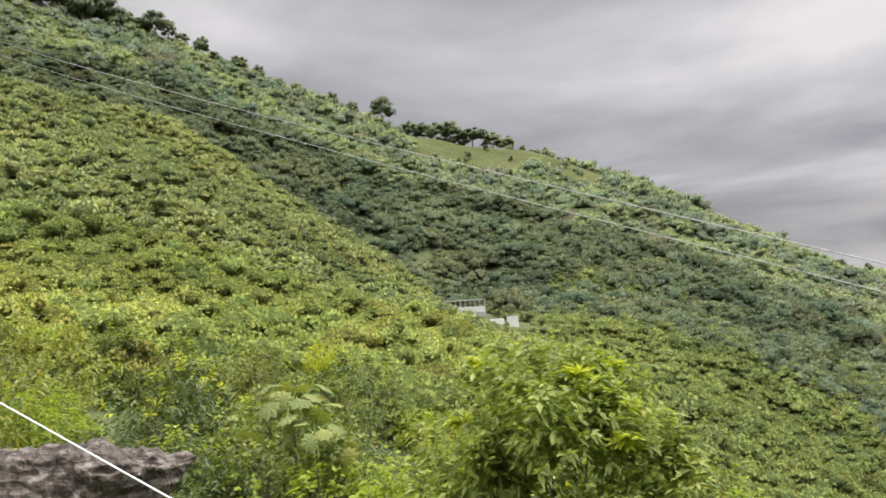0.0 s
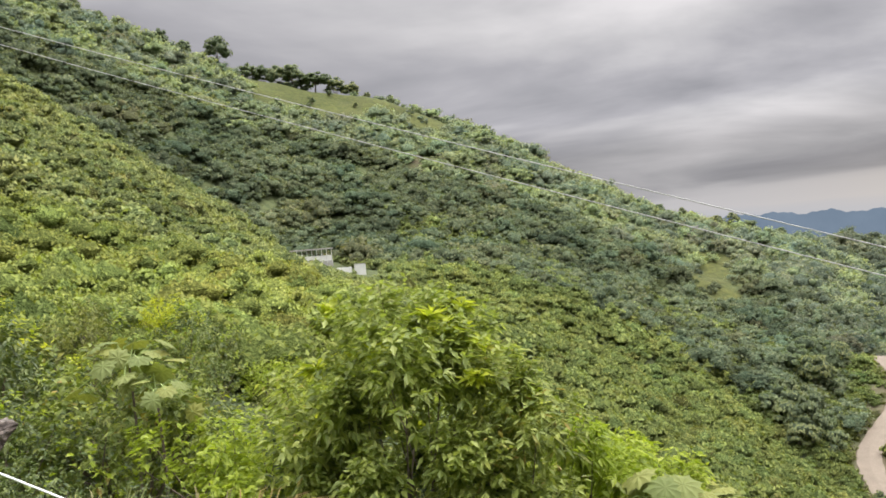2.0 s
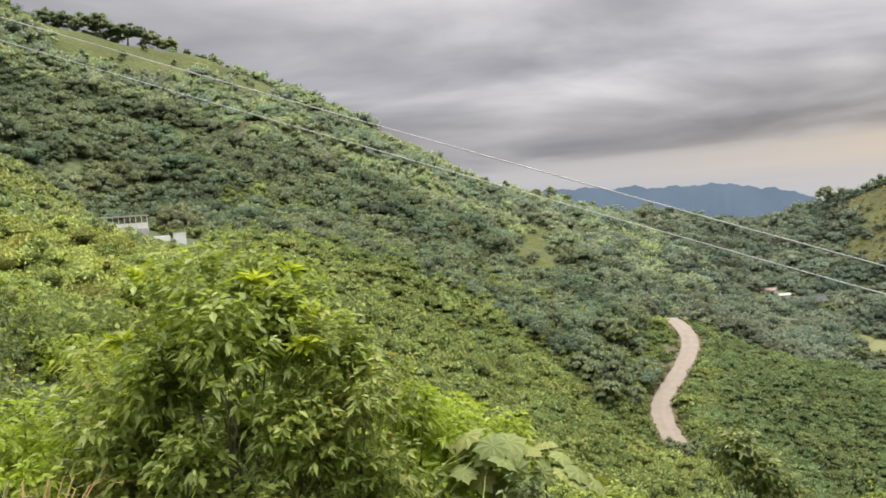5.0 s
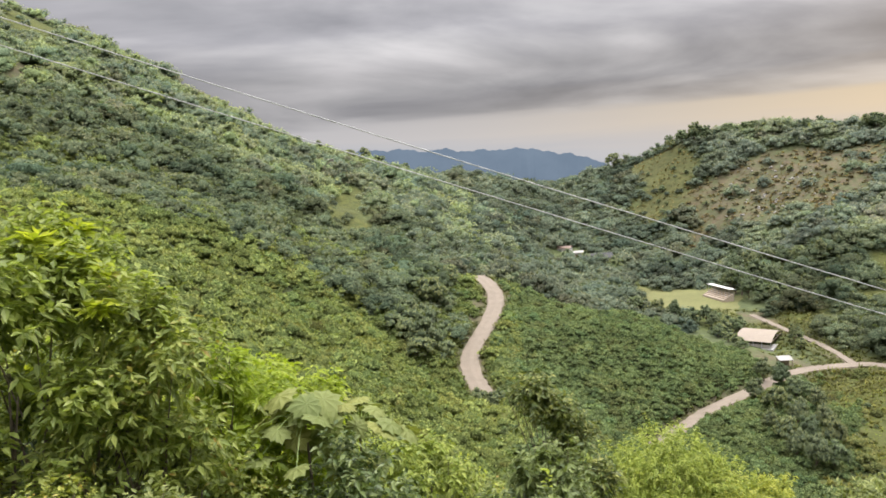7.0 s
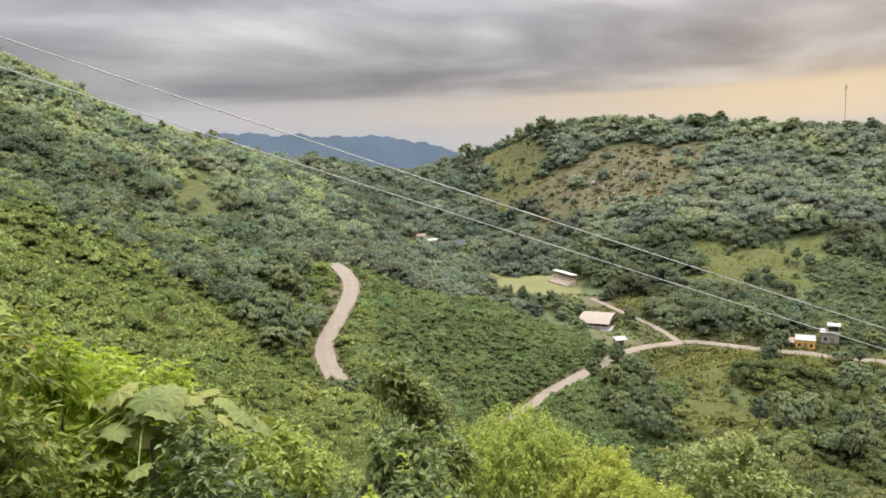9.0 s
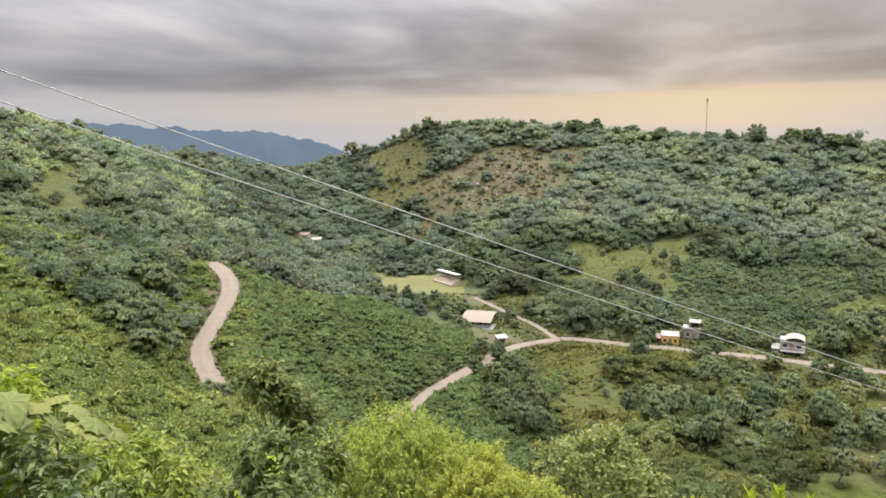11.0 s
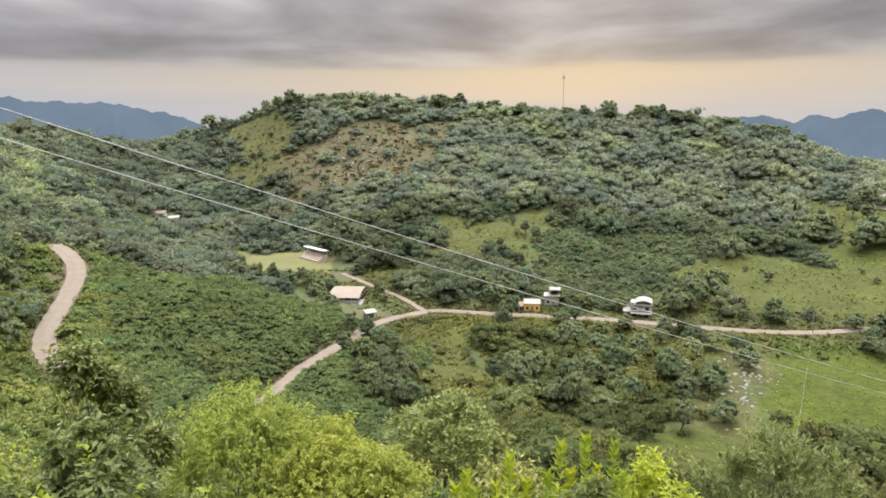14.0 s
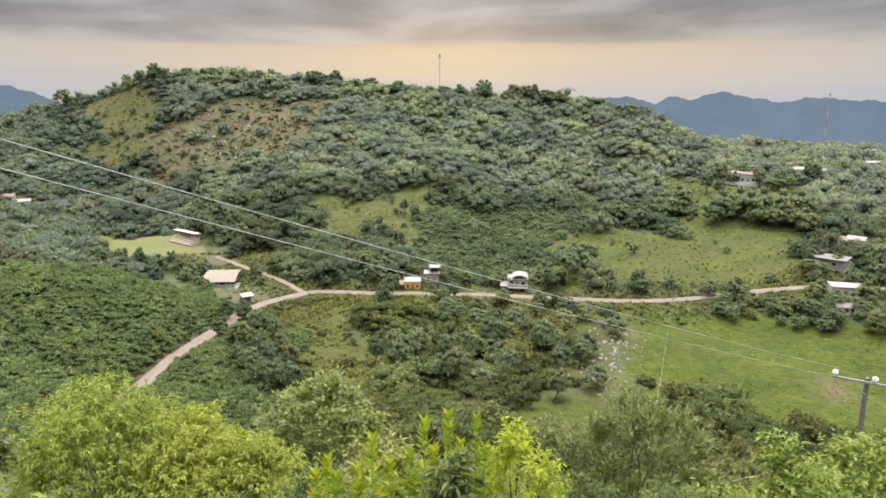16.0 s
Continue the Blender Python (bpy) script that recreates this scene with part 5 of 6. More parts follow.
# darker than the leaves: the shade inside a crown, put into its colour
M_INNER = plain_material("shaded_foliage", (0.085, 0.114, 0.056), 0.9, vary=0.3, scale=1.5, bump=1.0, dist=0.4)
M_TREE = leaf_material("tree_leaves", (0.098, 0.142, 0.066), (0.136, 0.184, 0.084), (0.185, 0.234, 0.112), 0.5, 0.36, tint=False, gloss=0.15)
M_TREE_DARK = leaf_material("dark_tree_leaves", (0.075, 0.108, 0.056), (0.104, 0.142, 0.07), (0.14, 0.182, 0.092), 0.5, 0.32, tint=False, gloss=0.15)
TREES = {
    "round": tree_kind(401, 3.2, 7.0, 2.2, 820, 22, 0.085, 0.95, M_TREE, "round-crowned green broadleaf tree on the hillside", "hillside trees"),
    "wide": tree_kind(402, 4.2, 6.5, 2.6, 800, 22, 0.08, 0.7, M_TREE, "wide spreading broadleaf tree with a flat crown", "hillside trees"),
    "dark": tree_kind(403, 3.0, 7.5, 2.0, 780, 20, 0.085, 1.05, M_TREE_DARK, "dark green dense tree standing among bushes", "hillside trees"),
    "tall": tree_kind(404, 3.0, 8.5, 3.2, 700, 15, 0.095, 0.9, M_TREE_DARK, "tall dark tree with bare lower trunk on the ridge", "hillside trees"),
    "lone": tree_kind(405, 4.0, 11.5, 4.6, 800, 13, 0.085, 0.85, M_TREE_DARK, "lone tall tree with open rounded crown on the ridge", "hillside trees"),
    "bushy": tree_kind(407, 2.8, 4.6, 0.5, 700, 20, 0.09, 1.0, M_TREE, "bushy green tree leafed down to the ground", "hillside trees"),
    "small": tree_kind(406, 1.5, 2.8, 0.4, 300, 10, 0.12, 1.0, M_TREE, "small bushy tree in a pasture", "pasture trees", "small_tree"),
}


def plant_tree(kind, az, r, s=1.0, turn=0.0, squash=1.0):
    x, y = polar(az, r)
    ob = copy_thing(TREES[kind], pose(x, y, float(ground_z(x, y)) + EYE_Z, 0, 0, turn))
    ob.scale = (s, s, s * squash)


# along the left ridge
for az, r, kind, s in ((-3.9, 352, "lone", 1.5), (2.0, 354, "round", 1.7), (3.6, 355, "wide", 1.9), (-0.4, 356, "bushy", 1.8), (0.8, 356, "bushy", 2.0), (5.2, 356, "bushy", 1.7), (6.4, 355, "bushy", 1.5), (-1.6, 355, "bushy", 1.6),
                       (7.6, 356, "round", 0.65), (9.5, 354, "tall", 0.6), (-22.5, 330, "wide", 1.7), (-19.2, 332, "lone", 0.8), (-24.5, 330, "wide", 1.9), (-27.0, 328, "wide", 2.0), (-30.5, 328, "wide", 1.8), (-33.5, 328, "wide", 1.8),
                       (-16.8, 334, "round", 1.1), (-12.0, 338, "round", 1.0), (-9.0, 342, "wide", 1.0), (34.8, 352, "tall", 0.95), (33.7, 350, "round", 0.9), (35.8, 352, "wide", 1.0), (38.0, 356, "round", 0.9),
                       (54.3, 446, "lone", 1.1), (31.3, 345, "dark", 0.9), (29.8, 343, "round", 0.9)):
    plant_tree(kind, az, r, s, az * 37 % 360)
# tall trees at the shoulder of the ridge
for az, r, kind, s in ((-34.5, 318, "tall", 2.0), (-32.6, 322, "round", 2.2), (-31.0, 318, "lone", 1.5), (-29.2, 320, "round", 2.3), (-28.0, 322, "tall", 2.0), (-26.2, 320, "dark", 2.1), (-24.9, 323, "lone", 1.4), (-23.6, 322, "round", 1.8), (-21.2, 326, "lone", 1.25), (-20.4, 328, "tall", 1.3), (-17.8, 330, "dark", 1.3), (-15.0, 333, "round", 1.3), (-13.4, 336, "dark", 1.2), (-10.4, 339, "round", 1.2), (-7.6, 344, "dark", 1.3), (-6.2, 347, "round", 1.3)):
    plant_tree(kind, az, r, s, az * 61 % 360)
# along the hill across the valley
for k in range(34):
    rk = random.Random(900 + k)
    az = 57.5 + k * 1.28 + rk.uniform(-0.5, 0.5)
    dist = np.interp(az, [56, 60, 64, 70, 78, 86, 94, 99, 104], [448, 430, 428, 420, 400, 390, 390, 398, 405])
    plant_tree(rk.choice(("round", "wide", "round", "dark")), az, dist + rk.uniform(-6, 2), rk.uniform(0.9, 1.7), rk.uniform(0, 360), rk.uniform(0.65, 0.85))
# the tallest of them: heading and the angle that the crown reaches
for az, top in ((58.6, 1.0), (59.6, 1.5), (60.4, 1.8), (61.3, 1.5), (63.5, 1.45), (66.1, 1.35), (69.3, 1.15), (71.5, 1.35), (72.2, 1.65), (72.9, 1.3), (75.3, 1.0), (78.6, 0.95), (85.2, 0.55), (87.6, 0.7), (89.2, 0.45), (91.0, 0.0), (94.5, -0.8)):
    dist = float(np.interp(az, [56, 60, 64, 70, 78, 86, 94], [446, 426, 424, 416, 396, 386, 386]))
    x, y = polar(az, dist)
    rise = (dist * math.tan(radians(top)) - float(ground_z(x, y))) / 8.2
    plant_tree(("round", "dark", "round")[int(az * 10) % 3], az, dist, min(max(rise, 0.8), 2.3), az * 91 % 360)
for az, r, kind, s in ((37.4, 150, "bushy", 1.5), (38.7, 147, "dark", 1.25), (36.5, 153, "bushy", 1.4), (37.9, 144, "bushy", 1.2), (39.6, 150, "bushy", 1.1), (38.9, 176, "round", 1.3), (37.6, 180, "bushy", 1.5), (40.2, 178, "bushy", 1.1),
                       (42.6, 134, "bushy", 0.75), (43.6, 133.5, "bushy", 0.6), (44.2, 137, "bushy", 0.5),
                       (103.4, 286, "bushy", 1.95), (104.6, 290, "bushy", 1.95), (105.6, 284, "bushy", 2.08), (106.6, 289, "bushy", 2.08), (108.0, 285, "bushy", 2.21), (109.0, 290, "bushy", 1.95), (99.6, 290, "bushy", 1.95), (100.6, 300, "bushy", 1.82),
                       (91.2, 206, "bushy", 1.3), (92.2, 212, "round", 1.1), (93.2, 218, "bushy", 1.4), (92.0, 226, "bushy", 1.2), (93.8, 228, "round", 1.1), (98.2, 204, "bushy", 0.9), (76.6, 203, "bushy", 1.1), (75.8, 210, "round", 1.0), (77.4, 212, "bushy", 1.2), (103.2, 205, "bushy", 0.8), (104.6, 203, "bushy", 0.9), (95.0, 140, "bushy", 0.9), (94.0, 156, "bushy", 1.0), (96.4, 168, "bushy", 0.9), (95.4, 174, "round", 0.8), (87.0, 191, "bushy", 0.8), (90.2, 191, "bushy", 0.7), (82.6, 192, "bushy", 0.75), (78.0, 192, "dark", 0.8), (81.6, 207, "bushy", 0.9), (86.6, 206, "bushy", 0.8), (90.6, 210, "bushy", 1.2), (84.0, 205, "bushy", 0.8),
                       (110.2, 236, "bushy", 0.9), (111.6, 233, "bushy", 0.8), (114.2, 236, "round", 1.2), (115.5, 228, "bushy", 1.2), (113.8, 206, "bushy", 1.0), (110.6, 205, "bushy", 0.9), (112.8, 199, "bushy", 0.8), (104.2, 337, "bushy", 1.0), (106.0, 336, "dark", 1.0), (107.4, 340, "round", 1.1), (102.6, 338, "bushy", 0.9), (109.4, 352, "round", 1.2)):
    plant_tree(kind, az, r, s, az * 43 % 360)
# dark trees by the upper road and the field
for az, r, kind, s in ((38.2, 158, "dark", 1.05), (37.2, 160, "dark", 0.95), (39.4, 156, "round", 0.85), (36.3, 164, "round", 0.8), (40.0, 190, "dark", 1.0), (41.0, 199, "round", 0.9), (39.0, 204, "wide", 0.9),
                       (38.0, 186, "round", 1.0), (57.3, 227, "dark", 0.75), (58.6, 229, "dark", 0.8), (59.4, 226, "dark", 0.6),
                       (66.9, 212, "dark", 0.6), (62.9, 300, "tall", 0.95), (64.0, 298, "tall", 1.05), (65.1, 296, "tall", 1.0), (66.2, 292, "dark", 1.0), (63.2, 308, "dark", 1.2), (67.4, 288, "round", 1.0), (68.6, 284, "dark", 0.95),
                       (64.8, 178, "dark", 0.7), (66.0, 174, "dark", 0.75), (67.0, 168, "round", 0.75), (64.2, 162, "dark", 0.7), (65.4, 156, "round", 0.8), (66.9, 150, "dark", 0.8), (68.2, 158, "dark", 0.7), (68.6, 148, "dark", 0.75), (69.3, 140, "dark", 0.8), (67.6, 142, "dark", 0.7), (66.2, 142, "round", 0.7), (67.9, 168, "round", 0.6), (69.4, 132, "round", 0.8), (68.0, 130, "dark", 0.8), (66.8, 134, "dark", 0.75), (65.3, 146, "dark", 0.6)):
    plant_tree(kind, az, r, s, az * 53 % 360)
# round the ball field
for az, r, kind, s in ((55.6, 229, "round", 0.8), (56.5, 231, "bushy", 1.0), (59.9, 231, "bushy", 0.9), (60.7, 232, "dark", 0.7), (61.5, 231, "bushy", 0.85), (62.2, 227, "bushy", 0.9), (62.7, 221, "round", 0.75), (63.1, 228, "bushy", 0.8), (62.0, 219, "bushy", 0.9), (61.2, 224, "dark", 0.75),
                       (62.5, 282, "tall", 1.2), (63.0, 276, "dark", 1.2), (63.4, 270, "tall", 1.15), (63.9, 264, "dark", 1.0), (64.4, 272, "tall", 1.2), (64.9, 262, "bushy", 1.2), (65.4, 268, "dark", 1.1), (66.0, 258, "bushy", 1.1)):
    plant_tree(kind, az, r, s, az * 83 % 360)
# between the gully and the pastures
for k in range(46):
    rk = random.Random(1300 + k)
    az = rk.uniform(75.5, 95)
    r = rk.uniform(128, 182)
    plant_tree(rk.choice(("round", "wide", "round", "dark")), az, r, rk.uniform(0.6, 1.05), rk.uniform(0, 360), rk.uniform(0.85, 1.15))
for az, r, kind, s in ((77.3, 195.5, "round", 0.6), (83.0, 190, "round", 0.7), (82.0, 188, "wide", 0.6), (90.8, 204, "dark", 0.8), (91.8, 207, "dark", 0.7), (92.6, 222, "dark", 0.8), (93.3, 230, "round", 0.9), (98.0, 205, "dark", 0.75),
                       (105.0, 200, "tall", 0.62), (105.8, 201, "round", 0.65), (79.8, 262, "dark", 0.7), (79.0, 268, "dark", 0.65), (99.0, 286, "bushy", 1.56), (97.8, 282, "bushy", 1.30), (96.2, 284, "bushy", 1.43),
                       (103.2, 282, "bushy", 1.43), (102.4, 318, "dark", 1.0), (103.4, 312, "dark", 0.9), (106.3, 284, "bushy", 1.43), (107.5, 280, "bushy", 1.56), (109.2, 276, "bushy", 1.56), (108.2, 300, "bushy", 1.43)):
    plant_tree(kind, az, r, s, az * 71 % 360)
for k in range(46):
    rk = random.Random(1500 + k)
    plant_tree(rk.choice(("bushy", "bushy", "round", "dark")), rk.uniform(103.5, 118), rk.uniform(184, 199), rk.uniform(0.5, 0.85), rk.uniform(0, 360), rk.uniform(0.8, 1.0))
for az, r in ((103.4, 334), (106.9, 333), (108.0, 336), (104.7, 347), (110.2, 352), (111.2, 366), (112.6, 380), (114.0, 378), (113.0, 240), (114.2, 214), (110.2, 226), (109.4, 232)):
    plant_tree(("round", "wide", "dark")[int(az * 10) % 3], az, r, 0.8 + (az * 7 % 5) * 0.08, az * 29 % 360, 0.9)
# round the covered court
for az, r, s in ((62.3, 208, 0.62), (62.9, 203, 0.55), (63.4, 200, 0.5), (61.6, 214, 0.7), (67.0, 212, 0.75), (67.3, 207, 0.55), (50.4, 322, 1.1), (51.8, 322, 1.0), (54.2, 310, 1.2)):
    plant_tree("bushy", az, r, s, az * 67 % 360)
# small ones out in the grass
for k in range(70):
    rk = random.Random(1700 + k)
    a0, a1, r0, r1 = rk.choice(((67.8, 76, 132, 186), (67.8, 76, 132, 186), (72.5, 79, 248, 286), (92, 110, 212, 262), (101, 109, 302, 345), (60.5, 71, 338, 388), (60.5, 71, 338, 388), (0, 8, 310, 350), (56.5, 60, 372, 432)))
    az, r = rk.uniform(a0, a1), rk.uniform(r0, r1)
    if road_distance(np.array([polar(az, r)[0]]), np.array([polar(az, r)[1]]))[0][0] > 3:
        plant_tree("small", az, r, rk.uniform(0.35, 1.15) * (0.6 if r < 190 else 1.0), rk.uniform(0, 360), rk.uniform(0.7, 1.0))
for proto in TREES.values():
    for o in (*proto.children_recursive, proto):
        bpy.data.objects.remove(o)

# ======== limestone outcrop and loose stones ========


def rock_material(name, lo, mid, hi):
    m, nt, b = material(name, 0.92, 0, 0.25)
    mp = nt.nodes.new("ShaderNodeMapping")
    tc = nt.nodes.new("ShaderNodeTexCoord")
    nt.links.new(tc.outputs["Object"], mp.inputs[0])
    mp.inputs["Scale"].default_value = (1.0, 1.0, 2.6)
    n = nt.nodes.new("ShaderNodeTexNoise")
    n.inputs["Scale"].default_value, n.inputs["Detail"].default_value, n.inputs["Roughness"].default_value = 4.5, 10, 0.68
    nt.links.new(mp.outputs[0], n.inputs["Vector"])
    v = nt.nodes.new("ShaderNodeTexVoronoi")
    v.feature = "DISTANCE_TO_EDGE"
    v.inputs["Scale"].default_value = 5.0
    nt.links.new(mp.outputs[0], v.inputs["Vector"])
    crack = ramp_node(nt, v.outputs["Distance"], [(0.0, (0.25, 0.25, 0.25)), (0.10, (1, 1, 1))])
    col = ramp_node(nt, n.outputs[0], [(0.34, lo), (0.5, mid), (0.68, hi)])
    col = mix_node(nt, 0.8, col, crack, "MULTIPLY")
    nt.links.new(col, b.inputs["Base Color"])
    bump_node(nt, b, n.outputs[0], 0.9, 0.08)
    return m


M_ROCK = rock_material("grey_limestone", (0.034, 0.025, 0.02), (0.105, 0.084, 0.068), (0.30, 0.265, 0.225))
M_STONE = rock_material("pale_stone", (0.17, 0.16, 0.14), (0.32, 0.305, 0.27), (0.50, 0.475, 0.43))


def outcrop():
    """A ledge of layered rock, thick at one end and drawn to a beak at the other."""
    bm = bmesh.new()
    nu, nv = 150, 76
    grid = []
    for i in range(nu + 1):
        u = i / nu
        taper = 1 - max(0, (u - 0.72) / 0.28) ** 1.6 * 0.93
        row = []
        for j in range(nv):
            t = 2 * math.pi * j / nv
            cy, cz = math.cos(t), math.sin(t)
            sq = lambda a: math.copysign(abs(a) ** 0.55, a)
            x = -2.6 + 3.9 * u
            y = sq(cy) * 0.85 * (0.35 + 0.65 * taper)
            z = -0.75 * (1 - 0.25 * u) + sq(cz) * 0.75 * taper - 0.16 * u
            if cz > 0:
                z = min(z, 0.05 - 0.14 * u)
            z += (1 - taper) * 0.72
            p = Vector((x, y, z))
            q = Vector((x * 1.3, y * 1.3, z * 4.2))
            d = noise.fractal(q, 0.8, 2.1, 5) * 0.15 + noise.noise(Vector((x * 0.9, y, z * 7))) * 0.12
            n = Vector((0, cy, cz))
            ridge = abs(noise.noise(Vector((x * 2.2, y * 2.2, z * 3.5)))) * 0.16 + abs(noise.noise(p * 7.0)) * 0.10 + abs(noise.noise(p * 15.0)) * 0.045
            row.append(bm.verts.new(p + n * (d - ridge) * (0.4 + 0.6 * taper)))
        grid.append(row)
    for a, b in zip(grid, grid[1:]):
        for j in range(nv):
            bm.faces.new((a[j], a[(j + 1) % nv], b[(j + 1) % nv], b[j]))
    bm.faces.new(grid[0][::-1])
    bm.faces.new(grid[-1])
    bmesh.ops.recalc_face_normals(bm, faces=bm.faces)
    me = bpy.data.meshes.new("rock_outcrop")
    bm.to_mesh(me)
    bm.free()
    me.materials.append(M_ROCK)
    x, y = polar(-30.6, 8.2)
    ob = new("rock_outcrop", me)
    ob.matrix_world = pose(x, y, EYE_Z - 0.60, 0, 9.5, 28.0)
    tagged(ob, "weathered grey limestone ledge with a pointed overhanging end", "rock")


outcrop()


def stone_mesh(seed):
    bm = bmesh.new()
    bmesh.ops.create_icosphere(bm, subdivisions=2, radius=0.5)
    for v in bm.verts:
        v.co *= 1 + 0.45 * noise.noise(v.co * 2.3 + Vector((seed * 7.1, 0, 0)))
        v.co.z *= 0.7
    me = bpy.data.meshes.new("boulder")
    bm.to_mesh(me)
    bm.free()
    me.materials.append(M_STONE)
    return me


STONES = [stone_mesh(k) for k in range(4)]


def stones(count, seed, ext, size, label, group):
    rk = random.Random(seed)
    for _ in range(count):
        az = min(max(rk.gauss((ext[0] + ext[1]) / 2, (ext[1] - ext[0]) / 4.5), ext[0]), ext[1])
        r = rk.uniform(ext[2], ext[3])
        x, y = polar(az, r)
        s = rk.uniform(*size) * rk.uniform(0.6, 1.2)
        ob = new("boulder", rk.choice(STONES))
        ob.matrix_world = pose(x, y, float(ground_z(x, y)) + EYE_Z + 0.1 * s, rk.uniform(-20, 20), rk.uniform(-20, 20), rk.uniform(0, 360))
        ob.scale = (s, s * rk.uniform(0.7, 1.2), s)
        tagged(ob, label, "boulder", group)


stones(175, 31, (92.8, 98.8, 137, 180), (0.28, 0.95), "pale grey boulder on a stony slope above pasture", "stones on the slope")
stones(75, 32, (62.0, 69.5, 338, 386), (0.7, 1.9), "pale limestone boulder on a bare brown slope", "stones on the bare slope")
stones(20, 33, (87, 92, 300, 380), (0.8, 1.8), "pale limestone boulder among trees", "stones among trees")
stones(14, 34, (94.5, 99, 330, 385), (0.8, 2.0), "pale limestone boulder among trees", "stones among trees")
stones(12, 35, (40.2, 42.3, 180, 204), (0.4, 0.9), "pale stone on a road bank", "stones on the road bank")

# ======== buildings ========
M_WHITE = plain_material("whitewashed_wall", (0.46, 0.44, 0.41), 0.85, vary=0.12, scale=1.2)
M_ROOF = plain_material("white_roof_sheet", (0.29, 0.275, 0.25), 0.8, vary=0.12, scale=0.8)
M_COURT = plain_material("beige_metal_roof", (0.25, 0.205, 0.155), 0.7, vary=0.12, scale=0.8)
M_LIMEWASH = plain_material("bright_limewash", (0.68, 0.67, 0.63), 0.85, vary=0.12, scale=1.2)
M_POLE = plain_material("weathered_pole", (0.17, 0.155, 0.135), 0.9, vary=0.25, scale=4)
M_OLDROOF = plain_material("weathered_cement_roof", (0.2, 0.185, 0.165), 0.9, vary=0.3, scale=1.0)
M_ORANGE = plain_material("orange_plaster", (0.6, 0.35, 0.08), 0.85, vary=0.15, scale=1.5)
M_GREYWALL = plain_material("bare_block_wall", (0.29, 0.265, 0.23), 0.9, vary=0.18, scale=1.5)
M_DARKROOF = plain_material("dark_grey_roof", (0.06, 0.06, 0.06), 0.9, vary=0.25, scale=0.6)
M_RUST = plain_material("rusty_tin_roof", (0.21, 0.145, 0.11), 0.7, vary=0.35, scale=1.0)
M_TILE = plain_material("pale_terrace", (0.44, 0.36, 0.28), 0.8, vary=0.15)
M_TIMBER = plain_material("weathered_timber", (0.22, 0.17, 0.12), 0.9, vary=0.3, scale=5)
M_STEEL = plain_material("galvanised_steel", (0.42, 0.42, 0.42), 0.45, 0.6, vary=0.1)
M_RED = plain_material("faded_red_paint", (0.45, 0.13, 0.10), 0.6)
M_DARK = plain_material("dark_window_glass", (0.03, 0.035, 0.04), 0.15, vary=0.2)
M_CABLE = plain_material("aluminium_cable", (0.37, 0.365, 0.35), 0.6, 0.0, vary=0.08)
M_PORCELAIN = plain_material("white_porcelain", (0.75, 0.75, 0.73), 0.25, vary=0.05)
M_CONCRETE = plain_material("concrete", (0.36, 0.345, 0.32), 0.9, vary=0.15, scale=2)


def box(bm, x0, x1, y0, y1, z0, z1, tilt=0.0):
    """A box; tilt raises its far side."""
    v = [bm.verts.new(p) for p in ((x0, y0, z0), (x1, y0, z0), (x1, y1, z0 + tilt), (x0, y1, z0 + tilt), (x0, y0, z1), (x1, y0, z1), (x1, y1, z1 + tilt), (x0, y1, z1 + tilt))]
    for f in ((0, 3, 2, 1), (4, 5, 6, 7), (0, 1, 5, 4), (1, 2, 6, 5), (2, 3, 7, 6), (3, 0, 4, 7)):
        bm.faces.new([v[i] for i in f])


def pierced(bm, w, h, t, holes, y=0.0, x0=0.0, z0=0.0):
    """A wall in the x-z plane with openings right through it: holes as (x, z, width, height)."""
    xs = sorted({0.0, w, *[a for x, _, ww, _ in holes for a in (x, x + ww)]})
    zs = sorted({0.0, h, *[a for _, z, _, hh in holes for a in (z, z + hh)]})
    for a, b in zip(xs, xs[1:]):
        for c, d in zip(zs, zs[1:]):
            mx, mz = (a + b) / 2, (c + d) / 2
            if not any(x < mx < x + ww and z < mz < z + hh for x, z, ww, hh in holes):
                box(bm, x0 + a, x0 + b, y, y + t, z0 + c, z0 + d)


def simple(x0, x1, y0, y1, z0, z1, tilt=0.0):
    bm = bmesh.new()
    box(bm, x0, x1, y0, y1, z0, z1, tilt)
    bmesh.ops.bevel(bm, geom=bm.edges[:], offset=0.02, segments=1, affect="EDGES")
    return bm


def at_ground(az, r, lift=0.0):
    x, y = polar(az, r)
    return x, y, float(ground_z(x, y)) + EYE_Z + lift


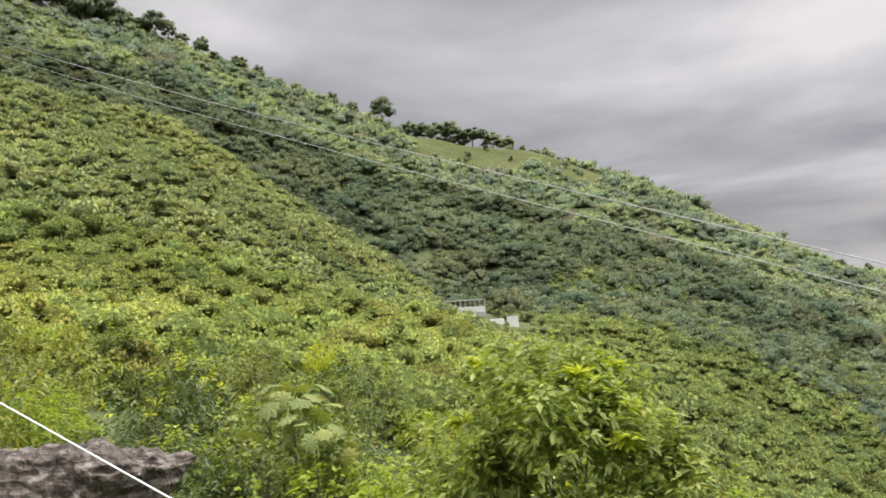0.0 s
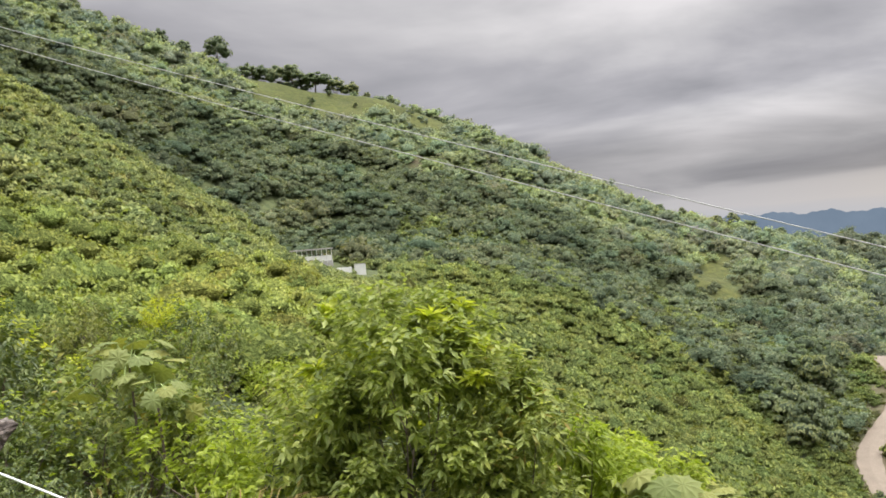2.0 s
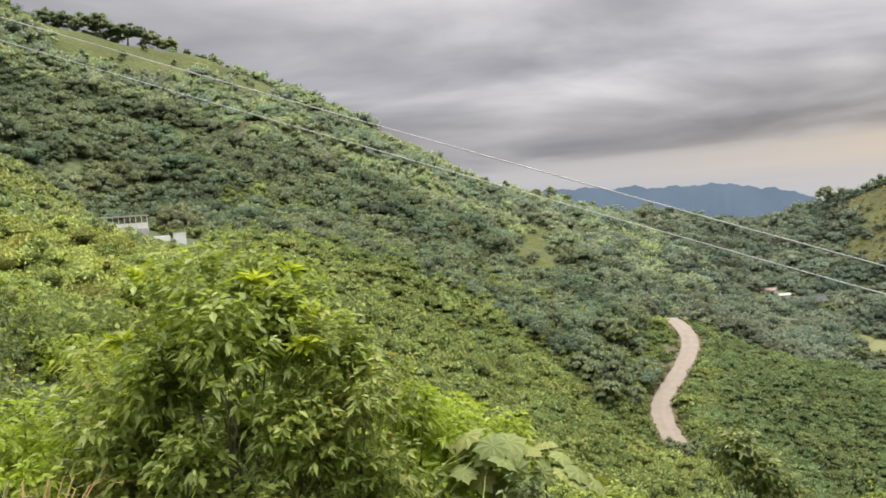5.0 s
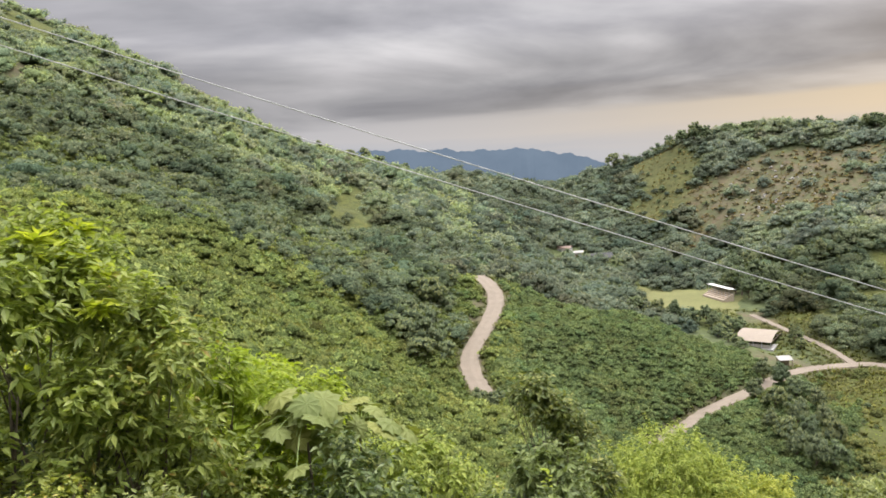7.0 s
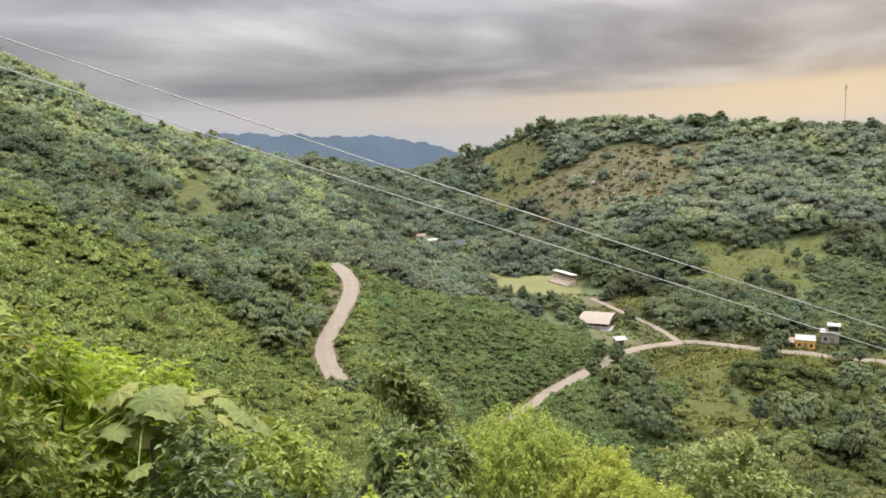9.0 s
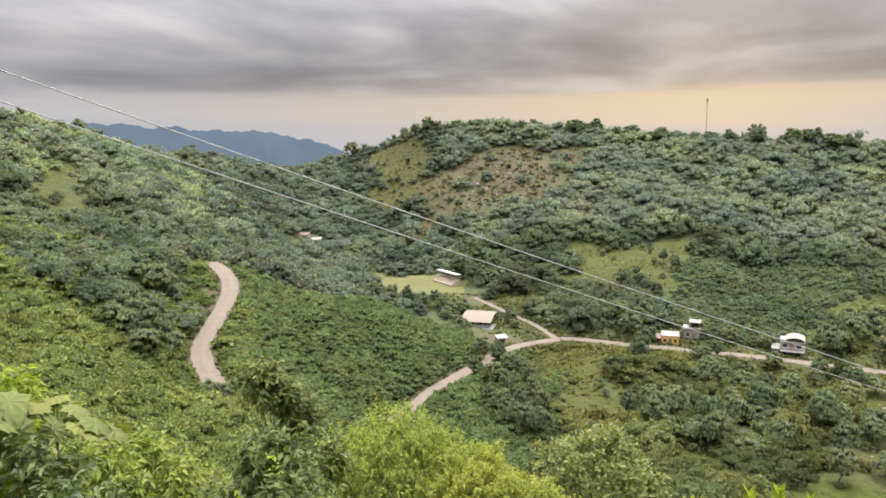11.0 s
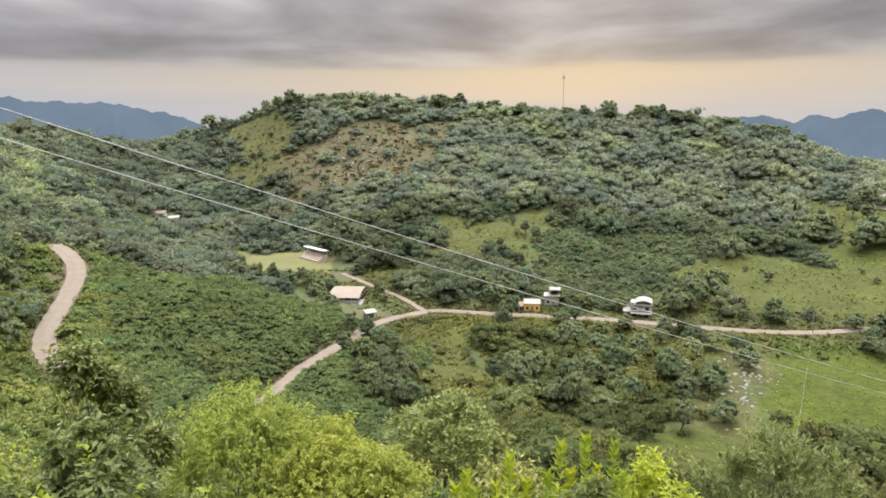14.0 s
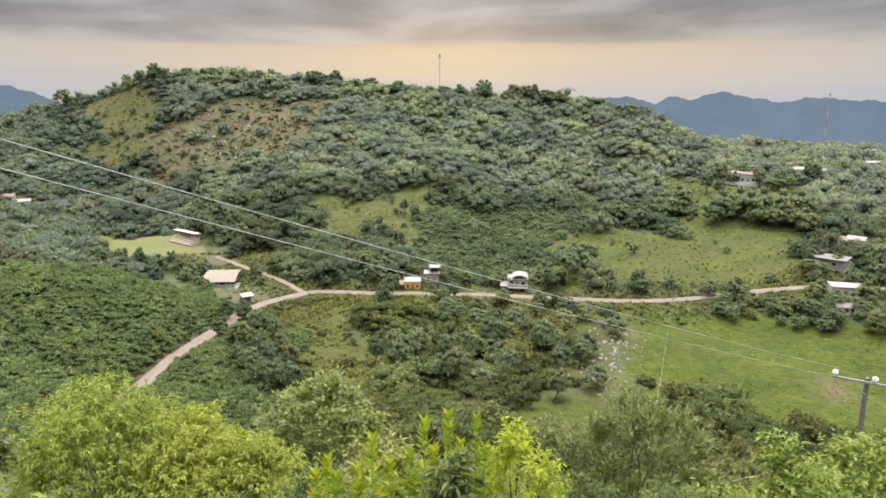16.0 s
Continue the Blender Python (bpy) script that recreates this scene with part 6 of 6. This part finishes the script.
def house(name, az, r, w, d, h, wall, roof, label, holes, turn=0.0, eave=0.4, pitch=0.0, lift=0.0, group="", storeys=1, roof_tilt=0.25):
    """A house facing the lookout: four walls with openings, frames, panes, a door, and a slab or gabled roof. holes: (kind, x, z, width, height) on the front."""
    ob = thing(name, at_ground(az, r, lift), label, "house", group, turn=-az + turn)
    t = 0.18
    bm = bmesh.new()
    pierced(bm, w, h, t, [q[1:] for q in holes], 0.0, -w / 2)
    part("front_wall", bm, wall, ob)
    part("back_wall", simple(-w / 2, w / 2, d - t, d, -0.4, h), wall, ob)
    for s in (-1, 1):
        part("side_wall", simple(min(s * w / 2, s * (w / 2 - t)), max(s * w / 2, s * (w / 2 - t)), t, d - t, -0.4, h), wall, ob)
    part("plinth", simple(-w / 2 - 0.1, w / 2 + 0.1, -0.1, d + 0.1, -1.6, -0.02), M_CONCRETE, ob)
    if storeys > 1:
        part("floor_slab", simple(-w / 2 - 0.12, w / 2 + 0.12, -0.35, d, h / 2 - 0.1, h / 2 + 0.08), M_CONCRETE, ob)
    if pitch:
        bm = bmesh.new()
        e = eave
        rows = [((-e), h - 0.05), (d / 2, h + pitch), (d + e, h - 0.05)]
        top = [[bm.verts.new((sx * (w / 2 + e), y, z + 0.12)) for sx in (-1, 1)] for y, z in rows]
        bot = [[bm.verts.new((sx * (w / 2 + e), y, z)) for sx in (-1, 1)] for y, z in rows]
        for a, b, c, e2 in ((top[0], top[1], bot[0], bot[1]), (top[1], top[2], bot[1], bot[2])):
            bm.faces.new((a[0], a[1], b[1], b[0]))
            bm.faces.new((c[1], c[0], e2[0], e2[1]))
            for i in (0, 1):
                bm.faces.new((a[i], b[i], e2[i], c[i]))
        bm.faces.new((top[0][1], top[0][0], bot[0][0], bot[0][1]))
        bm.faces.new((top[2][0], top[2][1], bot[2][1], bot[2][0]))
        part("roof", bm, roof, ob)
    else:
        part("roof", simple(-w / 2 - eave, w / 2 + eave, -eave * 1.4, d + eave, h, h + 0.2, roof_tilt), roof, ob)
    for kind, x, z, ww, hh in holes:
        x -= w / 2
        if kind == "window":
            bm = bmesh.new()
            f = 0.07
            for q in ((x, x + f, z, z + hh), (x + ww - f, x + ww, z, z + hh), (x + f, x + ww - f, z, z + f), (x + f, x + ww - f, z + hh - f, z + hh)):
                box(bm, q[0], q[1], 0.05, 0.12, q[2], q[3])
            win = part("window", bm, M_WHITE, ob)
            part("pane", simple(x + f, x + ww - f, 0.085, 0.10, z + f, z + hh - f), M_DARK, win)
        elif kind == "door":
            part("door", simple(x + 0.03, x + ww - 0.03, 0.06, 0.11, z, z + hh - 0.03), M_TIMBER, ob)
    return ob


def post(ob, x, y, h, r=0.07, mat=None, z0=-0.5):
    bm = bmesh.new()
    tube(bm, [(x, y, z0), (x, y, h)], r, r, 6)
    return part("post", bm, mat or M_TIMBER, ob)


# long open shed on the spur, with white tanks beside it
shed = thing("open_shed", at_ground(1.95, 150, 0.3), "long open shed with thin roof, white posts and low wall", "shed", turn=-2.2 + 12)
part("roof", simple(-4.4, 4.4, -1.6, 1.6, 2.45, 2.57, 0.2), M_RUST, shed)
part("fascia", simple(-4.45, 4.45, -1.68, -1.61, 2.36, 2.62), M_ROOF, shed)
part("low_wall", simple(-1.5, 4.1, -1.3, -1.15, -0.8, 1.15), M_LIMEWASH, shed)
part("back_wall", simple(-4.1, 4.1, 1.35, 1.5, -0.8, 1.0), M_GREYWALL, shed)
part("floor", simple(-4.3, 4.3, -1.4, 1.5, -1.2, 0.02), M_CONCRETE, shed)
for i in range(9):
    post(shed, -4.1 + i * 1.025, -1.45, 2.5, 0.06, M_LIMEWASH)
    post(shed, -4.1 + i * 1.025, 1.58, 2.6, 0.06, M_TIMBER)
tank = thing("water_tank", at_ground(5.75, 146, 0.0), "white-painted concrete water tank on the slope", "water tank", turn=-6)
part("tank_body", simple(-1.15, 1.15, -0.9, 0.9, -0.9, 2.0), M_LIMEWASH, tank)
part("lid", simple(-1.22, 1.22, -0.97, 0.97, 2.01, 2.12), M_ROOF, tank)
basin = thing("low_basin", at_ground(4.5, 146, 0.0), "low white concrete basin beside a tank", "basin", turn=-4)
part("basin_wall", simple(-1.4, 1.4, -0.8, -0.65, -0.8, 0.75), M_LIMEWASH, basin)
part("basin_wall", simple(-1.4, 1.4, 0.65, 0.8, -0.8, 0.9), M_LIMEWASH, basin)
for s in (-1, 1):
    part("basin_wall", simple(s * 1.4 - 0.08, s * 1.4 + 0.08, -0.62, 0.62, -0.8, 0.8), M_LIMEWASH, basin)

# roofed stand by the ball field
stand = thing("spectator_stand", at_ground(61.5, 267, 0.5), "roofed concrete spectator stand with white sheet roof", "stand", turn=-61.5 - 58)
part("roof", simple(-6.7, 6.7, 1.0, 3.8, 3.9, 4.02, -0.3), M_LIMEWASH, stand)
for i in range(5):
    part("step", simple(-6.5, 6.5, -0.9 + 0.8 * i, -0.1 + 0.8 * i, -0.6, 0.35 + 0.42 * i), M_TILE, stand)
part("back_wall", simple(-6.5, 6.5, 3.15, 3.3, -0.6, 3.4), M_GREYWALL, stand)
for i in range(7):
    post(stand, -6.3 + i * 2.1, 1.4, 3.9, 0.08, M_STEEL, 0.6)


def arched_roof():
    """A small court under a low barrel roof of bent sheets, open at the sides."""
    x, y = polar(64.5, 211)
    ob = thing("covered_court", (x, y, EYE_Z - 55.2), "open-sided court under a broad beige arched metal roof", "sports court", turn=-64.5 + 76)
    w, L, n, rise, eave = 13.0, 9.4, 12, 1.5, 1.9
    rad = (w * w / 4 + rise * rise) / (2 * rise)
    half = math.asin(w / 2 / rad)
    sheets = 6
    for k in range(sheets):
        bm = bmesh.new()
        y0, y1 = -L / 2 + k * L / sheets + 0.01, -L / 2 + (k + 1) * L / sheets - 0.01
        rows = []
        for i in range(n + 1):
            a = -half + 2 * half * i / n
            up = eave + rise - rad + rad * math.cos(a)
            rows.append([bm.verts.new((rad * math.sin(a), yy, up + dz)) for yy, dz in ((y0, 0.0), (y1, 0.0), (y1, -0.07), (y0, -0.07))])
        for a, b in zip(rows, rows[1:]):
            for q in range(4):
                bm.faces.new((a[q], b[q], b[(q + 1) % 4], a[(q + 1) % 4]))
        bm.faces.new(rows[0])
        bm.faces.new(rows[-1][::-1])
        bmesh.ops.recalc_face_normals(bm, faces=bm.faces)
        part("roof_sheet", bm, M_COURT, ob)
    part("court_floor", simple(-w / 2 - 0.4, w / 2 + 0.4, -L / 2 - 0.4, L / 2 + 0.4, -2.5, 0.1), M_CONCRETE, ob)
    for i in range(5):
        for s in (-1, 1):
            post(ob, s * (w / 2 - 0.2), -L / 2 + 0.3 + i * (L - 0.6) / 4, 1.95, 0.1, M_STEEL)
    for s in (-1, 1):
        part("side_wall", simple(s * (w / 2 - 0.35) - 0.06, s * (w / 2 - 0.35) + 0.06, -L / 2 + 0.5, L / 2 - 0.5, 0.1, 1.1), M_GREYWALL, ob)
    part("end_beam", simple(-w / 2 + 0.3, w / 2 - 0.3, -L / 2 + 0.2, -L / 2 + 0.35, 1.65, 1.88), M_TIMBER, ob)


arched_roof()
hut = thing("small_hut", at_ground(66.2, 191, 0.0), "small hut with bright white sheet roof", "hut", turn=-66 + 20)
part("roof", simple(-1.7, 1.7, -1.3, 1.3, 1.9, 2.0, 0.5), M_ROOF, hut)
part("hut_wall", simple(-1.4, 1.4, 0.9, 1.05, -0.5, 2.2), M_TIMBER, hut)
for sx in (-1.45, 1.45):
    for sy in (-1.1, 1.2):
        post(hut, sx, sy, 1.95 if sy < 0 else 2.3)

W, D = "window", "door"
# beside the valley road
orange = house("orange_house", 79.6, 200.2, 4.6, 4.5, 2.7, M_ORANGE, M_ROOF, "small orange house with white flat roof beside a road", [(W, 0.5, 1.0, 0.9, 1.0), (D, 1.9, 0.0, 0.9, 2.1), (W, 3.3, 1.0, 0.8, 1.0)], lift=-0.6, eave=0.12)
part("terrace", simple(-3.0, 2.6, -2.2, -0.12, -1.4, 0.05), M_TILE, orange)
part("porch_roof", simple(-4.8, -2.45, -0.8, 3.5, 2.1, 2.2, 0.3), M_RUST, orange)
for k in range(3):
    post(orange, -4.6 + k * 0.9, -0.7, 2.1, 0.07)
part("terrace_wall", simple(-3.0, 2.6, -2.3, -2.21, -1.4, 0.6), M_TILE, orange)
upper = house("block_house", 81.2, 204, 4.2, 4.0, 3.4, M_GREYWALL, M_CONCRETE, "pale grey block house with a rooftop shelter", [(W, 0.6, 1.2, 0.9, 1.1), (D, 2.2, 0.0, 0.9, 2.1)], eave=0.25, roof_tilt=0.0, lift=-0.6)
part("shelter_roof", simple(-0.8, 2.4, -0.3, 3.2, 5.3, 5.4, 0.15), M_ROOF, upper)
for sx in (-0.6, 2.0):
    for sy in (0.2, 3.0):
        post(upper, sx, sy, 5.3, 0.08, M_WHITE, 3.4)
part("shelter_wall", simple(-0.6, 2.0, 2.9, 3.0, 3.4, 5.1), M_GREYWALL, upper)
grey = house("two_storey_house", 88.3, 202, 5.6, 5.5, 4.3, M_GREYWALL, M_CONCRETE, "two-storey grey house with balcony and white vaulted roof", [(W, 0.4, 0.7, 1.1, 1.2), (D, 1.9, 0.0, 1.0, 2.0), (W, 3.6, 0.7, 1.3, 1.2), (W, 0.4, 2.8, 1.2, 1.1), (D, 2.1, 2.3, 1.0, 1.8), (W, 3.8, 2.8, 1.2, 1.1)], storeys=2, eave=0.2, roof_tilt=0.0, lift=-0.8)


def vault(x0, x1, y0, y1, z, rise, n=10):
    """A thin curved roof sheet over a rectangle, arched from side to side."""
    bm = bmesh.new()
    rows = []
    for i in range(n + 1):
        u = i / n
        up = z + rise * (1 - (2 * u - 1) ** 2)
        rows.append([bm.verts.new((x0 + (x1 - x0) * u, y, up + dz)) for y, dz in ((y0, 0), (y1, 0), (y1, 0.09), (y0, 0.09))])
    for a, b in zip(rows, rows[1:]):
        for q in range(4):
            bm.faces.new((a[q], b[q], b[(q + 1) % 4], a[(q + 1) % 4]))
    bm.faces.new(rows[0])
    bm.faces.new(rows[-1][::-1])
    bmesh.ops.recalc_face_normals(bm, faces=bm.faces)
    return bm


part("vaulted_roof", vault(-1.7, 2.9, -0.3, 5.4, 4.9, 0.7), M_ROOF, grey)
for sx in (-1.7, 0.5, 2.7):
    for sy in (0.0, 5.2):
        post(grey, sx, sy, 4.98 if sx != 0.5 else 5.55, 0.07, M_WHITE, 4.4)
part("roof_parapet", simple(-2.9, -2.0, -0.1, 0.05, 4.52, 5.0), M_GREYWALL, grey)
part("balcony", simple(-2.8, 2.8, -1.4, -0.37, 2.05, 2.2), M_CONCRETE, grey)
for i in range(9):
    post(grey, -2.7 + i * 0.675, -1.35, 3.1, 0.03, M_WHITE, 2.2)
part("rail", simple(-2.75, 2.75, -1.4, -1.3, 3.1, 3.18), M_WHITE, grey)
part("lean_to_roof", simple(-5.0, -2.9, -0.6, 4.0, 2.4, 2.5, 0.4), M_ROOF, grey)
part("lean_to_wall", simple(-4.8, -3.15, -0.2, 3.6, -1.0, 2.3), M_GREYWALL, grey)
part("yard_wall", simple(3.1, 5.2, -0.8, -0.6, -1.0, 1.1), M_WHITE, grey)
# where the road leaves to the east
house("long_white_house", 112.7, 209.5, 8.6, 4.0, 3.0, M_WHITE, M_ROOF, "long white single-storey house with flat roof and porch", [(W, 0.8, 1.0, 1.2, 1.1), (D, 2.8, 0.0, 1.0, 2.1), (W, 4.6, 1.0, 1.2, 1.1), (D, 6.8, 0.0, 1.0, 2.1), (W, 7.95, 1.0, 1.0, 1.1)], turn=18, eave=0.3, lift=-0.8)
house("grey_roof_house", 110.9, 231, 10.0, 5.0, 2.8, M_GREYWALL, M_OLDROOF, "low house with weathered grey roof among trees", [(W, 1.0, 1.0, 1.4, 1.0), (D, 4.0, 0.0, 1.0, 2.1), (W, 6.5, 1.0, 1.4, 1.0)], turn=-14, eave=0.6)
house("white_cottage", 112.3, 193.5, 4.2, 2.8, 2.2, M_WHITE, M_OLDROOF, "small white cottage partly hidden by trees", [(D, 1.0, 0.0, 0.9, 2.0), (W, 2.8, 0.9, 1.0, 0.9)], turn=14, pitch=0.7)
house("tiled_cottage", 111.4, 263, 6.0, 4.5, 2.5, M_WHITE, M_RUST, "cottage with reddish tin roof among trees", [(W, 1.0, 1.0, 1.0, 1.0), (D, 3.4, 0.0, 0.9, 2.0)], turn=10, pitch=1.0)
house("white_roof_cottage", 112.6, 266, 5.0, 4.5, 2.5, M_GREYWALL, M_ROOF, "cottage with pale sheet roof among trees", [(W, 1.0, 1.0, 1.0, 1.0), (D, 3.0, 0.0, 0.9, 2.0)], turn=-8, pitch=0.9)
# the village on the ridge
for k, (az, r, w, wall, roof, pt, kind) in enumerate(((103.0, 344, 6.0, M_WHITE, M_RUST, 1.0, "rust-roofed"), (104.0, 341, 8.0, M_WHITE, M_ROOF, 0.0, "flat-roofed"), (105.2, 340, 7.0, M_WHITE, M_RUST, 0.8, "rust-roofed"), (106.4, 342, 6.5, M_GREYWALL, M_DARKROOF, 0.9, "grey-roofed"),
                                                     (107.6, 346, 7.5, M_WHITE, M_ROOF, 0.0, "flat-roofed"), (108.7, 358, 8.0, M_WHITE, M_TILE, 0.9, "tile-roofed"), (109.6, 364, 8.0, M_WHITE, M_ROOF, 0.8, "white-roofed"), (112.0, 384, 7.0, M_WHITE, M_ROOF, 0.0, "flat-roofed"),
                                                     (113.2, 394, 7.5, M_GREYWALL, M_ROOF, 0.7, "white-roofed"), (110.3, 451, 9.0, M_WHITE, M_ROOF, 0.0, "flat-roofed"), (113.4, 448, 8.0, M_WHITE, M_ROOF, 0.0, "flat-roofed"), (105.6, 356, 6.0, M_GREYWALL, M_RUST, 0.9, "rust-roofed"))):
    house("village_house", az, r, w, 5.0, 3.0 + (k % 3) * 0.5, wall, roof, "pale %s village house on a wooded ridge" % kind, [(W, 0.8, 1.1, 1.1, 1.1), (D, w / 2 - 0.5, 0.0, 1.0, 2.1), (W, w - 1.9, 1.1, 1.1, 1.1)], turn=(k * 37) % 30 - 15, pitch=pt, lift=0.3, group="village houses")
yard = thing("boundary_wall", at_ground(104.3, 336, 0.2), "long low whitewashed wall below village houses", "wall", turn=-104.3 + 4)
for k in range(4):
    part("wall_panel", simple(-9.4 + k * 4.8, -4.72 + k * 4.8, -0.12, 0.12, -1.6, 1.3 - 0.12 * (k % 2)), M_LIMEWASH, yard)
    part("pillar", simple(-9.6 + k * 4.8, -9.42 + k * 4.8, -0.2, 0.2, -1.6, 1.6), M_LIMEWASH, yard)
# at the head of the valley
house("valley_house", 51.2, 330, 7.0, 5.0, 2.8, M_WHITE, M_ROOF, "pale valley house with white roof among trees", [(W, 1.0, 1.0, 1.1, 1.0), (D, 3.0, 0.0, 1.0, 2.1)], turn=15, lift=-0.6, pitch=0.6)
house("valley_house", 50.2, 336, 6.0, 5.0, 2.8, M_WHITE, M_RUST, "valley house with brown roof among trees", [(W, 1.0, 1.0, 1.1, 1.0), (D, 3.0, 0.0, 1.0, 2.1)], turn=-15, lift=-0.8, pitch=0.8)
house("barn", 52.8, 318, 14.0, 9.0, 2.6, M_GREYWALL, M_DARKROOF, "wide barn with large dark grey roof", [(D, 6.0, 0.0, 2.0, 2.2)], turn=10, lift=0.8, pitch=1.6)
house("hill_house", 31.9, 322, 5.5, 4.0, 2.4, M_GREYWALL, M_ROOF, "small house on the mountainside among trees", [(W, 1.0, 1.0, 1.0, 0.9), (D, 3.2, 0.0, 0.9, 2.0)], turn=5, lift=2.0)


# ======== masts, pole and cables ========
def mast(az, r, height, width, colours, label):
    """A slim lattice mast: three legs with rings of struts, in painted lengths, and aerials at the top."""
    x, y, z = at_ground(az, r)
    ob = thing("radio_mast", (x, y, z), label, "mast")
    n = len(colours)
    for k, m in enumerate(colours):
        bm = bmesh.new()
        z0, z1 = height * k / n, height * (k + 1) / n
        legs = [(math.cos(a) * width, math.sin(a) * width) for a in (0, 2.094, 4.189)]
        for lx, ly in legs:
            tube(bm, [(lx, ly, z0), (lx, ly, z1)], 0.04, 0.04, 5)
        steps = 4
        for s in range(steps):
            zz, zn = z0 + (z1 - z0) * s / steps, z0 + (z1 - z0) * (s + 1) / steps
            for i in range(3):
                a, b = legs[i], legs[(i + 1) % 3]
                tube(bm, [(*a, zz), (*b, zn)], 0.025, 0.025, 4)
        part("lattice_section", bm, m, ob)
    for k in range(3):
        a = k * 2.094
        part("aerial", simple(math.cos(a) * 0.5 - 0.12, math.cos(a) * 0.5 + 0.12, math.sin(a) * 0.5 - 0.12, math.sin(a) * 0.5 + 0.12, height - 2.4, height - 0.4), M_STEEL, ob)
    bm = bmesh.new()
    tube(bm, [(0, 0, height - 0.2), (0, 0, height + 1.6)], 0.05, 0.03, 5)
    part("top_rod", bm, M_STEEL, ob)


mast(81.7, 398, 23.0, 0.14, [M_STEEL, M_STEEL, M_STEEL], "slim grey radio mast on a wooded crest")
mast(109.9, 470, 34.0, 0.28, [M_WHITE, M_RED, M_WHITE, M_RED, M_WHITE, M_STEEL, M_WHITE], "tall lattice mast in red and white lengths")

P_LINE, PHI = 12.0, 42.5


def line_point(s, z):
    a, b = radians(PHI), radians(PHI + 90)
    return Vector((P_LINE * math.sin(a) + s * math.sin(b), P_LINE * math.cos(a) + s * math.cos(b), z + EYE_Z))


def cable(name, a, b, sag, radius, label, n=48, mat=None):
    bm = bmesh.new()
    pts = []
    for i in range(n + 1):
        u = i / n
        p = Vector(a).lerp(Vector(b), u)
        p.z -= sag * 4 * u * (1 - u)
        pts.append(p)
    tube(bm, pts, radius, radius, 6)
    me = bpy.data.meshes.new(name)
    bm.to_mesh(me)
    bm.free()
    for f in me.polygons:
        f.use_smooth = True
    me.materials.append(mat or M_CABLE)
    tagged(new(name, me), label, "cable")


def power_pole():
    x, y = polar(114.7, 36.0)
    gz = float(ground_z(x, y))
    top = -36.0 * math.tan(radians(19.4))
    ob = thing("power_pole", (x, y, gz + EYE_Z), "weathered power pole with crossarm and white insulators", "power pole", turn=-114.7)
    h = top - gz
    bm = bmesh.new()
    tube(bm, [(0, 0, -0.8), (0, 0, h * 0.5), (0, 0, h)], 0.14, 0.105, 10)
    part("pole", bm, M_POLE, ob)
    bm = bmesh.new()
    box(bm, -1.35, 1.35, -0.2, -0.121, h - 0.22, h - 0.12)
    part("crossarm", bm, M_STEEL, ob)
    for s in (-1.25, 0.3, 1.25):
        bm = bmesh.new()
        for z0, z1, r0, r1 in ((-0.12, 0.02, 0.03, 0.03), (0.02, 0.06, 0.14, 0.12), (0.061, 0.10, 0.05, 0.05), (0.101, 0.14, 0.13, 0.10), (0.141, 0.19, 0.04, 0.03)):
            tube(bm, [(s, -0.16, h + z0), (s, -0.16, h + z1)], r0, r1, 10)
        part("insulator", bm, M_PORCELAIN, ob)
    bm = bmesh.new()
    tube(bm, [(-0.6, -0.17, h - 0.18), (0, -0.14, h - 0.75)], 0.025, 0.025, 5)
    part("brace", bm, M_STEEL, ob)


power_pole()


def span(s0, s1, a, b, c):
    """Ends and sag of a span whose height runs as a + b s + c s^2."""
    return line_point(s0, a + b * s0 + c * s0 * s0), line_point(s1, a + b * s1 + c * s1 * s1), c * (s1 - s0) ** 2 / 4


e0, e1, drop = span(-75, 33.6, -0.05, -0.387, 0.000625)
cable("power_cable", e0, e1, drop, 0.0095, "long pale overhead power cable crossing the valley", 70)
e0, e1, drop = span(-75, 33.2, -0.486, -0.3838, 0.000523)
cable("power_cable", e0, e1, drop, 0.0085, "long pale overhead power cable below another", 70)
g1 = heading(-31.4, -2.9) * 5.4
g2 = heading(-20.5, -10.9) * 4.4
down = g2 + (g2 - g1) * 1.5
up = g1 - (g2 - g1) * 3.0
cable("guy_cable", up + Vector((0, 0, EYE_Z)), down + Vector((0, 0, EYE_Z)), 0.0, 0.006, "pale guy cable slanting past a rock", 12, M_PORCELAIN)
fp = at_ground(100.6, 199)
rp = thing("road_post", fp, "thin wooden utility post beside the road", "post")
bm = bmesh.new()
tube(bm, [(0, 0, -0.6), (0, 0, 6.0)], 0.12, 0.09, 7)
part("pole", bm, M_TIMBER, rp)
near_end = polar(100.2, 30)
cable("thin_cable", (fp[0], fp[1], fp[2] + 5.6), (near_end[0], near_end[1], float(ground_z(*near_end)) + 3.0 + EYE_Z), 3.5, 0.009, "thin pale cable running down over a pasture", 30)
g0, g1 = polar(114.5, 35.8), polar(107.0, 21.0)
cable("stay_cable", (*g0, EYE_Z - 35.8 * math.tan(radians(23.7))), (*g1, EYE_Z - 21.0 * math.tan(radians(27.9))), 0.15, 0.007, "pale stay cable slanting down from a power pole", 16)
